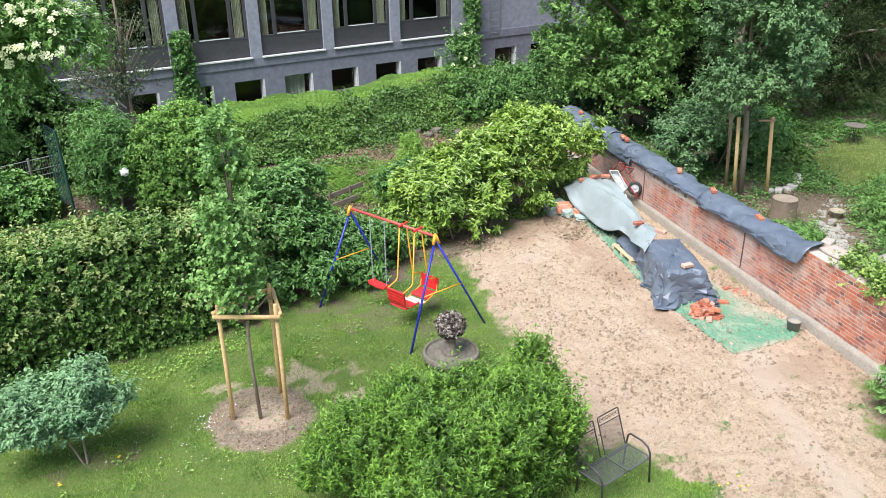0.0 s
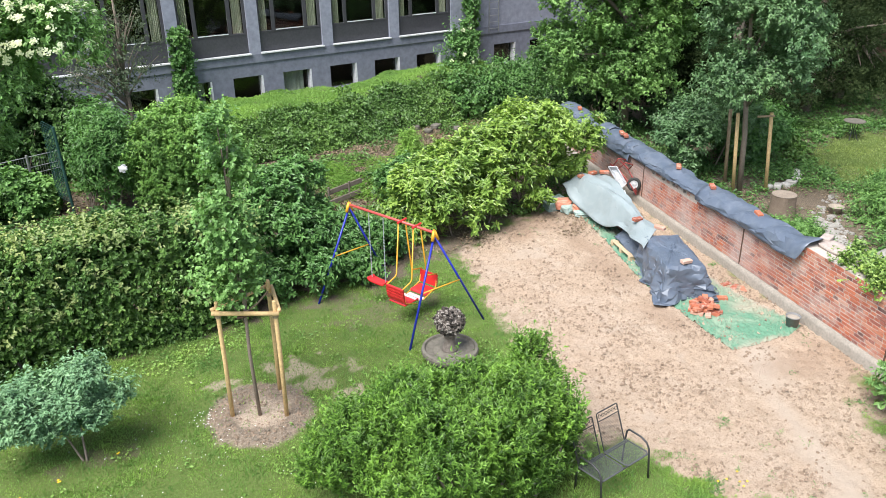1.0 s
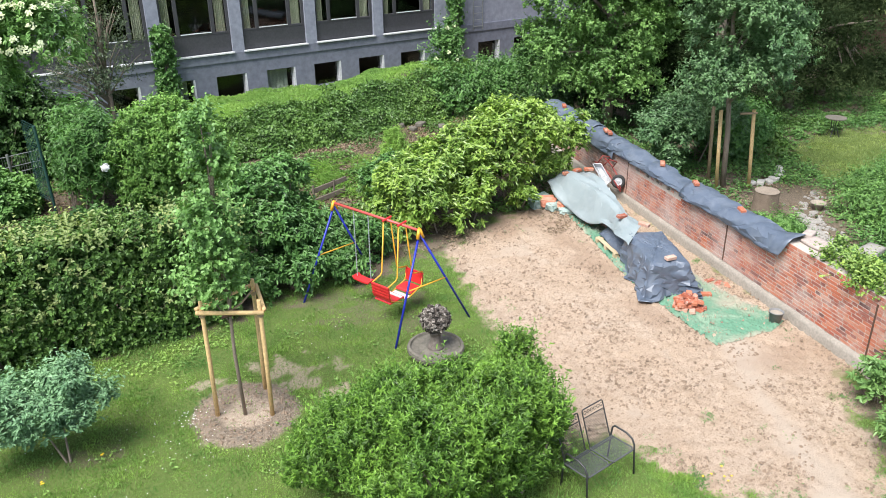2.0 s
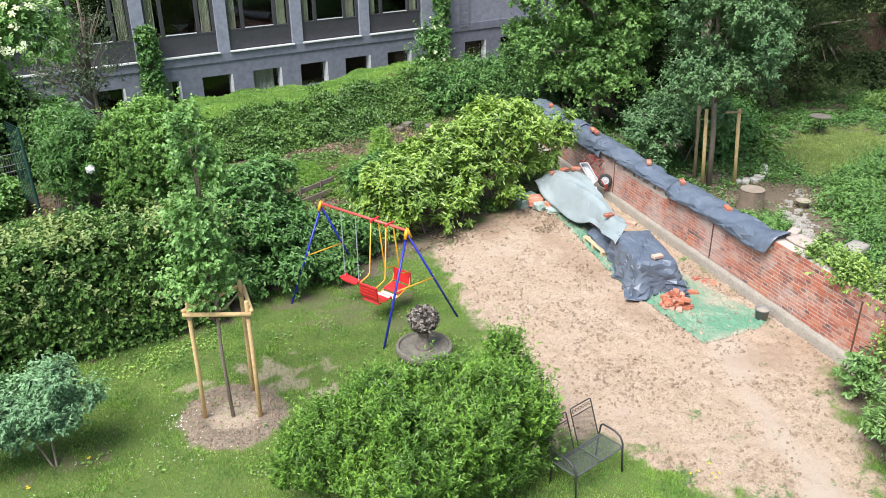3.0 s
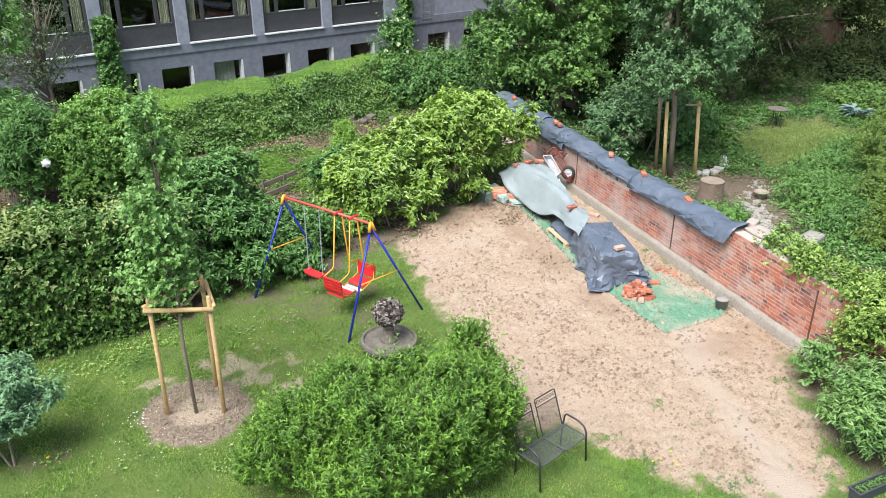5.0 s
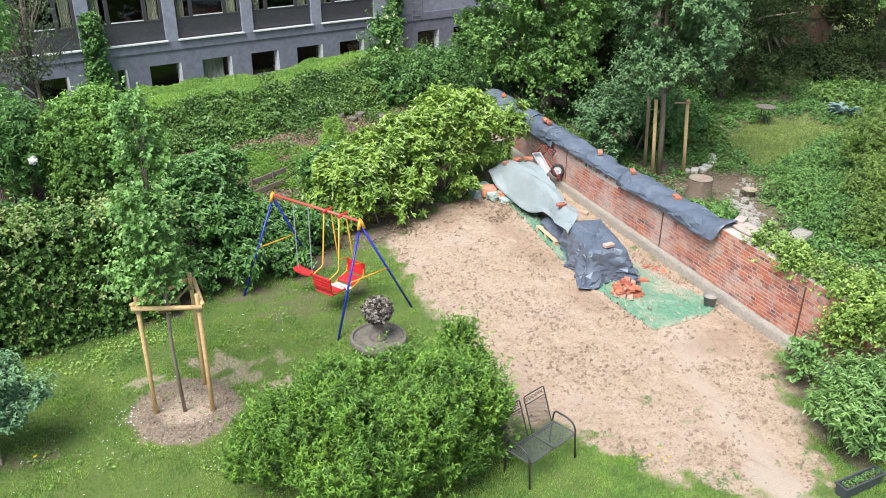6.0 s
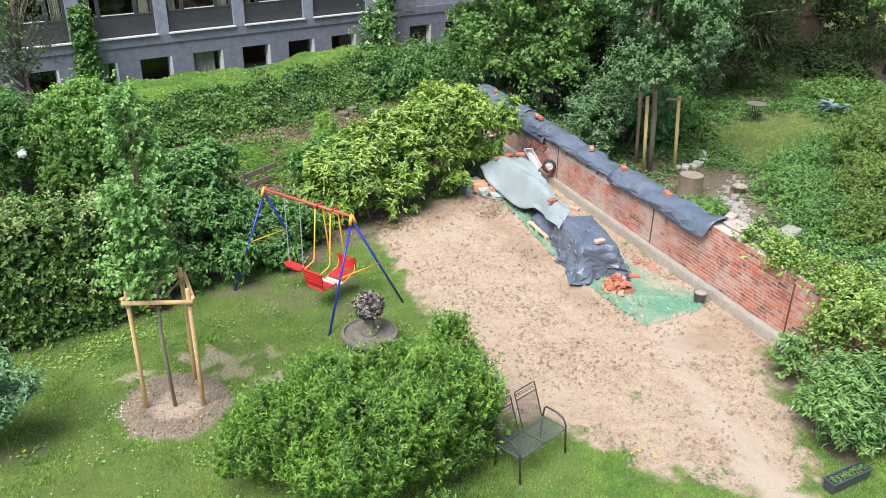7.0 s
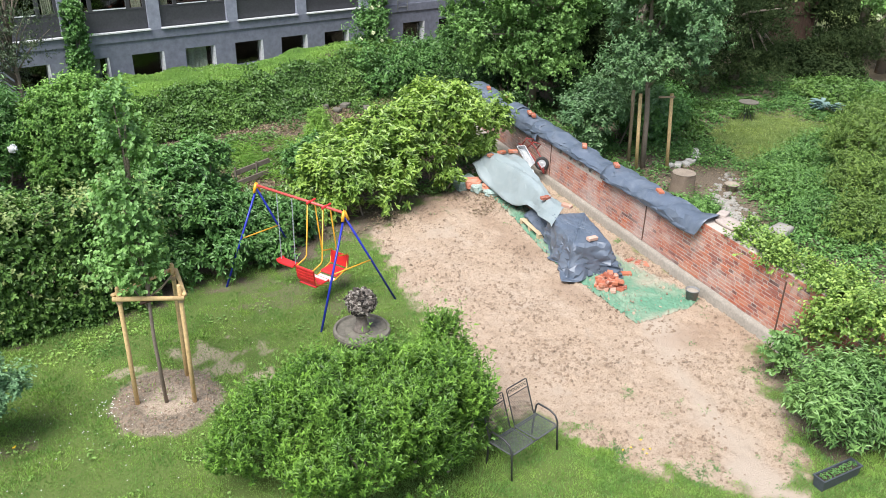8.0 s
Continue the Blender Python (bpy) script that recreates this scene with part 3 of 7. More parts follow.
TRACK = [(9.75, 15.5), (9.7, 12.6), (9.1, 10.4), (8.5, 9.15), (8.1, 7.62), (7.83, 6.2), (7.7, 5.4)]
WALL_X, WALL_TURN = 10.62, -1.1


def inside(px, py, poly):
    """Signed distance to a polygon's edge, positive inside."""
    d = np.full(px.shape, 1e9)
    ins = np.zeros(px.shape, bool)
    for (x0, y0), (x1, y1) in zip(poly, poly[1:] + poly[:1]):
        ex, ey = x1 - x0, y1 - y0
        k = np.clip(((px - x0) * ex + (py - y0) * ey) / (ex * ex + ey * ey), 0, 1)
        d = np.minimum(d, np.hypot(px - x0 - k * ex, py - y0 - k * ey))
        cross_ = (y0 > py) != (y1 > py)
        with np.errstate(divide='ignore', invalid='ignore'):
            ins ^= cross_ & (px < x0 + (py - y0) * ex / (ey if ey else 1e-9))
    return np.where(ins, d, -d)


def flat_noise(px, py, seed, scale, octaves=3):
    return wobble(np.stack([px.ravel(), py.ravel(), np.zeros(px.size)], axis=1), seed, scale, octaves).reshape(px.shape)


def ground_masks(px, py):
    rag = flat_noise(px, py, 11, 0.25, 4) * 0.22
    sand = np.clip((inside(px, py, SAND) + rag) / 0.25 + 0.5, 0, 1)
    mulch = np.clip((inside(px, py, MULCH) + rag * 2 + flat_noise(px, py, 12, 0.5, 3) * 0.5) / 0.5 + 0.4, 0, 1)
    mulch = np.maximum(mulch, np.clip((inside(px, py, BED) + rag) / 0.4 + 0.5, 0, 1))
    lawn = 1 - np.hypot(((px - 19.6) * 0.85 + (py - 18.5) * 0.53) / 2.9, ((py - 18.5) * 0.85 - (px - 20.0) * 0.53) / 2.0)
    # dark mulch colour round the far lawn also paints in the trees' shade
    tree_shade = np.clip((px - 11.3) / 0.3, 0, 1) * np.clip(0.5 - (lawn + rag) / 0.3, 0, 1) * np.clip((40 - px) / 3, 0, 1) * np.clip((py - 9) / 1, 0, 1)
    mulch = np.maximum(mulch, 0.9 * tree_shade)
    ring = np.hypot(px - 0.25, py - 11.2)
    soil = np.clip((0.86 - ring + rag * 0.4) / 0.12 + 0.5, 0, 1)
    mulch = np.maximum(mulch, 0.62 * np.clip((0.84 - ring + rag * 0.4) / 0.15 + 0.5, 0, 1) * np.clip((ring - 0.42 + rag * 0.5) / 0.15 + 0.5, 0, 1))
    for x, y, rx, ry, amount in ((0.85, 12.4, 0.42, 0.26, 0.85), (1.5, 12.05, 0.4, 0.16, 0.6), (-0.1, 12.3, 0.35, 0.14, 0.8), (1.7, 11.3, 0.3, 0.12, 0.9), (1.15, 11.75, 0.3, 0.2, 0.8)):
        soil = np.maximum(soil, np.clip((1 - np.hypot((px - x) / rx, (py - y) / ry) + rag * 8.0 - 0.22) / 0.9 + 0.03, 0, amount * 0.85))
    for x, y, rx, ry in ((3.2, 14.3, 0.9, 0.5), (2.5, 14.05, 0.45, 0.14), (2.3, 13.6, 0.4, 0.2), (3.9, 13.1, 0.5, 0.25), (-2.3, 10.9, 0.5, 0.25)):
        mulch = np.maximum(mulch, np.clip((1 - np.hypot((px - x) / rx, (py - y) / ry) + rag * 5.0) / 0.8, 0, 0.5))
    for x, y, rx, ry in ((9.95, 7.9, 0.65, 0.75), (9.5, 6.7, 0.7, 0.6)):
        mulch = np.maximum(mulch, np.clip((1 - np.hypot((px - x) / rx, (py - y) / ry) + rag * 3.0) / 0.4, 0, 0.9))
    return sand, mulch, soil


def worn_track(px, py):
    """Trodden strip along the stacks and down to the grass."""
    d = np.full(px.shape, 9.0)
    for (x0, y0), (x1, y1) in zip(TRACK, TRACK[1:]):
        ex, ey = x1 - x0, y1 - y0
        k = np.clip(((px - x0) * ex + (py - y0) * ey) / (ex * ex + ey * ey), 0, 1)
        d = np.minimum(d, np.hypot(px - x0 - k * ex, py - y0 - k * ey))
    f = flat_noise(px, py, 13, 0.7, 4)
    return np.clip((0.45 - d + 0.3 * f) / 0.5, 0, 0.85) + np.clip(f * 1.2 - 0.75, 0, 0.5)


def brown_patches(px, py):
    """Where the soil lies freshly turned and browner: by the laurels, beside the stacks, round the brick heap."""
    f = flat_noise(px, py, 15, 0.5, 4)
    out = np.zeros(px.shape)
    for x, y, rx, ry, amount in ((7.4, 17.0, 1.9, 1.0, 0.8), (8.2, 14.6, 0.55, 2.4, 0.65), (8.2, 12.0, 0.5, 0.9, 0.6), (9.6, 9.7, 1.1, 0.6, 0.6), (10.2, 9.6, 0.5, 1.2, 0.5), (10.3, 14.0, 0.35, 3.5, 0.3)):
        out = np.maximum(out, amount * np.clip((1 - np.hypot((px - x) / rx, (py - y) / ry)) * 1.6 + 0.5 * f, 0, 1))
    return out


def ground_height(px, py):
    sand, mulch, soil = ground_masks(px, py)
    lumps = flat_noise(px, py, 5, 0.06, 3)
    clods = np.maximum(flat_noise(px, py, 6, 0.035, 3), 0) ** 2
    z = 0.015 * flat_noise(px, py, 3, 0.9, 3)
    z += sand * (0.018 * lumps + 0.06 * clods) * (1 - 0.7 * np.clip(worn_track(px, py), 0, 1)) + soil * (0.012 * lumps + 0.02 * clods)
    ring = np.hypot(px - 0.25, py - 11.2)
    z += 0.05 * np.exp(-((ring - 0.62) / 0.16) ** 2) - 0.02 * np.exp(-(ring / 0.4) ** 2)
    return z


def build_ground():
    xs = np.concatenate([[-600, -250, -100, -50, -25, -14, -9], np.arange(-6.5, 12.0, 0.06), np.arange(12.0, 26, 0.25), [28, 32, 40, 60, 110, 260, 600]])
    ys = np.concatenate([[-600, -200, -60, -20, -5, 0], np.arange(4.0, 20.0, 0.06), np.arange(20.0, 30, 0.2), [32, 36, 45, 70, 120, 260, 600]])
    gx, gy = np.meshgrid(xs, ys)
    near = (gx > -27) & (gx < 45) & (gy > -1) & (gy < 46)
    z = np.where(near, ground_height(gx, gy), 0.0)
    v = np.stack([gx.ravel(), gy.ravel(), z.ravel()], axis=1)
    nx, ny = len(xs), len(ys)
    i = (np.arange(ny - 1)[:, None] * nx + np.arange(nx - 1)).ravel()
    me = fast_mesh("ground", v, np.stack([i, i + 1, i + nx + 1, i + nx], axis=1))
    for nm, arr in zip(("sand", "mulch", "soil", "worn", "brown"), (*ground_masks(gx, gy), np.clip(worn_track(gx, gy), 0, 1), brown_patches(gx, gy))):
        a = me.attributes.new(nm, 'FLOAT', 'POINT')
        a.data.foreach_set("value", np.where(near, arr, 0.0).astype(np.float32).ravel())
    ob = link_mesh("ground", me, M_GROUND, smooth=True)
    return tagged(ob, "garden ground of lawn, sandy soil and bark mulch", "ground", kind="structure")


build_ground()


def build_grass():
    """Lawn as real blades, thin over bare spots."""
    rng = np.random.default_rng(21)
    n = 380000
    px, py = rng.uniform(-5.0, 6.8, n), rng.uniform(4.6, 16.0, n)
    sand, mulch, soil = ground_masks(px, py)
    dens = (1 - sand) * (1 - 0.88 * soil) * (1 - np.clip(mulch, 0, 1))
    keep = rng.uniform(0, 1, n) < dens * np.clip(0.75 + 0.4 * flat_noise(px, py, 31, 0.5, 3), 0.25, 1)
    m = int(n * 0.15)
    qx, qy = rng.uniform(5.5, 10.4, m), rng.uniform(4.6, 8.4, m)
    s2 = np.maximum(ground_masks(qx, qy)[0], ground_masks(qx, qy)[1])
    k2 = rng.uniform(0, 1, m) < (1 - s2)
    px, py = np.concatenate([px[keep], qx[k2]]), np.concatenate([py[keep], qy[k2]])
    n = len(px)
    pos = np.stack([px, py, ground_height(px, py) - 0.005], axis=1)
    tall = np.clip(0.55 + 0.28 * flat_noise(px, py, 33, 0.5, 3), 0.25, 1.1)
    tall = tall * np.where(flat_noise(px, py, 37, 0.35, 3) > 0.42, 1.4, 1.0)
    way = np.stack([rng.normal(size=n) * 0.55, rng.normal(size=n) * 0.55, np.ones(n)], axis=1)
    up = np.stack([rng.normal(size=n), rng.normal(size=n), np.zeros(n)], axis=1)
    ob = leaves("lawn_grass", pos, way, up, 0.066 * tall * rng.uniform(0.6, 1.3, n), 0.013, M_GRASS, fold=0.1, droop=0.2)
    tagged(ob, "short patchy green lawn grass", "grass", kind="stuff")
    # the neighbouring lawn
    n = 90000
    px, py = rng.uniform(13.5, 25.0, n), rng.uniform(11.0, 23.0, n)
    n = len(px)
    keep = (ground_masks(px, py)[1] < rng.uniform(0.1, 0.9, n)) & (flat_noise(px, py, 35, 0.8, 3) > rng.uniform(-1.6, 0.5, n))
    px, py = px[keep], py[keep]
    n = len(px)
    pos = np.stack([px, py, ground_height(px, py)], axis=1)
    way = np.stack([rng.normal(size=n) * 0.6, rng.normal(size=n) * 0.6, np.ones(n)], axis=1)
    up = np.stack([rng.normal(size=n), rng.normal(size=n), np.zeros(n)], axis=1)
    ob = leaves("lawn_grass", pos, way, up, 0.065 * rng.uniform(0.5, 1.3, n), 0.026, M_FARGRASS, fold=0.1, droop=0.2)
    tagged(ob, "thin worn grass in the neighbouring garden", "grass", kind="stuff")
    # sparse weeds in the sandy soil
    n = 900
    px, py = rng.uniform(5.0, 10.4, n), rng.uniform(6.0, 17.0, n)
    keep = rng.uniform(0, 1, n) < np.clip(0.25 - inside(px, py, SAND) * 0.28, 0.004, 0.5) + 0.10 * np.clip((8.6 - py) / 2, 0, 1) * np.clip((px - 7.2) / 1.5, 0, 1)
    px, py = px[keep], py[keep]
    for x, y, spread, count in ((6.2, 7.45, 0.12, 22), (7.1, 6.6, 0.15, 20), (7.19, 8.65, 0.05, 7), (9.64, 8.43, 0.12, 8), (8.8, 6.5, 0.2, 16), (7.2, 7.6, 0.5, 6), (10.4, 13.55, 0.05, 7)):
        px = np.concatenate([px, rng.normal(x, spread, count)])
        py = np.concatenate([py, rng.normal(y, spread * 0.8, count)])
    per = 14
    bx, by = np.repeat(px, per) + rng.normal(size=len(px) * per) * 0.05, np.repeat(py, per) + rng.normal(size=len(px) * per) * 0.05
    n = len(bx)
    pos = np.stack([bx, by, ground_height(bx, by)], axis=1)
    way = np.stack([rng.normal(size=n), rng.normal(size=n), np.abs(rng.normal(size=n)) * 0.7], axis=1)
    tagged(leaves("weeds", pos, way, np.tile([0.0, 0, 1], (n, 1)), 0.055 * rng.uniform(0.5, 1.3, n), 0.012, M_PERENNIAL), "sparse low weeds on the sandy soil", "weeds", kind="stuff")
    # low broad-leaved weeds, thick along the foot of the hedge and scattered through the lawn
    n = 30000
    px, py = rng.uniform(-5.0, 4.6, n), rng.uniform(7.0, 15.2, n)
    foot = 13.2 + 0.28 * (px + 1.5)
    near = np.exp(-((py - foot) / 0.35) ** 2) * (px < 0.3)
    patch = np.clip(flat_noise(px, py, 39, 0.45, 3) - 0.25, 0, 1)
    sand, mulch, soil = ground_masks(px, py)
    keep = (rng.uniform(0, 1, n) < 0.75 * near + 0.55 * patch) & (sand < 0.3) & (soil < 0.4) & (mulch < 0.6) & (py < foot + 0.5)
    px, py = px[keep], py[keep]
    n = len(px)
    pos = np.stack([px, py, ground_height(px, py) + rng.uniform(0.01, 0.06, n)], axis=1)
    way = np.stack([rng.normal(size=n), rng.normal(size=n), np.abs(rng.normal(size=n)) * 0.4], axis=1)
    up = np.stack([rng.normal(size=n) * 0.4, rng.normal(size=n) * 0.4, np.ones(n)], axis=1)
    k = rng.uniform(0.6, 1.3, n)
    ob = leaves("lawn_weeds", pos, way, up, 0.05 * k, 0.034 * k, M_GRASS, oval=True)
    tagged(ob, "low broad-leaved weeds along the hedge and in the lawn", "weeds", kind="stuff")


build_grass()


def build_clods():
    """Loose crumbs and small stones on the sandy soil."""
    rng = np.random.default_rng(23)
    n = 42000
    px, py = rng.uniform(4.8, 10.6, n), rng.uniform(6.0, 18.5, n)
    dens = ground_masks(px, py)[0] * np.clip(0.22 + 0.9 * flat_noise(px, py, 41, 0.6, 4), 0.05, 1)
    keep = rng.uniform(0, 1, n) < dens
    px, py = px[keep], py[keep]
    mx, my = rng.uniform(-0.7, 1.2, 1500), rng.uniform(10.3, 12.1, 1500)
    k = (np.hypot(mx - 0.25, my - 11.2) < 0.85) & (np.hypot(mx - 0.25, my - 11.2) > rng.uniform(0.1, 0.6, 1500))
    px, py = np.concatenate([px, mx[k]]), np.concatenate([py, my[k]])
    bx, by = rng.uniform(4.9, 10.2, 9000), rng.uniform(6.0, 17.5, 9000)
    k = (ground_masks(bx, by)[0] > 0.8) & (flat_noise(bx, by, 43, 0.45, 3) > rng.uniform(-0.1, 0.9, 9000)) & (worn_track(bx, by) < 0.4)
    big = int(k.sum())
    px, py = np.concatenate([bx[k], px]), np.concatenate([by[k], py])
    wx, wy = rng.uniform(10.2, 10.62, 500), rng.uniform(8.5, 13.0, 500)
    px, py = np.concatenate([px, wx]), np.concatenate([py, wy])
    n = len(px)
    c = np.stack([px, py, ground_height(px, py) + 0.002], axis=1)
    r = 0.005 + 0.036 * rng.power(0.28, n)[:, None]
    r[:big] = rng.uniform(0.010, 0.038, (big, 1))
    octa = np.array([[1, 0, 0], [0, 1, 0], [-1, 0, 0], [0, -1, 0], [0, 0, 0.8], [0, 0, -0.6]])
    v = c[:, None] + octa[None] * r[:, None] * rng.uniform(0.6, 1.3, (n, 6, 1))
    tri = np.array([[0, 1, 4], [1, 2, 4], [2, 3, 4], [3, 0, 4], [1, 0, 5], [2, 1, 5], [3, 2, 5], [0, 3, 5]])
    f = (np.arange(n)[:, None, None] * 6 + tri[None]).reshape(-1, 3)
    m = plain_mat("earth_crumbs", (0.13, 0.09, 0.06), (0.38, 0.285, 0.21), 0.95, 5)
    chips = 2200
    ca, cr = rng.uniform(0, 6.283, chips), 0.30 + 0.58 * np.sqrt(rng.uniform(0, 1, chips))
    cx, cy = 0.25 + cr * np.cos(ca), 11.2 + cr * np.sin(ca)
    q = np.stack([cx, cy, ground_height(cx, cy) + 0.008], axis=1)
    lie = np.stack([rng.normal(size=chips), rng.normal(size=chips), rng.normal(size=chips) * 0.25], axis=1)
    tagged(leaves("bark_chips", q, lie, np.tile([0.0, 0, 1], (chips, 1)) + rng.normal(size=(chips, 3)) * 0.3, rng.uniform(0.02, 0.06, chips), rng.uniform(0.008, 0.02, chips), M_CHIPS), "grey-brown bark chips round the sapling", "bark mulch", kind="stuff")
    tagged(link_mesh("earth_clods", fast_mesh("earth_clods", v.reshape(-1, 3), f), m), "loose dry crumbs of earth and gravel", "soil", kind="stuff")


build_clods()

# ---- brick wall with footing ----


def wall_top(y):
    return 1.50 if y < 11.45 else 1.27


HOLES = [14.9, 15.4, 15.87, 16.35, 16.85]


def build_wall():
    w = new("garden_wall")
    w.matrix_world = pose(WALL_X, 12, 0, 0, 0, WALL_TURN)
    tagged(w, "old red brick garden wall with lime-stained courses", "wall", kind="structure")
    y0, y1 = 3.0, 23.0
    bm = box((0.55, 11.45 - y0, 1.46), (0.006 + 0.275, (11.45 + y0) / 2 - 12, 0.73))
    box((0.34, y1 - 11.45, 1.02), (0.006 + 0.17, (11.45 + y1) / 2 - 12, 0.51), bm=bm)
    box((0.34, y1 - 11.45, 0.13), (0.006 + 0.17, (11.45 + y1) / 2 - 12, 1.175), bm=bm)
    box((0.17, y1 - 11.45, 0.09), (0.006 + 0.255, (11.45 + y1) / 2 - 12, 1.065), bm=bm)
    a = 11.45
    for h in HOLES + [y1 + 0.06]:
        box((0.17, h - 0.06 - a, 0.09), (0.006 + 0.085, (h - 0.06 + a) / 2 - 12, 1.065), bm=bm)
        a = h + 0.06
    part("core", bm, M_MORTAR, w, "lime mortar bed")
    rng = random.Random(3)
    bl, bh, bd, j = 0.243, 0.058, 0.115, 0.0135
    one = box((bd, bl, bh), bevel=0.004)
    me_brick = bpy.data.meshes.new("brick")
    one.to_mesh(me_brick)
    one.free()
    me_brick.materials.append(M_BRICK)
    half = box((bd, 0.12, bh), bevel=0.004)
    me_half = bpy.data.meshes.new("brick")
    half.to_mesh(me_half)
    half.free()
    me_half.materials.append(M_BRICK)
    far = bmesh.new()
    pieces = 0
    row = 0
    z = 0.25
    while z < 1.5 - bh:
        y = y0 + (0.13 if row % 2 else 0.0)
        while y < y1 - bl:
            short = rng.random() < (0.85 if row % 2 else 0.14)
            length = 0.12 if short else bl
            yc = y + length / 2
            open_ = z < 1.11 and z + bh > 1.02 and any(abs(yc - h) < length / 2 + 0.05 for h in HOLES)
            if z + bh < wall_top(yc + length / 2) + 0.03 and not open_:
                dx = rng.uniform(-0.004, 0.004)
                at = (bd / 2 + dx, yc - 12, z + bh / 2 + rng.uniform(-0.003, 0.003))
                if 9.2 < yc < 11.9 and pieces < 300:
                    b = new("brick", me_half if short else me_brick)
                    b.parent = w
                    b.location = at
                    b.rotation_euler = (rng.uniform(-0.008, 0.008), 0, rng.uniform(-0.01, 0.01))
                    pieces += 1
                else:
                    box((bd, length, bh), at, bm=far)
            y += length + j
        z += bh + j
        row += 1
    ob = part("brickwork", far, M_BRICKFAR, w)
    tagged(ob, kind="stuff")
    # back leaf and rough top
    part("back_leaf", box((0.03, y1 - 11.5, 1.2), (0.365, (11.5 + y1) / 2 - 12, 0.6)), M_MORTAR, w)
    # rusty posts let into the face
    for y in (8.93, 13.05, 17.3):
        part("post", box((0.03, 0.036, 1.05), (0.008, y - 12, 0.25 + 0.525), bevel=0.004), M_RUST, w, "rusty steel post let into the brickwork")
    # footing
    bm = bmesh.new()
    n = 60
    prof = [(0.02, 0.235), (-0.05, 0.225), (-0.075, 0.15), (-0.095, -0.05)]
    rings = []
    rr = random.Random(9)
    for i in range(n):
        y = y0 + (y1 - y0) * i / (n - 1) - 12
        s = rr.uniform(-0.012, 0.012)
        rings.append([bm.verts.new((x + s + rr.uniform(-0.008, 0.008), y, zz + rr.uniform(-0.008, 0.008))) for x, zz in prof])
    for a, b in zip(rings, rings[1:]):
        for k in range(len(prof) - 1):
            bm.faces.new((a[k], b[k], b[k + 1], a[k + 1]))
    part("footing", bm, M_CONCRETE, w, "pale concrete footing strip", smooth=True)


build_wall()

# ---- grey house across the gardens ----
HOUSE_TURN = math.degrees(math.atan(0.25))


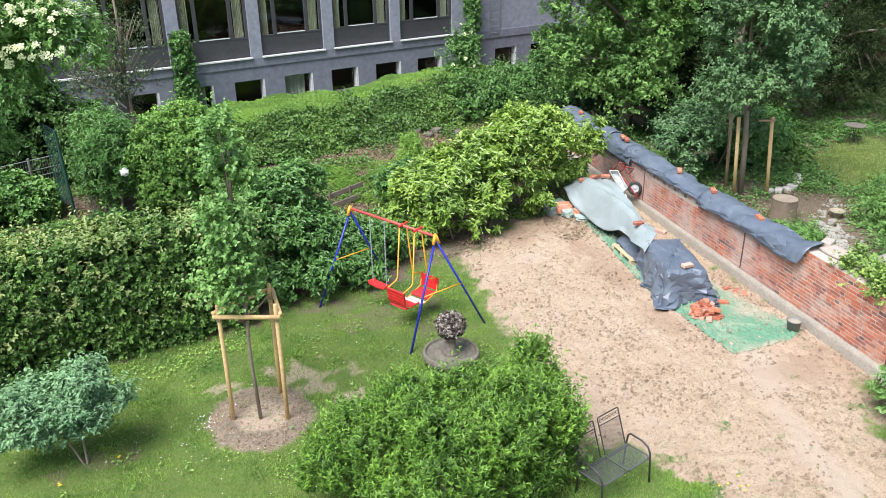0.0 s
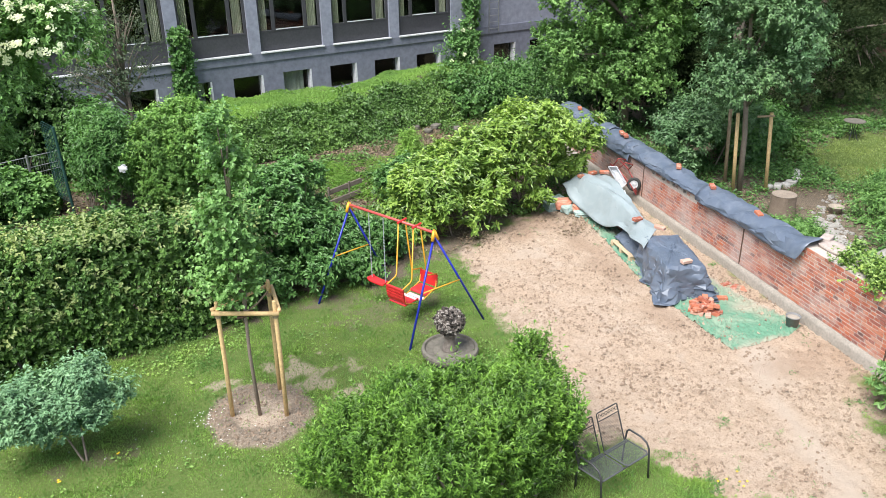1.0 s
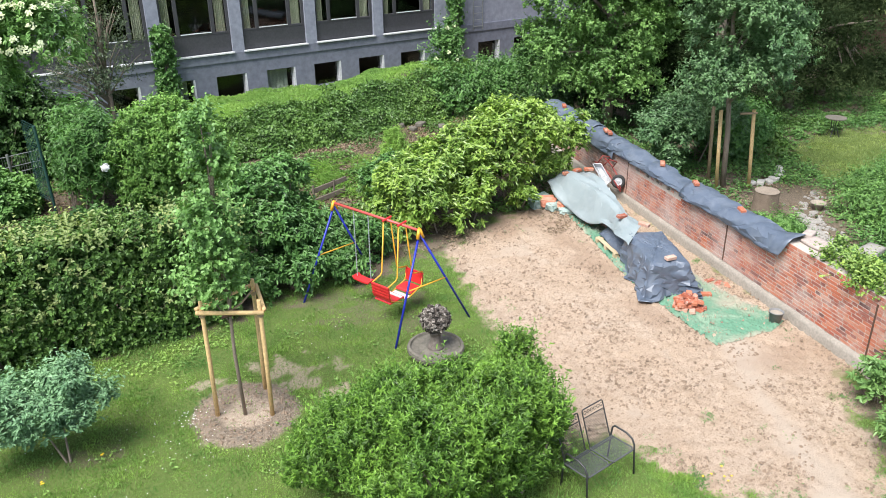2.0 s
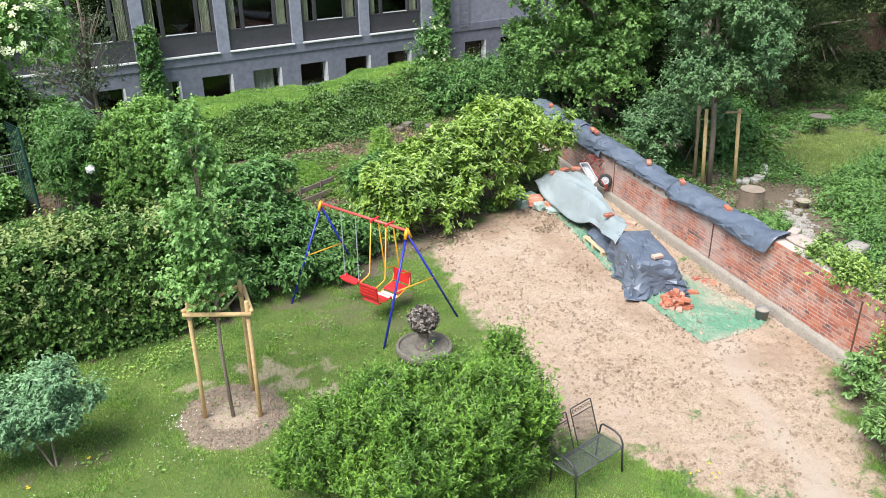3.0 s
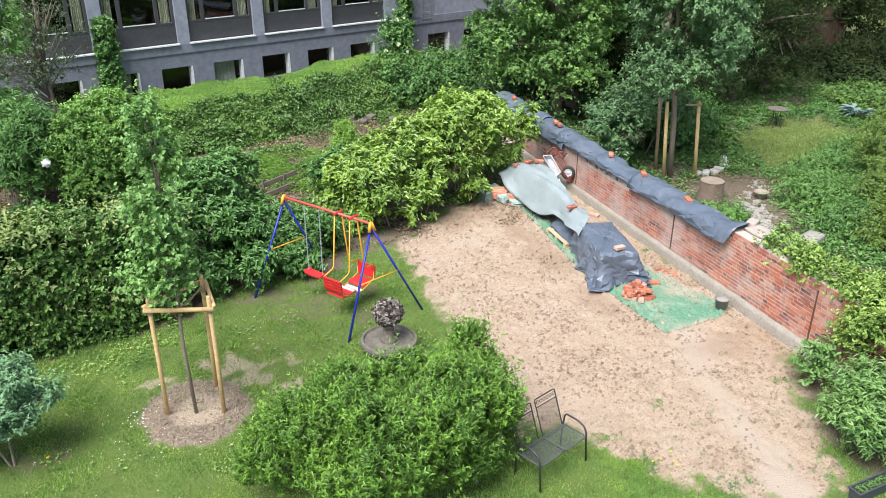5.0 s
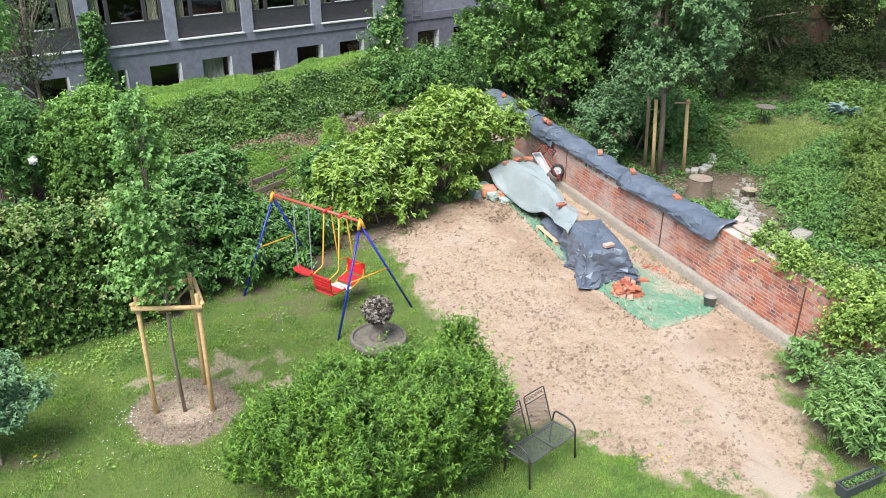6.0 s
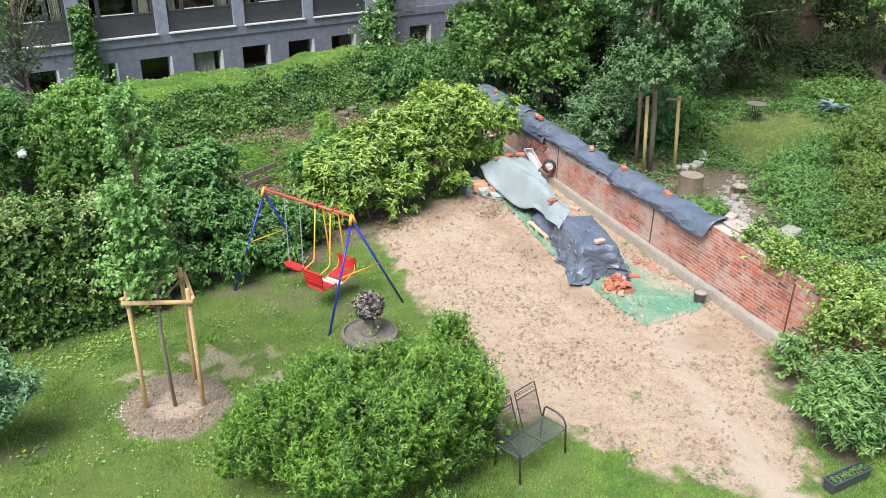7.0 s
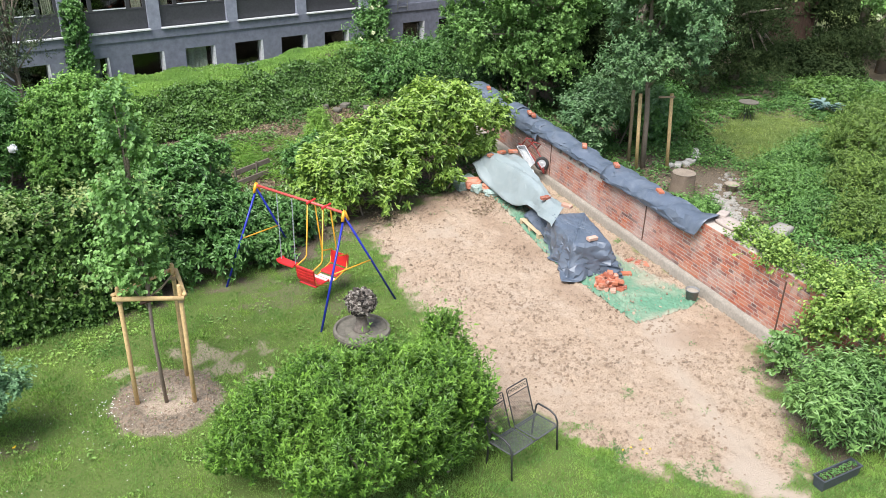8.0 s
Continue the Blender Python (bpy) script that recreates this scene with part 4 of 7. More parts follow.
def build_house():
    h = new("grey_house")
    h.matrix_world = pose(0, 30.82, 0, 0, 0, HOUSE_TURN)
    tagged(h, "grey rendered house with dark window bands and white sills", "house")
    left, right, top = -14.0, 22.0, 7.4
    low = [(-6.56 + 1.985 * k) for k in range(14)]
    # basement band, split round its openings
    bm = bmesh.new()
    spans = []
    x = left
    for u in low:
        spans.append((x, u))
        x = u + 1.18
    spans.append((x, right))
    for a, b in spans:
        box((b - a, 0.4, 1.13), ((a + b) / 2, 0.2, 0.565), bm=bm)
    box((right - left, 0.4, 0.5), ((left + right) / 2, 0.2, 1.13 + 0.25), bm=bm)
    for u in low:
        box((1.18, 0.4, 0.22), (u + 0.59, 0.2, 0.11), bm=bm)
    part("lower_wall", bm, M_FACADE, h)
    part("wall", box((right - left, 0.43, 0.32), ((left + right) / 2, 0.165, 1.63 + 0.16)), M_FACADE, h, "plinth band above the basement windows")
    # piers between the large windows
    edges = [(-0.84 + 2.97 * k) for k in range(-5, 8)]
    for e in edges:
        if e < 11:
            part("pier", box((0.44, 0.42, top - 1.95), (e + 0.22, 0.17, (top + 1.95) / 2)), M_FACADE_LIGHT, h)
    part("side_wall", box((right - 10.6, 0.4, top - 1.95), ((right + 11.5) / 2, 0.2, (top + 1.95) / 2)), M_FACADE_LIGHT, h)
    part("head_wall", box((10.9 - left, 0.4, top - 4.9), ((left + 10.9) / 2, 0.2, (top + 4.9) / 2)), M_FACADE_LIGHT, h)
    part("roof", box((right - left + 0.6, 9, 0.3), ((left + right) / 2, 4.2, top + 0.15)), M_FRAME, h)
    # room surfaces coloured almost black in place of indoor shade
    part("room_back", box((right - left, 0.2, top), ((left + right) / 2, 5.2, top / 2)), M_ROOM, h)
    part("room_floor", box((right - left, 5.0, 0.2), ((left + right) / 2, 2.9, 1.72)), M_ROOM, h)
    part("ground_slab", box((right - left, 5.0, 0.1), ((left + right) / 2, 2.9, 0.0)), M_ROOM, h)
    for xe in (left + 0.1, right - 0.1):
        part("end_wall", box((0.2, 8, top), (xe, 4.3, top / 2)), M_FACADE, h)
    for e in edges:
        if e >= 10.9:
            continue
        a, b = e + 0.44, e + 2.97
        win = new("window")
        win.parent = h
        win.location = ((a + b) / 2, 0, 0)
        wd = b - a
        part("sill", box((wd + 0.06, 0.16, 0.05), (0, -0.05, 1.972), bevel=0.004), M_SILLWHITE, win, "white metal sill")
        part("parapet_panel", box((wd, 0.12, 0.68), (0, 0.14, 2.34)), M_FRAME, win, "dark grey panel below the glass")
        part("frame_rail", box((wd, 0.10, 0.07), (0, 0.12, 2.71), bevel=0.006), M_FRAME, win)
        for mx, mw in ((-wd / 2 + 0.05, 0.10), (-wd / 2 + 0.62, 0.13), (wd / 2 - 0.62, 0.13), (wd / 2 - 0.05, 0.10)):
            part("mullion", box((mw, 0.10, 2.2), (mx, 0.12, 3.82), bevel=0.006), M_FRAME, win)
        part("bead", box((wd - 1.4, 0.03, 0.03), (0, 0.065, 2.76)), M_SILLWHITE, win, "pale glazing bead")
        g = part("pane", box((wd - 0.1, 0.012, 2.14), (0, 0.13, 3.82)), M_GLASS, win)
        g.visible_shadow = False
        for side in (-1, 1):
            bm = bmesh.new()
            n = 26
            pts = []
            for i in range(n):
                x = side * (wd / 2 - 0.10 - 0.34 * i / (n - 1))
                yy = 0.30 + 0.035 * math.sin(i * 1.3)
                pts.append((bm.verts.new((x, yy, 2.45)), bm.verts.new((x, yy, 4.9))))
            for p0, p1 in zip(pts, pts[1:]):
                bm.faces.new((p0[0], p1[0], p1[1], p0[1]))
            part("curtain", bm, M_CURTAIN, win, "pale pleated curtain")
    for k, u in enumerate(low):
        win = new("basement_window")
        win.parent = h
        win.location = (u + 0.59, 0, 0)
        part("frame_left", box((0.05, 0.06, 0.9), (-0.565, 0.22, 0.68)), M_FRAME, win)
        part("reveal", box((0.07, 0.30, 0.91), (0.555, 0.16, 0.675)), M_SILLWHITE, win, "white painted reveal")
        part("frame_head", box((1.0, 0.06, 0.05), (-0.03, 0.22, 1.105)), M_FRAME, win)
        g = part("pane", box((1.03, 0.012, 0.86), (-0.03, 0.24, 0.67)), M_GLASS, win)
        g.visible_shadow = False
        if k in (3, 5):
            bm = bmesh.new()
            pts = []
            for i in range(30):
                x = -0.5 + 0.85 * i / 29
                yy = 0.33 + 0.02 * math.sin(i * 1.1)
                pts.append((bm.verts.new((x, yy, 0.2)), bm.verts.new((x, yy, 1.1))))
            for p0, p1 in zip(pts, pts[1:]):
                bm.faces.new((p0[0], p1[0], p1[1], p0[1]))
            part("curtain", bm, M_ROOMCURTAIN, win, "dull green curtain")
    # ladder fixed to the wall
    lad = thing("wall_ladder", "grey metal ladder fixed to the house wall", "ladder")
    lad.matrix_world = h.matrix_world @ pose(13.2, -0.08, 0)
    for x in (-0.25, 0.25):
        part("rail", tube([(x, 0, 1.7), (x, 0, 6.5)], 0.02, 6), M_WIRE, lad)
    for k in range(16):
        part("rung", tube([(-0.25, 0, 1.85 + 0.28 * k), (0.25, 0, 1.85 + 0.28 * k)], 0.013, 6), M_WIRE, lad)


build_house()

# ---- hedges, shrubs and trees ----
def build_hedge():
    t = thing("hornbeam_hedge", "clipped green hornbeam hedge with paler young tips", "hedge")
    blobs = [(-2.9, 14.15, 1.12, 3.5, 0.62, 1.22, 0.2)]
    crown("foliage", blobs, 6400, 9, 51, M_HEDGE, t, 0.4, oval=True, leaf=(0.088, 0.058), twig=0.15, lift=0.1, p=7.0, low=-0.9, bumps=0.09, lo=0.86, hi=1.01, spread=0.9, flat=1.7, clump=0.2, each=7, shoots=0.04, tier=0.25)
    crown("young_growth", [(-2.9, 14.15, 1.25, 3.5, 0.62, 1.15, 0.2)], 1000, 8, 52, M_HEDGE_TIP, t, 0.0, oval=True, leaf=(0.085, 0.052), twig=0.22, lift=1.2, p=7.0, low=0.5, bumps=0.07, lo=0.96, hi=1.05, clump=0.3, each=5, shoots=0.25)
    crown("inner_leaves", [(-2.9, 14.2, 1.07, 3.4, 0.5, 1.12, 0.2)], 2000, 8, 54, M_HEDGE, t, 0.0, leaf=(0.15, 0.11), twig=0.15, p=7.0, low=-0.95, bumps=0.03, lo=0.9, hi=1.0, clump=0.3, each=5, shoots=0.0)
    stems("stem", (-2.9, 14.1, 0), [(-2.9, 14.15, 1.0, 3.2, 0.3, 0.9, 0.2)], 14, 53, M_BARK, t)


build_hedge()

PRIVET = [(2.6, 8.2, 0.75, 1.35, 1.15, 0.92), (1.7, 8.8, 0.6, 0.85, 0.85, 0.75), (3.5, 8.4, 0.65, 0.85, 0.95, 0.82), (4.05, 9.15, 0.65, 0.55, 0.55, 0.82), (3.2, 9.5, 0.5, 0.9, 0.65, 0.56), (2.1, 9.5, 0.5, 0.85, 0.65, 0.58), (4.2, 9.4, 1.12, 0.32, 0.32, 0.65)]
shrub("privet_bush", "large rounded bright green privet bush on the lawn", "bush", (2.7, 8.5, 0),
      lobed(PRIVET, 60, 60, 0.30, 0.85, 0.86), 5000, 17, 61, M_BUSH, count=16, oval=True, leaf=(0.074, 0.026), twig=0.2, lift=2.0, spread=0.68, clump=0.12, each=3, shoots=0.12, inner=0.35, bumps=0.4, flat=0.2)
BLUEBUSH = [(-2.75, 11.0, 0.95, 0.62, 0.55, 0.45), (-2.25, 11.0, 1.2, 0.38, 0.36, 0.42), (-3.2, 11.0, 0.85, 0.5, 0.5, 0.42), (-1.85, 10.9, 0.98, 0.28, 0.28, 0.16), (-2.3, 10.9, 0.72, 0.42, 0.4, 0.33), (-2.75, 10.85, 0.62, 0.4, 0.35, 0.28)]
shrub("blue_green_bush", "small blue-green bush on the lawn edge", "bush", (-2.41, 10.93, 0),
      lobed(BLUEBUSH, 34, 62, 0.34, 0.6, 0.8), 1500, 12, 63, M_BLUEGREEN, count=2, r0=0.02, oval=True, leaf=(0.075, 0.036), twig=0.13, lift=1.5, clump=0.11, each=3, shoots=0.3, bumps=0.25, inner=0.3, spread=1.0, flat=0.4, tier=0.2)
DARK_A = [(-0.2, 15.3, 1.15, 0.8, 0.6, 1.0), (0.7, 15.7, 1.0, 0.9, 0.8, 1.1), (1.6, 15.6, 0.85, 0.85, 0.7, 0.95), (1.2, 16.6, 1.25, 1.0, 0.9, 1.1), (0.5, 15.0, 0.5, 0.8, 0.5, 0.55), (1.6, 15.1, 0.5, 0.8, 0.5, 0.5)]
DARK_B = [(2.4, 16.0, 0.65, 0.8, 0.6, 0.75), (2.3, 16.9, 0.5, 0.8, 0.7, 0.6), (3.4, 16.3, 0.4, 0.6, 0.5, 0.45), (2.7, 15.5, 0.35, 0.7, 0.45, 0.4)]
DARK_LEAF = dict(oval=True, leaf=(0.125, 0.06), twig=0.2, lift=0.4, spread=1.0, flat=1.3, clump=0.2, each=7, shoots=0.1, tier=0.35, inner=0.3)
shrub("dark_shrub", "dense dark green shrub behind the swing", "shrub", (1.2, 15.9, 0),
      lobed(DARK_A, 60, 64, 0.34, 0.6, 0.86), 1900, 13, 65, M_DARK, "shrub border", **DARK_LEAF)
shrub("dark_shrub", "dense dark green shrub beside the swing", "shrub", (2.6, 16.5, 0),
      lobed(DARK_B, 34, 66, 0.36, 0.6, 0.86), 1200, 13, 67, M_DARK, "shrub border", **DARK_LEAF)
LAUREL_A = [(6.4, 17.9, 1.05, 1.15, 0.95, 1.1), (5.1, 17.5, 0.85, 1.05, 0.85, 1.0), (4.35, 17.5, 0.65, 0.65, 0.65, 0.75), (6.0, 17.1, 0.6, 1.1, 0.55, 0.55), (4.9, 16.9, 0.4, 0.75, 0.4, 0.4)]
LAUREL_B = [(8.0, 18.45, 1.40, 1.25, 0.95, 1.05), (9.45, 18.6, 1.45, 0.75, 0.6, 0.62), (7.2, 18.0, 0.95, 0.95, 0.85, 0.95), (8.6, 19.2, 1.5, 0.9, 0.7, 0.7)]
LAUREL_LEAF = dict(inner=0.22, oval=True, leaf=(0.155, 0.068), twig=0.17, lift=0.7, spread=1.0, flat=1.1, clump=0.24, each=5, shoots=0.16, bumps=0.25, tier=0.35)
shrub("laurel_shrub", "large yellow-green laurel shrub beside the sandy area", "shrub", (6.0, 17.9, 0),
      lobed(LAUREL_A, 46, 68, 0.42, 0.55, 0.78), 1000, 13, 69, M_LAUREL, "laurels", **LAUREL_LEAF)
shrub("laurel_shrub", "tall bright green laurel shrub at the corner of the brick wall", "shrub", (8.4, 18.6, 0),
      lobed(LAUREL_B, 46, 70, 0.42, 0.55, 0.88), 1250, 13, 71, M_LAUREL, "laurels", **LAUREL_LEAF)
shrub("dark_shrub", "dark glossy shrub on the slope beside the timber boards", "shrub", (4.8, 19.7, 0),
      [(4.6, 19.6, 0.45, 0.5, 0.55, 0.5), (5.1, 19.7, 0.6, 0.6, 0.6, 0.6)], 360, 13, 68, M_DARK, "shrub border", **DARK_LEAF)
shrub("young_conifer", "small feathery bright green conifer on the slope", "conifer", (5.6, 21.6, 0),
      [(5.6, 21.6, 0.45, 0.42, 0.42, 0.5), (5.65, 21.6, 0.9, 0.25, 0.25, 0.35)], 420, 14, 74, M_IVYTOP, leaf=(0.10, 0.02), twig=0.2, lift=1.2, clump=0.12, each=5)
shrub("yew_bush", "rounded dense yew bush on the mulched slope", "bush", (-0.6, 21.0, 0),
      [(-0.6, 21.0, 1.35, 1.4, 1.2, 1.5)], 3300, 14, 73, M_YEW, inner=0.5, leaf=(0.095, 0.05), twig=0.16, bumps=0.14, clump=0.25, each=9, low=-0.9)
shrub("border_shrub", "leafy blue-green border shrub near the fence", "shrub", (-3.4, 20.6, 0),
      [(-2.4, 21.3, 1.3, 0.7, 0.8, 1.2), (-2.7, 22.3, 1.4, 0.7, 0.8, 1.35)], 900, 13, 75, M_DARK, "border shrubs", leaf=(0.17, 0.055), twig=0.3, clump=0.35, each=8, shoots=0.1)
shrub("border_shrub", "low broad-leaved shrub in front of the wire fence", "shrub", (-5.2, 21.7, 0),
      [(-4.6, 21.9, 0.35, 0.7, 0.8, 0.5), (-5.8, 21.8, 0.45, 1.1, 0.9, 0.65), (-5.0, 22.6, 0.35, 1.0, 0.6, 0.5)], 1300, 11, 77, M_FARBED, "border shrubs", oval=True, leaf=(0.17, 0.13), twig=0.22, clump=0.3, each=8)
shrub("ivy_thicket", "tall dark thicket overgrown with ivy behind the wire fence", "ivy", (-6.2, 25.0, 0),
      [(-6.6, 25.0, 2.0, 2.2, 0.9, 2.4), (-5.3, 25.3, 1.2, 1.0, 0.8, 1.5), (-5.6, 24.8, 3.3, 1.1, 0.8, 1.5), (-4.1, 24.8, 1.2, 0.9, 0.7, 1.6)], 3600, 10, 79, M_THICKET, oval=True, leaf=(0.13, 0.09), twig=0.24, clump=0.3, each=8, shoots=0.08, low=-0.9, bumps=0.3)
shrub("border_shrub", "small broad-leaved plant below the yew", "shrub", (-2.3, 19.3, 0),
      [(-2.45, 19.3, 0.35, 0.55, 0.4, 0.4)], 260, 9, 78, M_PERENNIAL, "border shrubs", leaf=(0.17, 0.14), twig=0.2, clump=0.2, each=6)


def build_sapling():
    root = (0.23, 11.17)
    blobs = [(0.0, 11.35, 2.4, 0.58, 0.45, 0.3), (0.1, 11.3, 2.85, 0.46, 0.42, 0.36), (0.05, 11.3, 3.5, 0.42, 0.36, 0.42), (0.25, 11.3, 4.15, 0.36, 0.34, 0.4), (0.15, 11.25, 4.75, 0.2, 0.2, 0.4)]
    return tree("maple_sapling", "young maple sapling tied between wooden stakes", (*root, 0), 4.9, 0.028, blobs, 520, 11, 81, M_MAPLE, (-0.06, 0.05), 16, inner=0.3, oval=True, leaf=(0.078, 0.062), twig=0.2, lift=0.0, lo=0.35, clump=0.2, each=5, shoots=0.1, flat=1.7, tier=0.5)


build_sapling()

# the bank below the house: foot, shoulder and back edge, from the yew to the climbing shrub
BANK_FOOT = [(-1.6, 23.2, 0.0), (0.47, 24.2, 0.0), (1.43, 24.2, 0.0), (3.05, 24.4, 0.0), (4.29, 24.83, 0.0), (6.39, 25.97, 0.0), (8.54, 26.55, 0.0), (11.3, 27.3, 0.0)]
BANK_EDGE = [(-1.4, 25.2, 0.55), (0.69, 26.1, 0.80), (1.45, 26.05, 0.90), (2.60, 26.45, 1.0), (4.0, 26.55, 1.10), (5.27, 26.6, 1.25), (7.27, 27.3, 1.50), (10.5, 28.3, 1.60)]
BANK_BACK = [(-1.2, 30.2, 0.40), (0.57, 30.5, 0.45), (1.8, 30.8, 0.50), (3.1, 31.0, 0.50), (5.03, 30.6, 0.60), (6.7, 30.9, 0.75), (8.1, 31.0, 1.0), (11.0, 31.8, 1.1)]


def bank_point(s, v):
    """s along the bank from 0 to 1; v from its foot (0) over the shoulder (1) to the back edge (2)."""
    k = np.linspace(0, 1, len(BANK_FOOT))
    f, e, b = [np.stack([np.interp(s, k, [q[i] for q in line]) for i in range(3)], axis=1) for line in (BANK_FOOT, BANK_EDGE, BANK_BACK)]
    low, high = np.clip(v, 0, 1)[:, None], np.clip(v - 1, 0, 1)[:, None]
    p = f + (e - f) * low + (b - e) * high
    p[:, 2] += 0.18 * np.sin(np.pi * np.clip(v, 0, 1)) + 0.10 * wobble(p, 93, 0.9, 3) * np.clip(v * 2, 0, 1) - 0.14 * np.exp(-((v - 1) / 0.18) ** 2)
    return p


def build_bank():
    rng = np.random.default_rng(91)
    ns, nv = 90, 34
    gs, gv = np.meshgrid(np.linspace(0, 1, ns), np.linspace(-0.02, 2.0, nv))
    p = bank_point(gs.ravel(), gv.ravel())
    p[:, 2] -= 0.07
    skirt = p[-ns:].copy()
    skirt[:, 2] = -0.1
    p = np.concatenate([p, skirt])
    i = (np.arange(nv)[:, None] * ns + np.arange(ns - 1)).ravel()
    ob = link_mesh("bank", fast_mesh("bank", p, np.stack([i, i + 1, i + ns + 1, i + ns], axis=1)), M_MULCH, smooth=True)
    tagged(ob, "earth bank below the grey house, under ivy and grass", "bank", kind="structure")

    def strew(name, label, category, n, lo, hi, material, leaf, hang, high):
        s, v = rng.uniform(0, 1, n), rng.uniform(lo, hi, n)
        edge = 1.0 + 0.22 * wobble(np.stack([s * 14, v * 0, v * 0], axis=1), 97, 0.9, 3)
        keep = (v < edge + 0.12) if hang else (v > edge - 0.1)
        s, v = s[keep], v[keep]
        n = len(s)
        q = bank_point(s, v)
        face = unit(np.cross(bank_point(s + 0.004, v) - q, bank_point(s, v + 0.01) - q))
        face *= np.sign(face[:, 2:3] + 1e-9)
        puff = np.clip(0.5 + wobble(q, 99, 0.45, 3), 0.05, 1.5)
        q = q + face * (rng.uniform(-0.06, 1.0, n) * high * puff)[:, None]
        way = rng.normal(size=(n, 3)) * 0.6 + (np.array([0, -0.3, -0.7]) + face * 0.5 if hang else np.array([0, 0, 0.35]))
        up = face + np.array([0, 0, 0.4]) + rng.normal(size=(n, 3)) * 0.35 if hang else rng.normal(size=(n, 3))
        k = rng.uniform(0.6, 1.3, n)
        ob = leaves(name, q, way, up, leaf[0] * k, leaf[1] * k, material, oval=hang)
        tagged(ob, label, category, kind="stuff")
    strew("bank_ivy", "dense dark ivy hanging down the face of the bank", "ivy", 46000, 0.0, 1.25, M_IVY, (0.095, 0.08), True, 0.28)
    strew("bank_grass", "bright green grass and ground cover on top of the bank", "grass", 90000, 0.8, 2.0, M_IVYTOP, (0.06, 0.034), False, 0.06)


build_bank()
shrub("climbing_shrub", "tall ivy-grown shrub beside the grey house", "shrub", (10.0, 27.5, 0),
      [(9.8, 27.4, 0.6, 1.3, 1.1, 0.8), (9.55, 28.8, 1.7, 0.6, 0.5, 1.0), (11.8, 27.0, 0.6, 1.5, 1.2, 0.8), (13.2, 28.0, 0.9, 1.5, 1.2, 1.1), (11.6, 29.0, 0.6, 1.2, 0.9, 0.8)],
      3200, 10, 93, M_DARK, oval=True, leaf=(0.12, 0.075), twig=0.28, clump=0.28, each=8, shoots=0.3, tier=0.3)
shrub("ivy_column", "column of ivy climbing the grey house wall", "ivy", (-0.35, 30.5, 0),
      [(-0.4, 30.45, 1.7, 0.33, 0.22, 1.3)], 560, 9, 95, M_DARK, count=4, leaf=(0.12, 0.09), twig=0.14, lift=0.2, p=3.5, low=-0.9, clump=0.15, each=6, shoots=0.1)
shrub("ivy_column", "ivy growing up the pier of the grey house", "ivy", (11.6, 33.3, 0),
      [(11.55, 33.35, 2.6, 0.30, 0.22, 2.2)], 560, 9, 97, M_DARK, count=4, leaf=(0.12, 0.09), twig=0.14, lift=0.2, p=3.5, low=-0.9, clump=0.15, each=6, shoots=0.1)
tree("elder_tree", "elder tree in cream-white blossom", (-4.6, 17.6, 0), 6.5, 0.09,
     [(-2.6, 17.3, 5.2, 0.9, 0.9, 0.75), (-4.0, 17.4, 4.6, 1.2, 1.2, 1.2), (-3.4, 17.4, 5.9, 1.0, 0.9, 0.5), (-4.9, 18.2, 3.0, 1.0, 0.9, 1.2)], 2600, 10, 99, M_MAPLE, oval=True, leaf=(0.12, 0.05), twig=0.24, clump=0.25, each=7, bumps=0.3, flat=1.2, tier=0.3)
tree("elder_tree", "elder tree with white blossom at the far garden edge", (22.3, 15.6, 0), 5.5, 0.05,
     [(21.4, 16.4, 4.6, 1.1, 1.0, 0.9)], 500, 10, 100, M_TREE, leaf=(0.14, 0.055), twig=0.28, clump=0.35, each=9)
tree("bare_thorn", "half-bare dark thorn tree before the house", (-1.9, 24.0, 0), 6.0, 0.06,
     [(-1.7, 24.0, 3.4, 1.0, 0.9, 1.9), (-2.6, 24.0, 2.6, 1.2, 0.9, 1.5)], 560, 8, 101, M_THORN, limbs=44, inner=0.5, leaf=(0.085, 0.04), twig=0.3, lo=0.4, clump=0.3, each=6, shoots=0.2)
GARDEN_TREE = [(12.2, 23.5, 4.5, 1.7, 1.6, 1.6), (13.8, 23.5, 3.7, 1.6, 1.5, 1.7), (12.9, 24.0, 6.2, 2.9, 2.0, 2.0), (11.6, 24.4, 3.0, 0.9, 0.9, 0.8), (12.9, 22.6, 2.2, 1.1, 0.9, 0.7), (10.4, 24.4, 5.4, 1.0, 0.9, 0.7), (12.2, 23.3, 2.7, 1.5, 1.1, 1.0), (13.8, 22.9, 2.6, 1.2, 1.0, 0.9), (11.9, 23.6, 1.9, 0.9, 0.8, 0.6), (13.9, 22.3, 1.75, 0.9, 0.7, 0.5), (12.8, 22.9, 1.5, 0.7, 0.7, 0.45), (14.9, 23.6, 3.4, 1.0, 1.0, 1.0), (15.2, 24.4, 4.6, 1.2, 1.2, 1.2)]
tree("garden_tree", "broad green tree behind the brick wall", (13.35, 23.2, 0), 8.0, 0.17,
     lobed(GARDEN_TREE, 150, 102, 0.32, 0.42, 0.86), 10500, 11, 103, M_TREE, oval=True, leaf=(0.10, 0.07), twig=0.22, lift=0.0, spread=1.0, clump=0.3, each=8, bumps=0.25, shoots=0.1, tier=0.6, flat=1.5, inner=0.25)
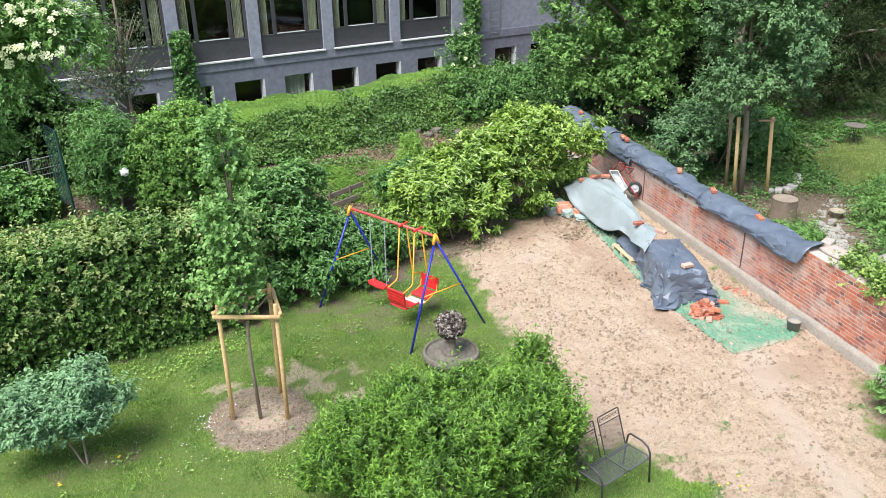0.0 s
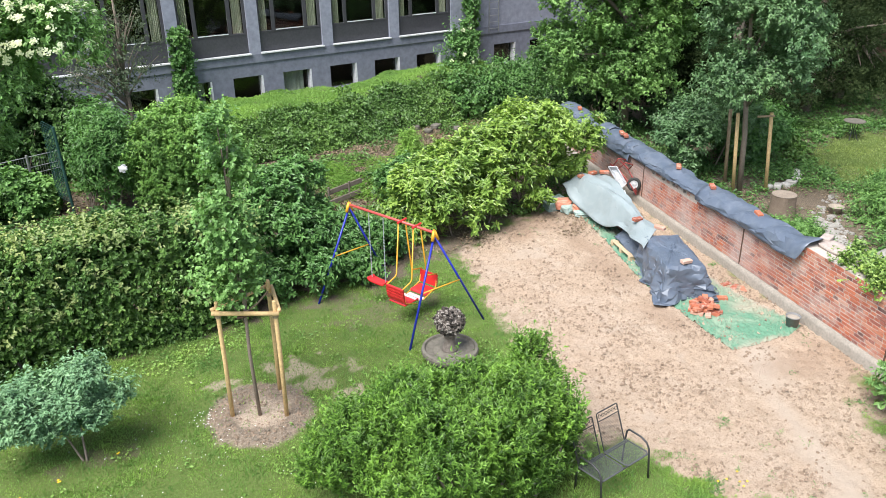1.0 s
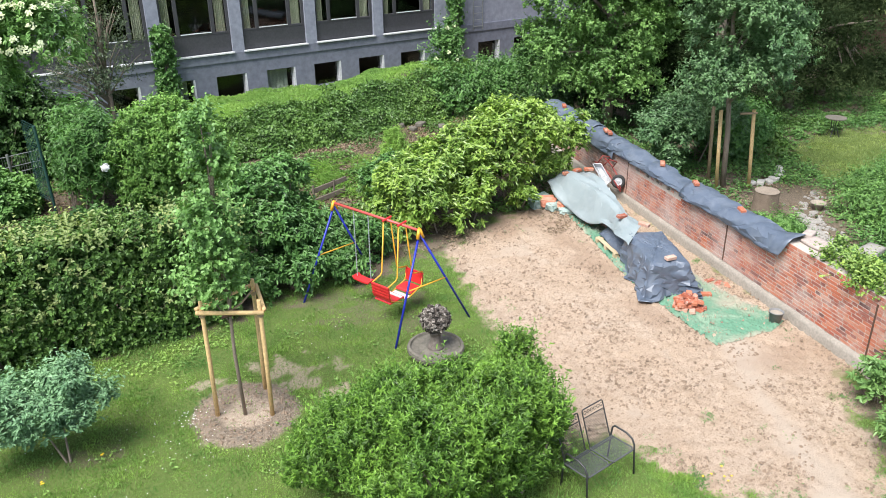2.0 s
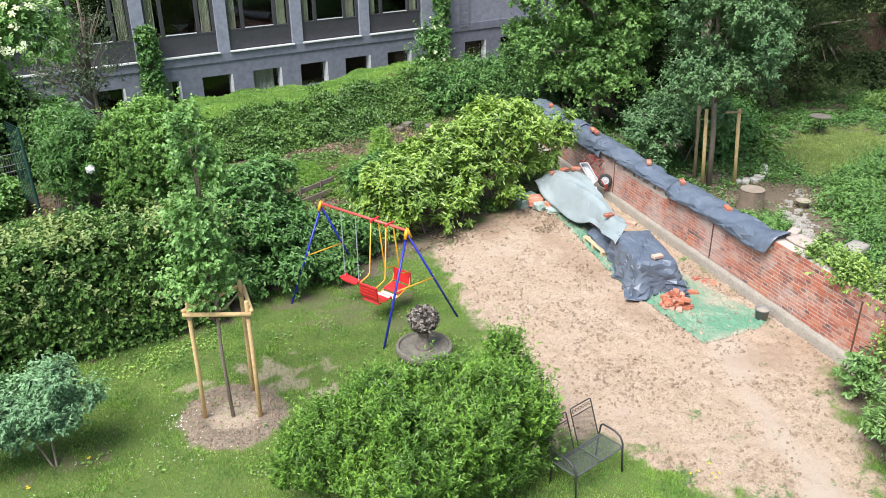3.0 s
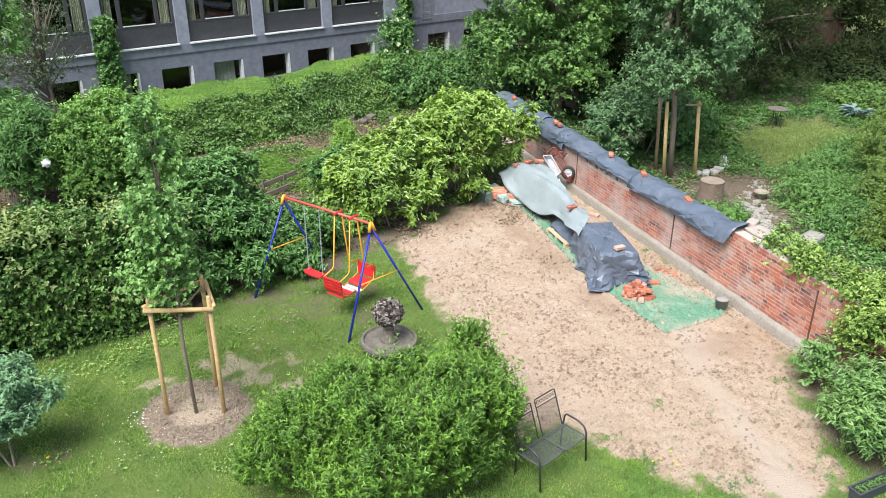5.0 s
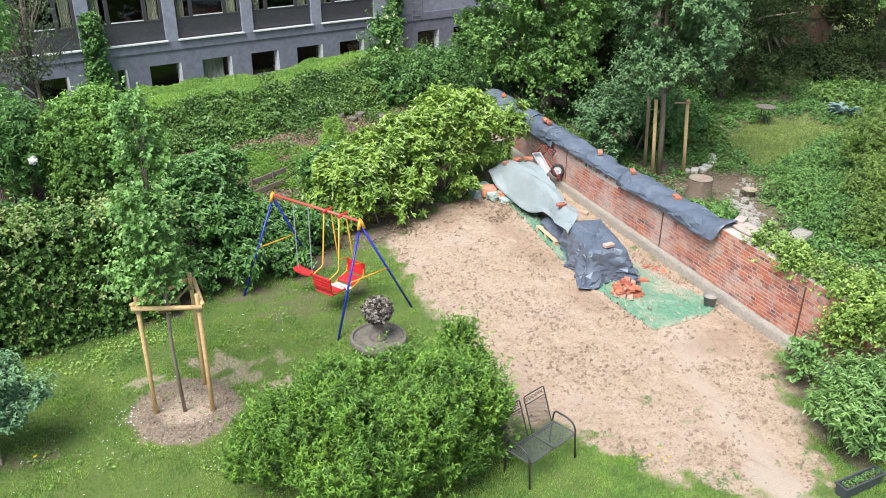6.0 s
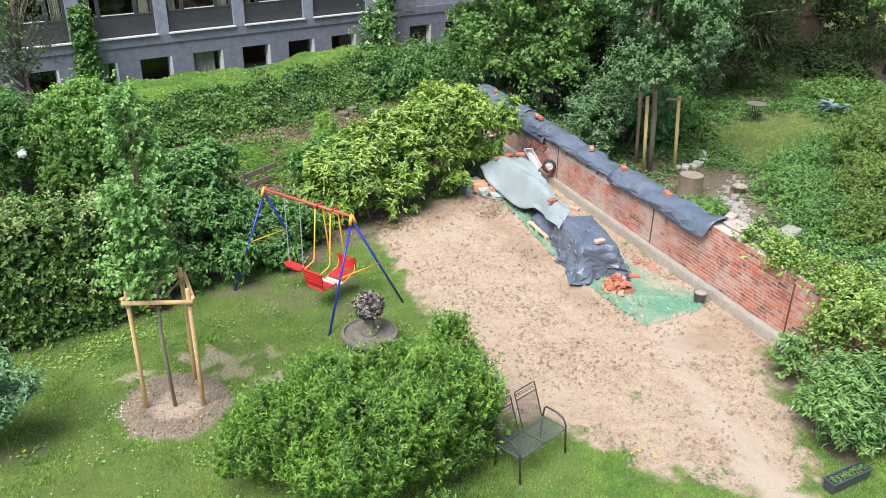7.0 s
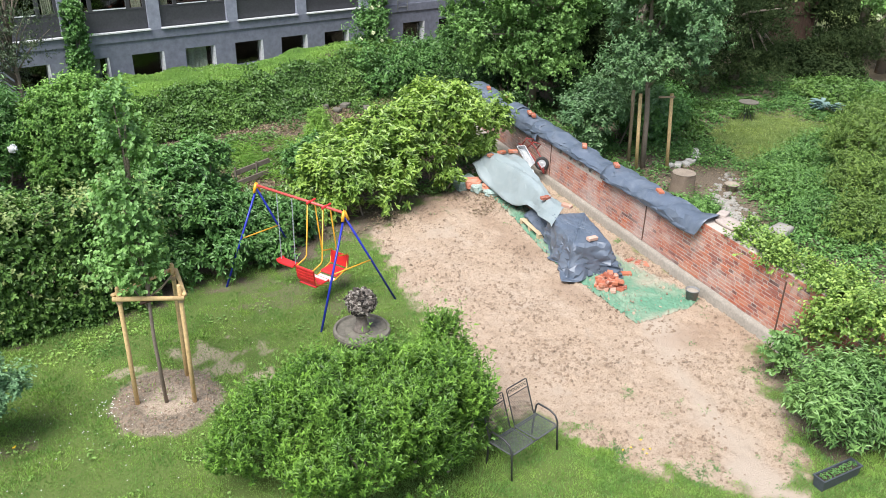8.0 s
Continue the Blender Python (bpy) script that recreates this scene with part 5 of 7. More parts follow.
ROWAN = [(13.9, 17.6, 4.2, 1.55, 1.4, 1.5), (13.2, 17.3, 3.0, 1.15, 1.0, 0.75), (14.6, 17.5, 3.15, 1.05, 1.0, 0.75), (14.2, 17.7, 6.0, 1.6, 1.4, 1.5), (12.9, 17.4, 3.7, 0.7, 0.7, 0.5), (15.2, 17.6, 4.3, 0.85, 0.85, 0.8)]
tree("rowan_tree", "silver-green young tree tied to wooden stakes", (13.85, 17.4, 0), 6.6, 0.072,
     lobed(ROWAN, 70, 104, 0.34, 0.4, 0.74), 3900, 12, 105, M_ROWAN, (-0.6, 0), oval=True, leaf=(0.10, 0.056), twig=0.22, lift=-0.1, spread=1.0, clump=0.26, each=8, bumps=0.25, shoots=0.16, low=-0.8, tier=0.6, flat=1.4, inner=0.25)
shrub("broadleaf_shrub", "leafy green shrub below the staked tree", "shrub", (12.2, 18.8, 0),
      lobed([(12.8, 18.6, 1.3, 0.7, 0.6, 0.55), (13.4, 19.5, 1.1, 0.8, 0.7, 1.0), (14.9, 19.7, 1.0, 0.9, 0.8, 1.1), (12.6, 18.4, 0.6, 0.45, 0.5, 0.5)], 40, 106, 0.42, 0.4, 0.75), 1700, 11, 107, M_ROWAN, oval=True, leaf=(0.115, 0.06), twig=0.22, clump=0.22, each=7, tier=0.5, flat=1.3)
shrub("broadleaf_shrub", "leafy green shrub by the far lawn", "shrub", (15.6, 19.4, 0),
      [(15.6, 19.6, 0.6, 0.9, 0.8, 0.7), (16.6, 20.6, 0.6, 1.2, 1.0, 0.75)], 1300, 10, 109, M_PERENNIAL, leaf=(0.14, 0.08), twig=0.25, clump=0.3, each=8)
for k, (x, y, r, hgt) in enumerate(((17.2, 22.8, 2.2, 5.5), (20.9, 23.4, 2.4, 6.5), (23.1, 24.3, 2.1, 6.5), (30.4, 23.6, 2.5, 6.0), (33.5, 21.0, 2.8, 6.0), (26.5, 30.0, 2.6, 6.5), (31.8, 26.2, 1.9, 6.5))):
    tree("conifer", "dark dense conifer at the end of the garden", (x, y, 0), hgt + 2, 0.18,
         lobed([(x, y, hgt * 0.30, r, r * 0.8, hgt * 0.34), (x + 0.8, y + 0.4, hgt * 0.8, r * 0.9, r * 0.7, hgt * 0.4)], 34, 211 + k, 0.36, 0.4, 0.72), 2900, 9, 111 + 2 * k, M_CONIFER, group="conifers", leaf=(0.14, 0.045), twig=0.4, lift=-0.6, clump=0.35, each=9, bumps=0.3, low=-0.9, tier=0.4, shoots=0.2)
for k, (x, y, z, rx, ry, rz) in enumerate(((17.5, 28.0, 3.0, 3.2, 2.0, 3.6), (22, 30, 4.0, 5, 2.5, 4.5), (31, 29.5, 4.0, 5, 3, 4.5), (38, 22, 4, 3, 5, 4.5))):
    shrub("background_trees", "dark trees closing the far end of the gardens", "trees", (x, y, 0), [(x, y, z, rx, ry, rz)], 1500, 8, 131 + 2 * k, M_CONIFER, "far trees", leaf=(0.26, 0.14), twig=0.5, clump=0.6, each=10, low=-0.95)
# low shrubs added in needle colour to stand for the shade under overhanging trees
shrub("undergrowth", "low undergrowth coloured dark for the tree shade before the far timber fence", "shrub", (27.5, 25.5, 0),
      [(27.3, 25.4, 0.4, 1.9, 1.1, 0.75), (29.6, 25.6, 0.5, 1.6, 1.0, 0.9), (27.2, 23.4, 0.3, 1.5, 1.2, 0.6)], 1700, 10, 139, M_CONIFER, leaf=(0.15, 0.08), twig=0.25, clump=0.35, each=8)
shrub("undergrowth", "dark undergrowth behind the far end of the brick wall", "shrub", (11.9, 21.8, 0),
      [(11.9, 21.6, 0.5, 0.7, 1.2, 0.7), (11.6, 23.4, 0.4, 0.8, 0.9, 0.6), (11.0, 25.2, 0.4, 1.0, 0.9, 0.6), (13.0, 24.6, 0.7, 1.6, 0.8, 1.0), (15.2, 22.8, 0.6, 1.1, 0.8, 0.8)], 1700, 10, 152, M_THICKET, leaf=(0.12, 0.08), twig=0.25, clump=0.3, each=8)
shrub("perennial_bed", "lush green perennials beside the far lawn", "plants", (17, 14, 0),
      [(16.2, 14.3, 0.2, 1.0, 1.0, 0.5), (17.5, 15.3, 0.2, 1.3, 1.1, 0.5), (17.2, 13.2, 0.25, 1.2, 1.1, 0.6), (18.6, 14.2, 0.3, 1.2, 1.1, 0.7), (16.0, 12.6, 0.2, 1.0, 0.9, 0.45), (19.6, 16.2, 0.2, 1.2, 1.0, 0.5)],
      6000, 10, 141, M_FARBED, leaf=(0.085, 0.042), twig=0.22, clump=0.26, each=8, shoots=0.12)
shrub("perennial_bed", "low ferny plants along the brick wall", "plants", (12.2, 13, 0),
      [(12.4, 13.5, 0.18, 0.75, 0.8, 0.38), (13.0, 14.1, 0.12, 0.6, 0.5, 0.3), (12.2, 12.2, 0.2, 0.7, 0.8, 0.4)],
      1300, 10, 142, M_FARBED, leaf=(0.11, 0.04), twig=0.22, clump=0.28, each=8, shoots=0.12)
shrub("yellow_green_shrub", "yellow-green leafy shrub in the neighbouring garden", "shrub", (17.9, 13.8, 0),
      [(16.8, 12.7, 0.7, 0.8, 0.8, 0.85), (18.1, 13.9, 1.0, 1.0, 1.0, 1.15), (19.8, 15.3, 0.9, 1.1, 1.0, 1.05), (15.8, 11.8, 0.4, 0.8, 0.7, 0.5)], 2800, 11, 143, M_YELLOW, leaf=(0.09, 0.04), twig=0.28, clump=0.3, each=8, shoots=0.15)
shrub("far_ground_cover", "low green plants round the far lawn", "plants", (19, 21, 0),
      [(17.2, 20.6, 0.1, 0.9, 0.7, 0.3), (25.5, 21.6, 0.15, 1.6, 1.2, 0.35), (26.0, 19.0, 0.25, 1.6, 1.3, 0.45)],
      2000, 9, 145, M_IVY, leaf=(0.14, 0.07), twig=0.22, clump=0.3, each=8)
shrub("wall_vine", "vine with fresh yellow-green leaves hanging over the brick wall", "vine", (10.9, 7.5, 0),
      lobed([(11.1, 10.45, 1.56, 0.2, 0.16, 0.2), (10.92, 10.1, 1.5, 0.36, 0.45, 0.2), (10.88, 9.55, 1.48, 0.38, 0.6, 0.24), (10.86, 8.8, 1.5, 0.42, 0.7, 0.26), (10.82, 8.1, 1.42, 0.42, 0.6, 0.34), (10.72, 7.3, 1.1, 0.5, 0.75, 0.75), (10.85, 6.0, 1.2, 0.6, 0.9, 0.8)], 60, 146, 0.42, 0.6, 0.8),
      2900, 10, 147, M_VINE, oval=True, leaf=(0.07, 0.052), twig=0.17, lift=0.5, clump=0.16, each=5, shoots=0.16, bumps=0.35, tier=0.35, flat=1.0)
shrub("broadleaf_shrub", "leafy green shrub in front of the brick wall", "shrub", (9.6, 6.7, 0),
      lobed([(9.7, 6.5, 0.55, 0.72, 0.62, 0.5), (10.3, 6.1, 0.65, 0.75, 0.75, 0.65), (10.2, 7.0, 0.6, 0.5, 0.4, 0.4)], 34, 148, 0.4, 0.5, 0.8), 1150, 12, 149, M_WALLSHRUB, r0=0.012, oval=True, leaf=(0.115, 0.038), twig=0.24, lift=0.4, spread=1.0, flat=1.2, clump=0.24, each=6, shoots=0.14, tier=0.35)
shrub("broadleaf_shrub", "small leafy shrub at the foot of the brick wall", "shrub", (10.1, 8.2, 0),
      [(10.05, 8.15, 0.42, 0.32, 0.28, 0.32), (10.25, 8.4, 0.6, 0.2, 0.2, 0.2)], 60, 8, 151, M_WALLSHRUB, r0=0.01, oval=True, leaf=(0.12, 0.06), twig=0.22, lift=0.5, clump=0.2, each=6, shoots=0.2)


# ---- low growth over the mulch and beds ----
BARE = [(13.5, 12.8), (14.6, 13.4), (15.0, 14.7), (16.2, 15.7), (16.2, 16.7), (15.2, 17.0), (13.4, 16.7), (13.3, 15.0)]


def ground_cover(name, label, area, n, seed, material, leaf, thick, patch):
    rng = np.random.default_rng(seed)
    x0, x1, y0, y1 = area
    px, py = rng.uniform(x0, x1, n), rng.uniform(y0, y1, n)
    f = flat_noise(px, py, seed, patch, 3)
    keep = (f > rng.uniform(-0.5, 0.6, n)) & ((px < 11) | ((ground_masks(px, py)[1] > 0.5) & ((inside(px, py, BARE) < 0.25 * rng.normal(size=n)) | (material is M_LITTER))))
    px, py, f = px[keep], py[keep], f[keep]
    n = len(px)
    pos = np.stack([px, py, 0.02 + rng.uniform(0, 1, n) * thick * np.clip(0.4 + f, 0.1, 1.2)], axis=1)
    way = np.stack([rng.normal(size=n), rng.normal(size=n), np.abs(rng.normal(size=n)) * 0.5], axis=1)
    up = np.stack([rng.normal(size=n) * 0.4, rng.normal(size=n) * 0.4, np.ones(n)], axis=1)
    k = rng.uniform(0.6, 1.3, n)
    ob = leaves(name, pos, way, up, leaf[0] * k, leaf[1] * k, material)
    return tagged(ob, label, "plants", kind="stuff")


ground_cover("fallen_leaves", "dry brown leaf litter and bark chips on the slope", (-6.0, 10.3, 16.0, 27.0), 70000, 170, M_LITTER, (0.07, 0.035), 0.02, 1.2)
ground_cover("bark_chips", "pale bark chips strewn over the slope", (0.5, 9.5, 19.5, 26.5), 60000, 172, M_LITTER, (0.06, 0.035), 0.02, 2.0)
ground_cover("ground_ivy", "ground ivy creeping over the bark mulch", (-7.0, 10.3, 17.6, 27.5), 84000, 171, M_IVY, (0.09, 0.065), 0.14, 0.9)
ground_cover("long_grass", "tufts of long grass on the slope", (1.5, 5.5, 19.6, 23.0), 9000, 173, M_IVYTOP, (0.20, 0.018), 0.25, 0.7)
ground_cover("far_ground_leaves", "low leafy growth under the trees", (11.2, 28.0, 11.0, 25.0), 180000, 175, M_FARBED, (0.085, 0.055), 0.16, 1.0)
ground_cover("far_ground_leaves", "ivy and low plants round the far lawn", (15.5, 29.0, 16.5, 26.0), 90000, 187, M_FARBED, (0.085, 0.06), 0.14, 0.5)
ground_cover("bed_leaves", "low leafy growth in the flower bed", (11.1, 14.6, 12.0, 20.5), 7000, 177, M_DARK, (0.10, 0.05), 0.14, 0.6)
ground_cover("fallen_leaves", "dry brown leaves on the neighbouring bed", (12.5, 17.5, 12.0, 20.0), 16000, 179, M_LITTER, (0.06, 0.03), 0.02, 0.8)
ground_cover("ground_ivy", "ground ivy and dry stalks behind the hedge", (-6.5, 0.5, 15.6, 21.5), 26000, 181, M_FARBED, (0.09, 0.06), 0.14, 0.9)
ground_cover("bed_leaves", "low leafy growth beside the stone path", (13.6, 19.0, 9.5, 14.6), 16000, 183, M_FARBED, (0.10, 0.055), 0.16, 0.7)
ground_cover("far_ground_leaves", "ivy spreading under the conifers", (15.5, 22.0, 18.4, 22.6), 16000, 185, M_IVY, (0.10, 0.07), 0.16, 0.8)

# ---- swing set ----
def build_swing():
    s = thing("swing_set", "children's swing set with blue legs, red beam and red seats", "swing")
    front, back = Vector((3.78, 13.0, 1.98)), Vector((2.57, 14.9, 1.98))
    for q, a, b in ((front, (3.07, 12.30, 0), (4.75, 12.95, 0)), (back, (1.76, 14.6, 0), (3.40, 15.35, 0))):
        for f in (a, b):
            part("leg", tube([q - Vector((0, 0, 0.06)), f], 0.022, 10), M_BLUE, s, smooth=True)
        m0, m1 = q.lerp(Vector(a), 0.52), q.lerp(Vector(b), 0.52)
        part("brace", tube([m0, m1], 0.014, 8), M_ORANGE, s, "yellow cross brace", smooth=True)
        for f in (a, b):
            part("corner_joint", tube([q + Vector((0, 0, 0.03)), q.lerp(Vector(f), 0.075)], [0.036, 0.03], 10), M_ORANGE, s, "yellow corner joint", smooth=True)
        part("end_cap", tube([q + Vector((0, 0, 0.0)), q + Vector((0, 0, 0.06))], [0.035, 0.012], 8), M_ORANGE, s)
    part("beam", tube([front, back], 0.027, 10), M_REDBAR, s, "red top beam", smooth=True)
    along = (front - back).normalized()
    over = Vector((0, 0, 1)).cross(along).normalized()
    if over.x < 0:
        over = -over
    # gondola with two facing seats
    span = (front - back).length
    mid = back + along * span * 0.725
    g = new("gondola")
    g.parent = s
    g["label"] = "red gondola seat for two on yellow rods"
    rot = Matrix((along, over, Vector((0, 0, 1)))).transposed().to_4x4()
    base = Matrix.Translation((mid.x, mid.y, 0)) @ rot
    for sgn in (-1, 1):
        top = mid + along * 0.19 * sgn
        part("hanger", tube([top - over * 0.12 + Vector((0, 0, 0.015)), top + over * 0.12 + Vector((0, 0, 0.035))], 0.021, 8), M_RED, g, "red rod hanger")
        for side, knee, out, zk, ze in ((-1, 0.19, 0.46, 0.90, 0.84), (1, 0.24, 0.54, 0.86, 0.80)):
            p0 = top + over * 0.095 * side
            p1 = base @ Vector((0.20 * sgn, knee * side, zk + 0.05))
            p2 = base @ Vector((0.20 * sgn, (knee + 0.05) * side, zk))
            p3 = base @ Vector((0.20 * sgn, out * side, ze))
            part("rod", tube([p0, p1, p2, p3], 0.014, 8), M_ORANGE, g, "bent yellow rod", smooth=True)
            p4 = base @ Vector((0.215 * sgn, (out - 0.06) * side, 0.52))
            p5 = base @ Vector((0.215 * sgn, 0.10 * side, 0.40))
            part("rod", tube([p3, p4, p5], 0.011, 8), M_ORANGE, g, "bent yellow rod", smooth=True)
    for near, far, tip in ((-0.42, -0.03, -1), (0.20, 0.50, 1)):
        bm = box((0.42, far - near, 0.035), (0, (near + far) / 2, 0.47), bevel=0.012)
        box((0.42, 0.03, 0.055), (0, far if tip < 0 else near, 0.455), bevel=0.012, bm=bm)
        bmesh.ops.transform(bm, matrix=base, verts=bm.verts)
        part("seat", bm, M_RED, g)
        edge = near if tip < 0 else far
        bm = bmesh.new()
        ribs = [(0.0, 0.53)]
        for k in range(4 if tip < 0 else 3):
            z = 0.585 + 0.066 * k
            ribs += [(0.004, z), (0.022, z + 0.008), (0.022, z + 0.052), (0.004, z + 0.06)]
        ribs = ribs + [(-0.016, z + 0.06), (-0.020, 0.53)]
        ends = [[bm.verts.new((x, edge + (y + 0.12 * (zz - 0.5)) * tip, zz)) for y, zz in ribs] for x in (-0.22, 0.22)]
        m = len(ribs)
        for k in range(m):
            bm.faces.new((ends[0][k], ends[0][(k + 1) % m], ends[1][(k + 1) % m], ends[1][k]))
        bm.faces.new(ends[0][::-1])
        bm.faces.new(ends[1])
        bmesh.ops.transform(bm, matrix=base, verts=bm.verts)
        part("backrest", bm, M_RED, g)
    for y, wide, z in ((0.10, 0.13, 0.40), (-0.09, 0.07, 0.487)):
        bm = box((0.40, wide, 0.022), (0, y, z), (8, 0, 0), bevel=0.008)
        bmesh.ops.transform(bm, matrix=base, verts=bm.verts)
        part("footboard", bm, M_PINK, g, "pale pink footboard")
    # single seat on chains
    c = back + along * span * 0.33
    w = new("single_swing")
    w.parent = s
    w["label"] = "red single swing seat on chains"
    for sgn in (-1, 1):
        top = c + along * 0.20 * sgn
        bot = Vector((*(c + along * 0.19 * sgn).xy, 0.53))
        n = 46
        bm = bmesh.new()
        for k in range(n):
            q = top.lerp(bot, (k + 0.5) / n)
            if k % 2:
                box((0.008, 0.022, 0.036), q, bm=bm)
            else:
                box((0.022, 0.008, 0.036), q, bm=bm)
        part("chain", bm, M_CHAIN, w, "galvanised chain")
    rc = Matrix.Translation((c.x, c.y, 0)) @ rot
    bm = bmesh.new()
    prof = [(-0.24, 0.55), (-0.19, 0.51), (0, 0.50), (0.19, 0.51), (0.24, 0.55)]
    rows = [[bm.verts.new(rc @ Vector((x, yy, z + dz))) for x, z in prof] for yy, dz in ((-0.10, 0.0), (0.10, 0.0), (0.10, -0.03), (-0.10, -0.03))]
    for k in range(4):
        a, b = rows[k], rows[(k + 1) % 4]
        for i in range(4):
            bm.faces.new((a[i], a[i + 1], b[i + 1], b[i]))
    bm.faces.new([r[0] for r in rows])
    bm.faces.new([r[-1] for r in rows][::-1])
    part("seat", bm, M_RED, w)


build_swing()


# ---- tree stakes ----
def build_stakes():
    s = thing("tree_stakes", "three softwood stakes with crossbars round the sapling", "tree stakes")
    feet = [Vector((-0.19, 11.27, 2.03)), Vector((0.65, 11.0, 2.05)), Vector((0.63, 11.75, 2.04))]
    for q in feet:
        part("stake", tube([(q.x, q.y, -0.1), (q.x + 0.005, q.y, 1.0), (q.x, q.y, q.z - 0.02), (q.x, q.y, q.z)], [0.037, 0.036, 0.034, 0.028], 10), M_STAKE, s, smooth=True)
    a, b, c = feet

    def rail(p, q, z, out, r=0.032):
        d = (q - p).normalized()
        o = Vector((d.y, -d.x, 0)) * out
        p0, p1 = p - d * 0.07 + o, q + d * 0.07 + o
        part("crossbar", tube([(p0.x, p0.y, z), (p1.x, p1.y, z - 0.01)], r, 8), M_STAKE, s, "half-round wooden crossbar", smooth=True)
    rail(a, b, 1.87, 0.06, 0.036)
    rail(b, c, 1.90, 0.06)
    rail(c, a, 1.91, 0.06)
    part("tie", tube([(c.x, c.y, 1.86), (0.42, 11.42, 1.83), (0.20, 11.22, 1.80)], 0.014, 6), M_STAKE_OLD, s, "coconut rope tie")
    part("tie", tube([(0.10, 11.10, 1.80), (0.32, 11.12, 1.82), (0.34, 11.26, 1.80), (0.12, 11.26, 1.78), (0.10, 11.10, 1.80)], 0.022, 6), M_RUST, s, "brown strap round the trunk")
    s.scale = (1, 1, 1.04)
    for q in feet:
        part("lashing", lathe([(0.046, -0.03), (0.052, 0), (0.046, 0.03)], 10), M_STAKE_OLD, s).location = (q.x, q.y, 1.80)


build_stakes()


# ---- stone basin with carved bouquet ----
def build_basin():
    tips, nt_tips, bs_tips = shader("carved_stone_tips")
    shade = ramp(nt_tips, [(0.0, (0.03, 0.026, 0.022)), (0.45, (0.12, 0.10, 0.088)), (0.75, (0.30, 0.265, 0.235)), (1.0, (0.52, 0.48, 0.44))], island_random(nt_tips))
    nt_tips.links.new(mix(nt_tips, 0.7, shade, ramp(nt_tips, [(0.35, (0.35, 0.33, 0.3)), (0.65, (1.1, 1.1, 1.1))], noise_tex(nt_tips, 26, 4)), 'MULTIPLY'), bs_tips.inputs["Base Color"])
    bs_tips.inputs["Roughness"].default_value = 0.9
    f = thing("stone_basin", "weathered round stone basin with a carved stone bouquet", "stone basin", at=(3.66, 11.72, 0))
    part("basin", lathe([(0.30, -0.05), (0.34, 0.10), (0.46, 0.18), (0.505, 0.205), (0.515, 0.26), (0.50, 0.30), (0.455, 0.31), (0.435, 0.27), (0.30, 0.235), (0.13, 0.26)], 48), M_STONE, f, smooth=False)
    part("pedestal", lathe([(0.16, 0.22), (0.14, 0.30), (0.11, 0.40), (0.095, 0.46), (0.10, 0.55), (0.17, 0.62)], 20), M_CARVED, f, smooth=True)
    rng = np.random.default_rng(5)
    n = 520
    d = unit(rng.normal(size=(n, 3)))
    keep = d[:, 2] > -0.75
    d = d[keep]
    n = len(d)
    c = np.array([0, 0, 0.83])
    rad = np.array([0.26, 0.26, 0.22])
    pos = c + d * rad * rng.uniform(0.72, 0.92, (n, 1))
    way = unit(d + rng.normal(size=(n, 3)) * 0.55)
    up = rng.normal(size=(n, 3))
    bouquet = leaves("carved_bouquet", pos, way, up, rng.uniform(0.05, 0.085, n), rng.uniform(0.035, 0.06, n), tips, f, fold=0.35, droop=0.3, oval=True)
    sol = bouquet.modifiers.new("thickness", 'SOLIDIFY')
    sol.thickness = 0.018
    bm = bmesh.new()
    bmesh.ops.create_icosphere(bm, subdivisions=3, radius=0.2, matrix=Matrix.Translation((0, 0, 0.82)))
    part("bouquet_core", bm, M_CARVED, f)


build_basin()


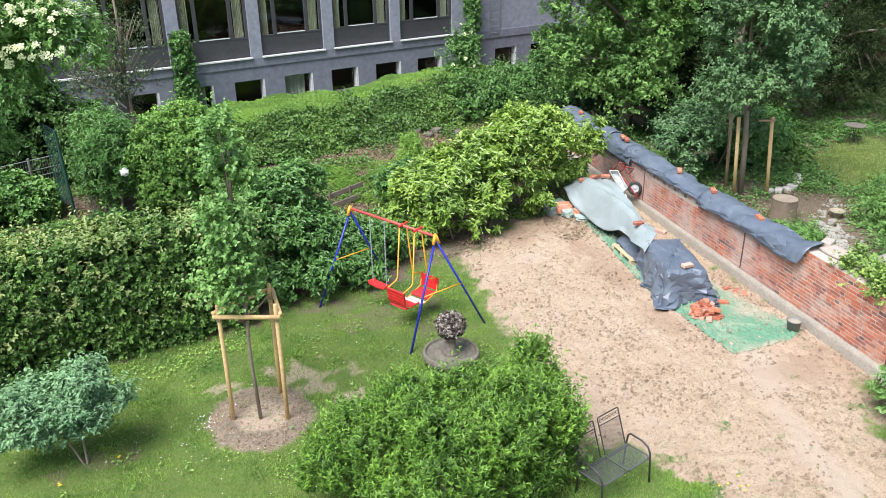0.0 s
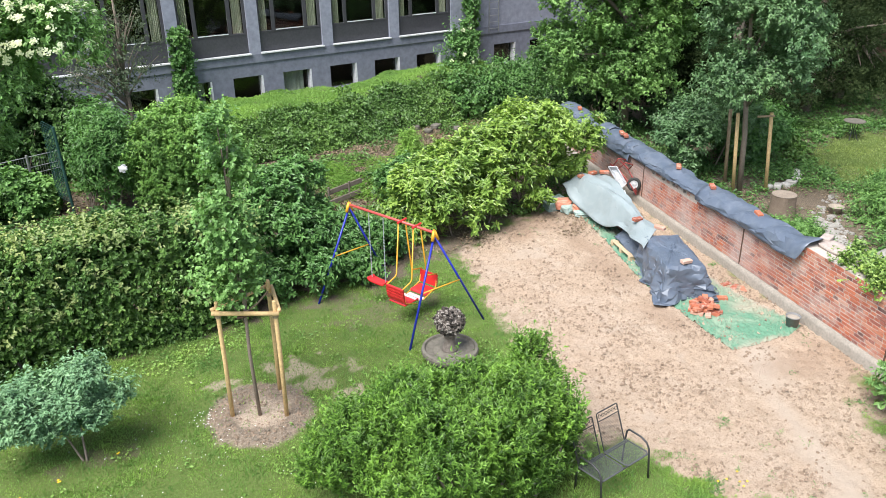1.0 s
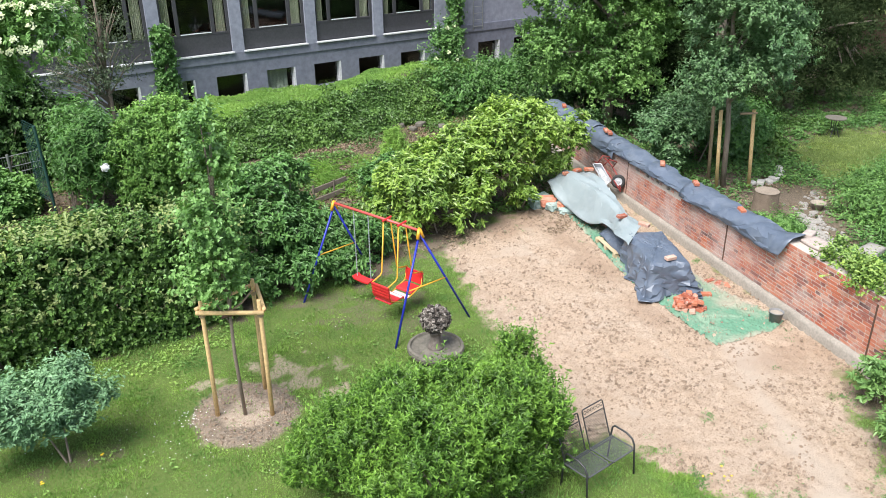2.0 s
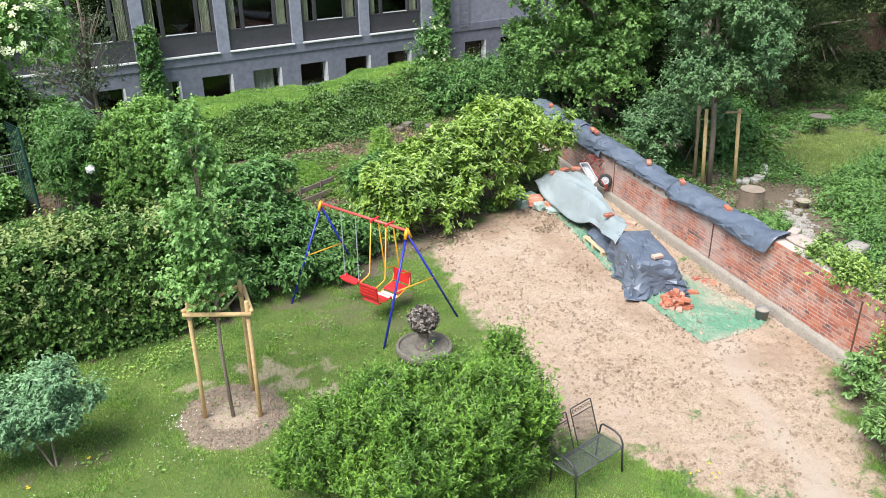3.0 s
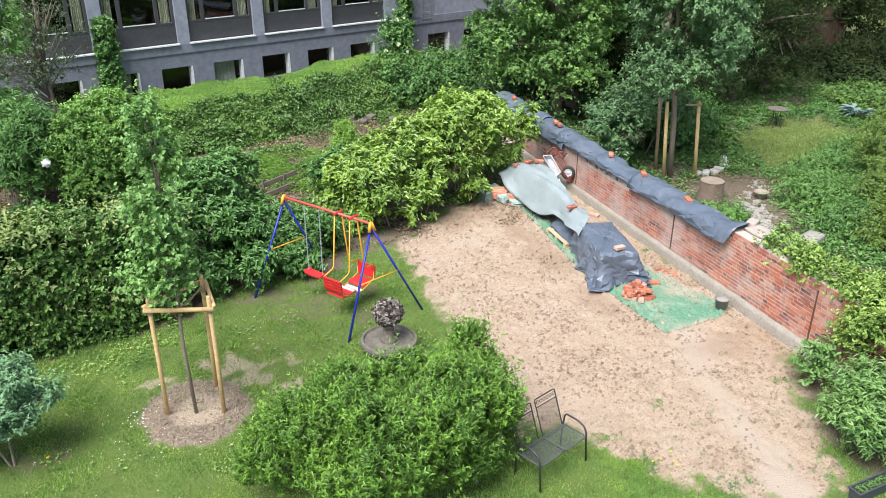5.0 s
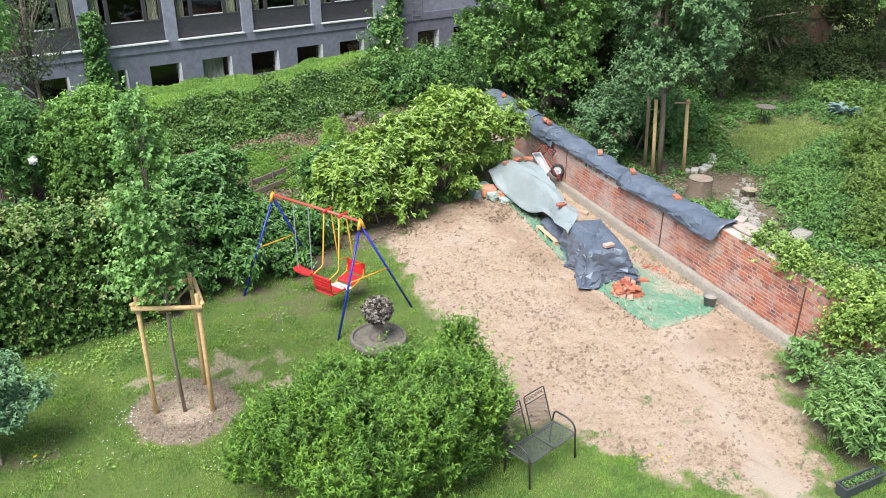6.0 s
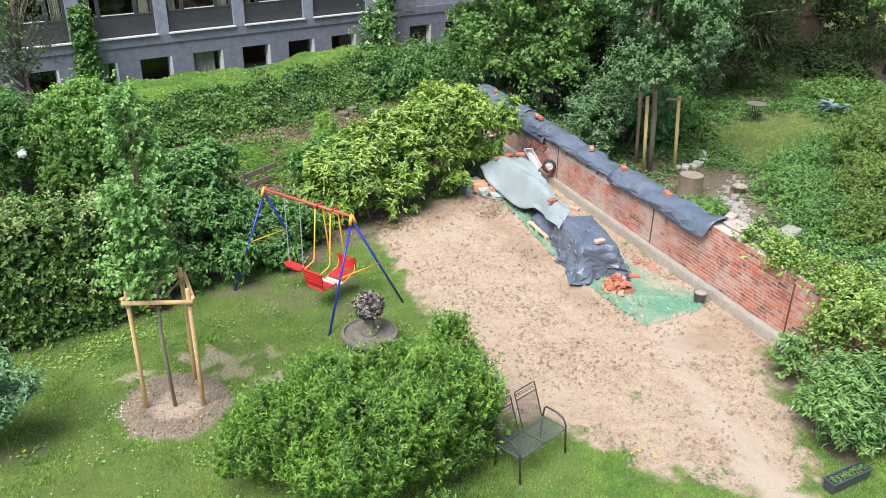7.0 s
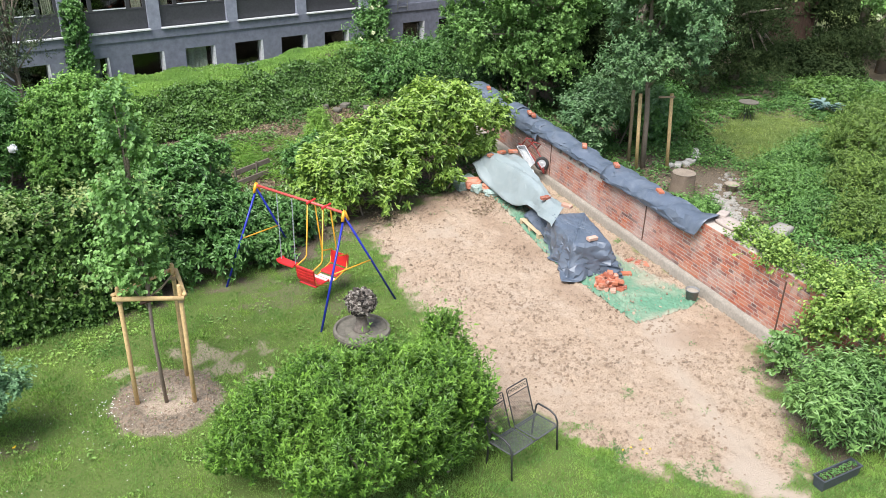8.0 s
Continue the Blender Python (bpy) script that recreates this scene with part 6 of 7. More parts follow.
# ---- garden bench ----
def build_bench():
    b = thing("garden_bench", "dark metal two-seat garden bench with mesh seats", "bench", at=(4.80, 8.12, 0.0), rz=20)
    for cx in (-0.26, 0.26):
        hw = 0.235
        y0, y1 = 0.0, -0.42
        loop = [(cx - hw, y0, 0.42), (cx - hw, y1 + 0.05, 0.44), (cx - hw + 0.05, y1, 0.435), (cx + hw - 0.05, y1, 0.435), (cx + hw, y1 + 0.05, 0.44), (cx + hw, y0, 0.42), (cx - hw, y0, 0.42)]
        seat = part("seat", tube(loop, 0.012, 6), M_MESHSEAT, b)
        bm = bmesh.new()
        n = 24
        for k in range(n + 1):
            x = cx - hw + 2 * hw * k / n
            tube([(x, y0, 0.42), (x, y1 + 0.01, 0.437)], 0.0022, 3, bm, caps=False)
            yy = y0 + (y1 - y0) * k / n
            tube([(cx - hw, yy, 0.42 + 0.017 * k / n), (cx + hw, yy, 0.42 + 0.017 * k / n)], 0.0022, 3, bm, caps=False)
        part("seat_mesh", bm, M_MESHSEAT, seat, "grey expanded-metal mesh")
        top = [(cx - hw + 0.02, 0.02, 0.42), (cx - hw + 0.02, 0.213, 0.925), (cx - hw + 0.027, 0.218, 0.943), (cx - hw + 0.05, 0.221, 0.952), (cx + hw - 0.05, 0.221, 0.952), (cx + hw - 0.027, 0.218, 0.943), (cx + hw - 0.02, 0.213, 0.925), (cx + hw - 0.02, 0.02, 0.42)]
        back = part("backrest", tube(top, 0.0095, 6), M_METAL, b)
        bm = bmesh.new()
        w2 = hw - 0.02
        for k in range(23):
            x = cx - w2 + 2 * w2 * k / 22
            tube([(x, 0.02, 0.43), (x, 0.172, 0.83)], 0.0021, 3, bm, caps=False)
        for k in range(21):
            yy, zz = 0.02 + 0.152 * k / 20, 0.43 + 0.40 * k / 20
            tube([(cx - w2, yy, zz), (cx + w2, yy, zz)], 0.0021, 3, bm, caps=False)
        part("back_mesh", bm, M_MESHBACK, back, "dark expanded-metal mesh")
        part("rail", tube([(cx - w2, 0.175, 0.835), (cx + w2, 0.175, 0.835)], 0.008, 6), M_METAL, back)
        for k in range(6):
            x = cx + (k - 2.5) * 0.068
            spin = 1 if k % 2 else -1
            ring = [(x + (0.034 - 0.003 * i) * math.cos(0.8 * i * spin), 0.197 + 0.010 * math.sin(0.8 * i), 0.892 + (0.036 - 0.003 * i) * math.sin(0.8 * i)) for i in range(9)]
            part("scroll", tube(ring, 0.005, 4), M_METAL, back)
    for sgn in (-1, 1):
        x = 0.495 * sgn
        arm = [(x, 0.04, 0.0), (x, 0.02, 0.42), (x, 0.0, 0.575), (x, -0.035, 0.62), (x, -0.25, 0.625), (x, -0.36, 0.585), (x, -0.41, 0.50), (x, -0.45, 0.0)]
        part("arm_frame", tube(arm, 0.0145, 8), M_METAL, b, smooth=True)
    for y in (-0.03, -0.40):
        part("stretcher", tube([(-0.495, y, 0.41), (0.495, y, 0.41)], 0.013, 6), M_METAL, b)


build_bench()


# ---- cloths over the wall and the brick stacks ----
def sheet(name, nu, nv, fn, material, parent, label="", thick=0.006, smooth=False, crisp=0.0, seed=1):
    """A draped cloth: fn(u, v) gives places for u, v from 0 to 1. Crisp ones are made of small flat planes that meet in sharp folds."""
    u, v = np.meshgrid(np.linspace(0, 1, nu), np.linspace(0, 1, nv))
    i = (np.arange(nv - 1)[:, None] * nu + np.arange(nu - 1)).ravel()
    if crisp:
        rng = np.random.default_rng(seed)
        mid = np.zeros_like(u)
        mid[1:-1, 1:-1] = 1
        u = u + mid * rng.uniform(-0.42, 0.42, u.shape) / (nu - 1)
        v = v + mid * rng.uniform(-0.42, 0.42, u.shape) / (nv - 1)
    p = fn(u.ravel(), v.ravel())
    if crisp:
        p = p + crisp * rng.normal(size=p.shape) * mid.ravel()[:, None] * np.array([1, 1, 0.8])
        p[:, 2] = np.maximum(p[:, 2], 0.022)
        one = np.stack([i, i + 1, i + nu + 1, i, i + nu + 1, i + nu], axis=1)
        two = np.stack([i, i + 1, i + nu, i + 1, i + nu + 1, i + nu], axis=1)
        f = np.where((rng.uniform(size=len(i)) < 0.5)[:, None], one, two).reshape(-1, 3)
    else:
        f = np.stack([i, i + 1, i + nu + 1, i + nu], axis=1)
    ob = link_mesh(name, fast_mesh(name, p, f), material, parent, label, smooth=smooth or crisp > 0)
    if crisp:
        ob.data.set_sharp_from_angle(angle=radians(24))
    s = ob.modifiers.new("thickness", 'SOLIDIFY')
    s.thickness = thick
    return ob


def wall_x(y):
    return WALL_X + (y - 12) * math.tan(radians(-WALL_TURN))


def creases(a, b, seed, scale, amp):
    """Sharp-edged folds: ridged noise."""
    n = wobble(np.stack([a, b, np.zeros_like(a)], axis=1), seed, scale, 2)
    m = wobble(np.stack([b, a, np.zeros_like(a)], axis=1), seed + 50, scale * 0.8, 1)
    return amp * (0.5 - np.abs(n) - 0.5 * np.abs(m))


def facets(a, b, seed, cell):
    """Flat triangular planes meeting in sharp folds, -1 to 1."""
    flat = np.stack([a, b, np.zeros_like(a)], axis=1)
    a = a / cell + 0.2 * wobble(flat, seed + 70, cell * 2.2, 2)
    b = b / cell + 0.2 * wobble(flat + 9.1, seed + 71, cell * 2.2, 2)
    i, j = np.floor(a).astype(np.int64), np.floor(b).astype(np.int64)
    f, g = a - i, b - j
    turn = (lattice(i, j, i * 0, seed + 5) > 0)
    q = [lattice(i + dx, j + dy, i * 0, seed) for dx, dy in ((0, 0), (1, 0), (0, 1), (1, 1))]
    one = np.where(f + g < 1, q[0] + (q[1] - q[0]) * f + (q[2] - q[0]) * g, q[3] + (q[2] - q[3]) * (1 - f) + (q[1] - q[3]) * (1 - g))
    two = np.where(f > g, q[0] + (q[1] - q[0]) * f + (q[3] - q[1]) * g, q[0] + (q[2] - q[0]) * g + (q[3] - q[2]) * f)
    return np.where(turn, one, two)


def wall_cloth(y0, y1, seed, hem, lift, tuck=0.0):
    t = thing("wall_tarpaulin", "blue-grey tarpaulin laid over the top of the brick wall", "tarpaulin", "wall covers")

    def fn(u, v):
        y = y0 + (y1 - y0) * v + tuck * (0.12 * np.clip((0.45 - u) / 0.45, 0, 1) + 0.30 * np.clip((u - 0.55) / 0.45, 0, 1)) * (1 - v) ** 6
        x0 = wall_x(y)
        line = np.stack([y, y * 0, y * 0], axis=1)
        top = 1.31 + lift + 0.03 * wobble(line, seed, 0.9, 2) + tuck * 0.14 * np.clip((11.7 - y) / 0.6, 0, 1)
        drop = hem + 0.04 * wobble(line + 3, seed + 1, 1.1, 2)
        drop = drop + tuck * np.clip((11.75 - y) / 0.8, 0, 1) ** 1.3 * 0.10
        # front hem, front edge, back edge, back hem
        k = np.array([0, 0.40, 0.72, 1.0])
        xs = np.interp(u, k, [-0.085, -0.03, 0.44, 0.54])
        roll = np.clip((u - 0.30) / 0.2, 0, 1)
        side = top - (top - drop) * np.clip(1 - u / 0.42, 0, 1) ** 0.85
        zz = np.where(u < 0.72, side + 0.05 * np.sin(np.clip((u - 0.4) / 0.32, 0, 1) * np.pi), top - 0.35 * (u - 0.72) / 0.28)
        lean = y + 0.35 * u
        c1 = 0.085 * facets(lean * 0.45, u * 0.85, seed + 2, 0.26)
        c2 = 0.022 * facets(lean * 0.8 + u, u * 0.9, seed + 3, 0.16)
        front = np.clip((0.45 - u) / 0.2, 0, 1)
        return np.stack([x0 + xs - np.maximum(0.7 * c1 + c2 + 0.05, -0.01) * front, y + 0.03 * c1, zz + (c1 * 0.8 + c2) * (1 - front)], axis=1)
    sheet("cloth", 15, int((y1 - y0) * 9), fn, M_TARP, t, crisp=0.006, seed=seed)


wall_cloth(11.12, 14.75, 201, 1.13, 0.08, 1.0)
wall_cloth(14.40, 18.3, 207, 1.20, 0.05)
wall_cloth(17.95, 19.6, 209, 1.02, 0.09)
wall_cloth(19.4, 22.6, 213, 1.20, 0.10)


def loose_brick(at, rot=(0, 0, 0), material=None, name="loose_brick", label="orange-red loose brick", group="bricks on the covers", parent=None):
    bm = box((0.24, 0.115, 0.068), bevel=0.006)
    ob = part(name, bm, material or M_NEWBRICK, parent)
    ob.matrix_world = pose(*at, *rot)
    if parent is None:
        tagged(ob, label, "brick", group)
    return ob


for y, dz in ((12.88, 1.42), (14.57, 1.43), (16.0, 1.44), (18.69, 1.45), (18.9, 1.46), (20.4, 1.47), (21.6, 1.47)):
    loose_brick((wall_x(y) + 0.17, y, dz + 0.045), (3, -2, 60 + 17 * (y % 1)), label="orange-red brick weighing down the wall cover")

STACK_TURN = radians(-13)
STACK_W, STACK_L, STACK_H = 0.39, 0.80, 0.72


def stack_place(a, b, z):
    """From the stack's own axes to the garden."""
    c, s_ = math.cos(STACK_TURN), math.sin(STACK_TURN)
    return np.stack([9.06 + a * c - b * s_, 13.22 + a * s_ + b * c, z], axis=1)


def build_stack_covers():
    # stacks of bricks that carry the covers
    st = thing("brick_stack", "stack of bricks on a pallet below the dark cover", "brick stack", at=(9.06, 13.22, 0), rz=math.degrees(STACK_TURN))
    bm = bmesh.new()
    for i in range(6):
        for j2 in range(4):
            for k in range(6):
                box((0.12, 0.20, 0.07), (-0.20 + 0.135 * j2, -0.52 + 0.21 * i, 0.16 + 0.075 * k), bm=bm)
    ob = part("stacked_bricks", bm, M_BRICKFAR, st)
    tagged(ob, kind="stuff")
    pal = thing("pallet", "pale wooden pallet sticking out below the covers", "pallet", at=(9.17, 14.78, 0), rz=-2)
    for k in range(4):
        part("board", box((0.11, 0.98, 0.022), (-0.37 + 0.245 * k, 0, 0.135), bevel=0.003), M_PALLET, pal)
    for y in (-0.43, 0.0, 0.43):
        part("bearer", box((0.86, 0.10, 0.022), (0, y, 0.113), bevel=0.003), M_PALLET, pal)
        for x in (-0.37, 0.0, 0.37):
            part("block", box((0.12, 0.10, 0.09), (x, y, 0.055), bevel=0.003), M_PALLET, pal)
    st2 = thing("brick_stack", "low stack of bricks below the pale cover", "brick stack")
    bm = bmesh.new()
    for k in range(6):
        for i in range(8):
            for j2 in range(2):
                box((0.18, 0.19, 0.07), (9.46 + 0.19 * j2, 15.5 + 0.2 * i, 0.04 + 0.075 * k), bm=bm)
    ob = part("stacked_bricks", bm, M_BRICKFAR, st2)
    tagged(ob, kind="stuff")

    t = thing("stack_tarpaulin", "creased blue-grey tarpaulin over a stack of bricks", "tarpaulin")

    loop_len = 4 * (STACK_W + STACK_L)

    def rim(s):
        """Once round the stack's top edge: place and outward way for s from 0 to 1, from the front left corner."""
        d = s * loop_len
        w2, l2 = 2 * STACK_W, 2 * STACK_L
        k = [0, w2, w2 + l2, 2 * w2 + l2, loop_len]
        a = np.interp(d, k, [-STACK_W, STACK_W, STACK_W, -STACK_W, -STACK_W])
        b = np.interp(d, k, [-STACK_L, -STACK_L, STACK_L, STACK_L, -STACK_L])
        na, nb = a / STACK_W, b / STACK_L
        p = 7.0
        out = np.stack([np.sign(na) * np.abs(na) ** p, np.sign(nb) * np.abs(nb) ** p], axis=1)
        return a, b, unit(out)

    def dark(u, v):
        a0, b0, way = rim(u)
        top = np.clip(v / 0.42, 0, 1)
        hang = np.clip((v - 0.42) / 0.58, 0, 1)
        round_ = u * loop_len
        corner = np.exp(-(np.minimum(round_, loop_len - round_) / 0.13) ** 2)
        right = np.clip(way[:, 0], 0, 1) * np.clip((0.5 - b0) / 1.0, 0, 1)
        length = 0.71 + 0.06 * wobble(np.stack([a0, b0, a0 * 0], axis=1), 305, 0.4, 2) + 0.14 * corner
        drop = hang * length
        down = np.minimum(drop, STACK_H - 0.03)
        low = down / STACK_H
        lying = np.clip(drop - STACK_H + 0.03, 0, 1)
        pa, pb = a0 * top + way[:, 0] * drop, b0 * top + way[:, 1] * drop
        big = facets(pa, pb, 307, 0.27)
        small = facets(pa * 1.1 + pb * 0.3, pb - pa * 0.2, 311, 0.12)
        pleat = 0.07 * (1 - np.abs(np.sin(5 * 2 * np.pi * u + 2.2 * drop + 1.2 * big))) * low
        out = 0.04 * np.clip(drop / 0.05, 0, 1) + 0.05 * low + (0.13 * big + 0.03 * small) * (0.2 + low) * np.clip(drop / 0.1, 0, 1) + pleat + 0.30 * right * low + lying + 0.05 * corner * low
        out = np.maximum(out, 0.012 * np.clip(drop / 0.03, 0, 1))
        fa, fb = a0 * top, b0 * top
        crown_ = STACK_H + 0.03 * (1 - top ** 3) + (0.035 * facets(fa, fb * 0.5, 315, 0.30) + 0.006 * facets(fa, fb, 317, 0.13)) * (0.3 + 0.7 * top)
        z = crown_ - 0.02 * np.clip(drop / 0.05, 0, 1) - down + 0.05 * big * low * (1 - low)
        z = np.maximum(z, 0.028 + 0.05 * np.clip(big + 0.5 * small, 0, 1) * np.clip(lying / 0.1, 0, 1))
        return stack_place(fa + way[:, 0] * out, fb + way[:, 1] * out, z)
    sheet("cloth", 68, 26, dark, M_TARP, t, crisp=0.006, seed=4)

    def tail(u, v):
        y = 15.45 - 1.45 * v
        x = 9.26 - 0.18 * v - (0.32 - 0.02 * v) * u
        z = 0.38 - 0.24 * u ** 0.8 + 0.26 * v * (1 - u)
        c = creases(u * 0.9, y, 331, 0.4, 0.09)
        return np.stack([x - c * (0.3 + 0.5 * u), y, z + 0.3 * c], axis=1)
    sheet("cloth_tail", 9, 18, tail, M_TARP, t, crisp=0.006, seed=6)

    t = thing("pale_tarpaulin", "pale grey-green tarpaulin draped over a low stack", "tarpaulin")

    def pale(u, v):
        # v runs from the far end towards the dark stack
        k = [0.0, 0.10, 0.28, 0.45, 0.60, 0.72, 0.86, 1.0]
        lx = np.interp(v, k, [8.70, 8.74, 8.88, 8.90, 9.02, 8.86, 8.68, 8.56])
        ly = np.interp(v, k, [17.95, 17.60, 16.78, 15.95, 15.38, 14.80, 14.15, 13.55])
        lz = np.interp(v, k, [0.62, 0.46, 0.15, 0.18, 0.34, 0.50, 0.66, 0.70])
        rx = np.interp(v, k, [9.82, 9.84, 9.76, 9.66, 9.48, 9.36, 9.31, 9.28])
        ry = np.interp(v, k, [17.62, 17.35, 16.6, 15.9, 15.3, 14.9, 14.5, 14.18])
        rz = np.interp(v, k, [0.88, 0.88, 0.84, 0.82, 0.79, 0.78, 0.81, 0.83])
        ridge = np.interp(v, k, [0.30, 0.34, 0.42, 0.46, 0.45, 0.5, 0.7, 0.9])
        w = np.clip(u / ridge, 0, 1)
        soft_w = 0.75 * w + 0.25 * w * w * (3 - 2 * w)
        x = lx + (rx - lx) * u
        y = ly + (ry - ly) * u
        z = lz + (rz - lz) * soft_w - 0.35 * np.clip((u - 0.95) / 0.05, 0, 1) * (v < 0.8)
        calm = 1 - 0.8 * np.clip((v - 0.62) / 0.2, 0, 1)
        fold = 0.07 * facets(u * 1.3 - 0.4 * v, v * 1.2, 321, 0.26) + creases(u * 1.6 + 0.3 * v, v * 1.1, 323, 0.42, 0.035)
        hem = np.clip((0.14 - u) / 0.14, 0, 1)
        z = z + fold * calm + 0.03 * calm * hem * np.sin(v * 23)
        return np.stack([x + 0.04 * hem * np.sin(v * 27 + 1), y, np.maximum(z, 0.04)], axis=1)
    sheet("cloth", 26, 46, pale, M_TARPLIGHT, t, crisp=0.003, seed=8)
    for at, rz in (((9.15, 17.66, 0.89), 15), ((9.42, 17.62, 0.95), 20), ((9.72, 17.56, 0.96), -10), ((9.10, 14.76, 0.83), 10), ((9.29, 14.12, 0.86), -60), ((8.95, 12.55, 0.80), 8)):
        loose_brick(at, (4, 3, rz), label="orange-red brick weighing down a tarpaulin")


build_stack_covers()


def build_brick_heap():
    h = thing("brick_heap", "small heap of loose orange-red bricks on the groundsheet", "bricks")
    rng = random.Random(14)
    for k, (n, z, sp) in enumerate(((17, 0.045, 0.36), (12, 0.115, 0.28), (7, 0.185, 0.19), (3, 0.25, 0.1))):
        for i in range(n):
            a = rng.uniform(0, 6.28)
            r = sp * math.sqrt(rng.random())
            b = part("brick", box((0.24, 0.115, 0.068), bevel=0.006), M_NEWBRICK, h)
            b.matrix_world = pose(9.03 + r * math.cos(a) * 0.85, 11.84 + r * math.sin(a) * 0.75, z, rng.uniform(-14, 14), rng.uniform(-14, 14), rng.uniform(-60, 60))
    for x, y, rz in ((8.74, 12.42, 25), (9.62, 12.16, -20), (9.4, 12.2, 30), (9.22, 12.22, -5), (9.03, 12.2, 12), (10.22, 12.55, 35), (10.32, 12.42, 70), (10.12, 12.72, 10)):
        loose_brick((x, y, 0.04 if x < 10 else -0.012), (0, 0, rz), label="loose orange-red brick lying on the ground", group="bricks on the ground")


build_brick_heap()


def build_groundsheet():
    poly = [(8.56, 12.1), (8.57, 11.73), (8.61, 11.0), (8.66, 10.43), (9.3, 10.47), (9.94, 10.51), (10.42, 10.75), (10.30, 11.6), (10.02, 12.6), (9.95, 14.5), (9.9, 17.2), (8.9, 17.25), (8.76, 15.6), (8.60, 14.2), (8.48, 13.0)]
    xs, ys = np.arange(8.2, 10.5, 0.02), np.arange(10.2, 17.5, 0.02)
    gx, gy = np.meshgrid(xs, ys)
    d = inside(gx, gy, poly) + 0.006 * flat_noise(gx, gy, 61, 0.3, 2)
    z = ground_height(gx, gy) + 0.014 + 0.012 * np.abs(flat_noise(gx, gy, 63, 0.22, 3))
    # dust and sand lie over it in places
    bare = flat_noise(gx, gy, 65, 0.5, 3) + np.clip((gx - 9.35) * 0.7, -1, 1) * (gy > 11.2) - 0.45
    z = z - 0.006 * np.clip(1 - d / 0.06, 0, 1)
    slope_y, slope_x = np.gradient(d, 0.02)
    out = np.clip(-d, 0, 0.03)
    v = np.stack([(gx + slope_x * out).ravel(), (gy + slope_y * out).ravel(), z.ravel()], axis=1)
    nx = len(xs)
    i = (np.arange(len(ys) - 1)[:, None] * nx + np.arange(nx - 1)).ravel()
    ok = np.max([d.ravel()[i], d.ravel()[i + 1], d.ravel()[i + nx], d.ravel()[i + nx + 1]], axis=0) > 0
    i = i[ok]
    me = fast_mesh("groundsheet", v, np.stack([i, i + 1, i + nx + 1, i + nx], axis=1))
    dusty = me.attributes.new("dust", 'FLOAT', 'POINT')
    dusty.data.foreach_set("value", np.clip(0.2 + 0.55 * bare + 0.35 * np.clip(0.12 - d, 0, 0.12) / 0.12, 0, 0.92).astype(np.float32).ravel())
    ob = link_mesh("groundsheet", me, M_MAT, smooth=True)
    tagged(ob, "dusty green groundsheet spread on the sandy soil", "groundsheet")


build_groundsheet()


def build_bucket():
    b = thing("bucket", "black builder's bucket with dried mortar by the wall", "bucket", at=(10.22, 10.78, 0.01))
    part("pail", lathe([(0.10, 0.0), (0.13, 0.23), (0.14, 0.232), (0.142, 0.25), (0.128, 0.25), (0.122, 0.21)], 28), M_BUCKET, b, smooth=True)
    part("mortar", lathe([(0.05, 0.205), (0.121, 0.213), (0.08, 0.232), (0.02, 0.24)], 20), M_MORTARBUCKET, b)
    part("handle", tube([(0.135, 0, 0.235), (0.115, 0.06, 0.18), (0.0, 0.145, 0.13), (-0.115, 0.06, 0.18), (-0.135, 0, 0.235)], 0.004, 5), M_WIRE, b, "wire handle")


build_bucket()


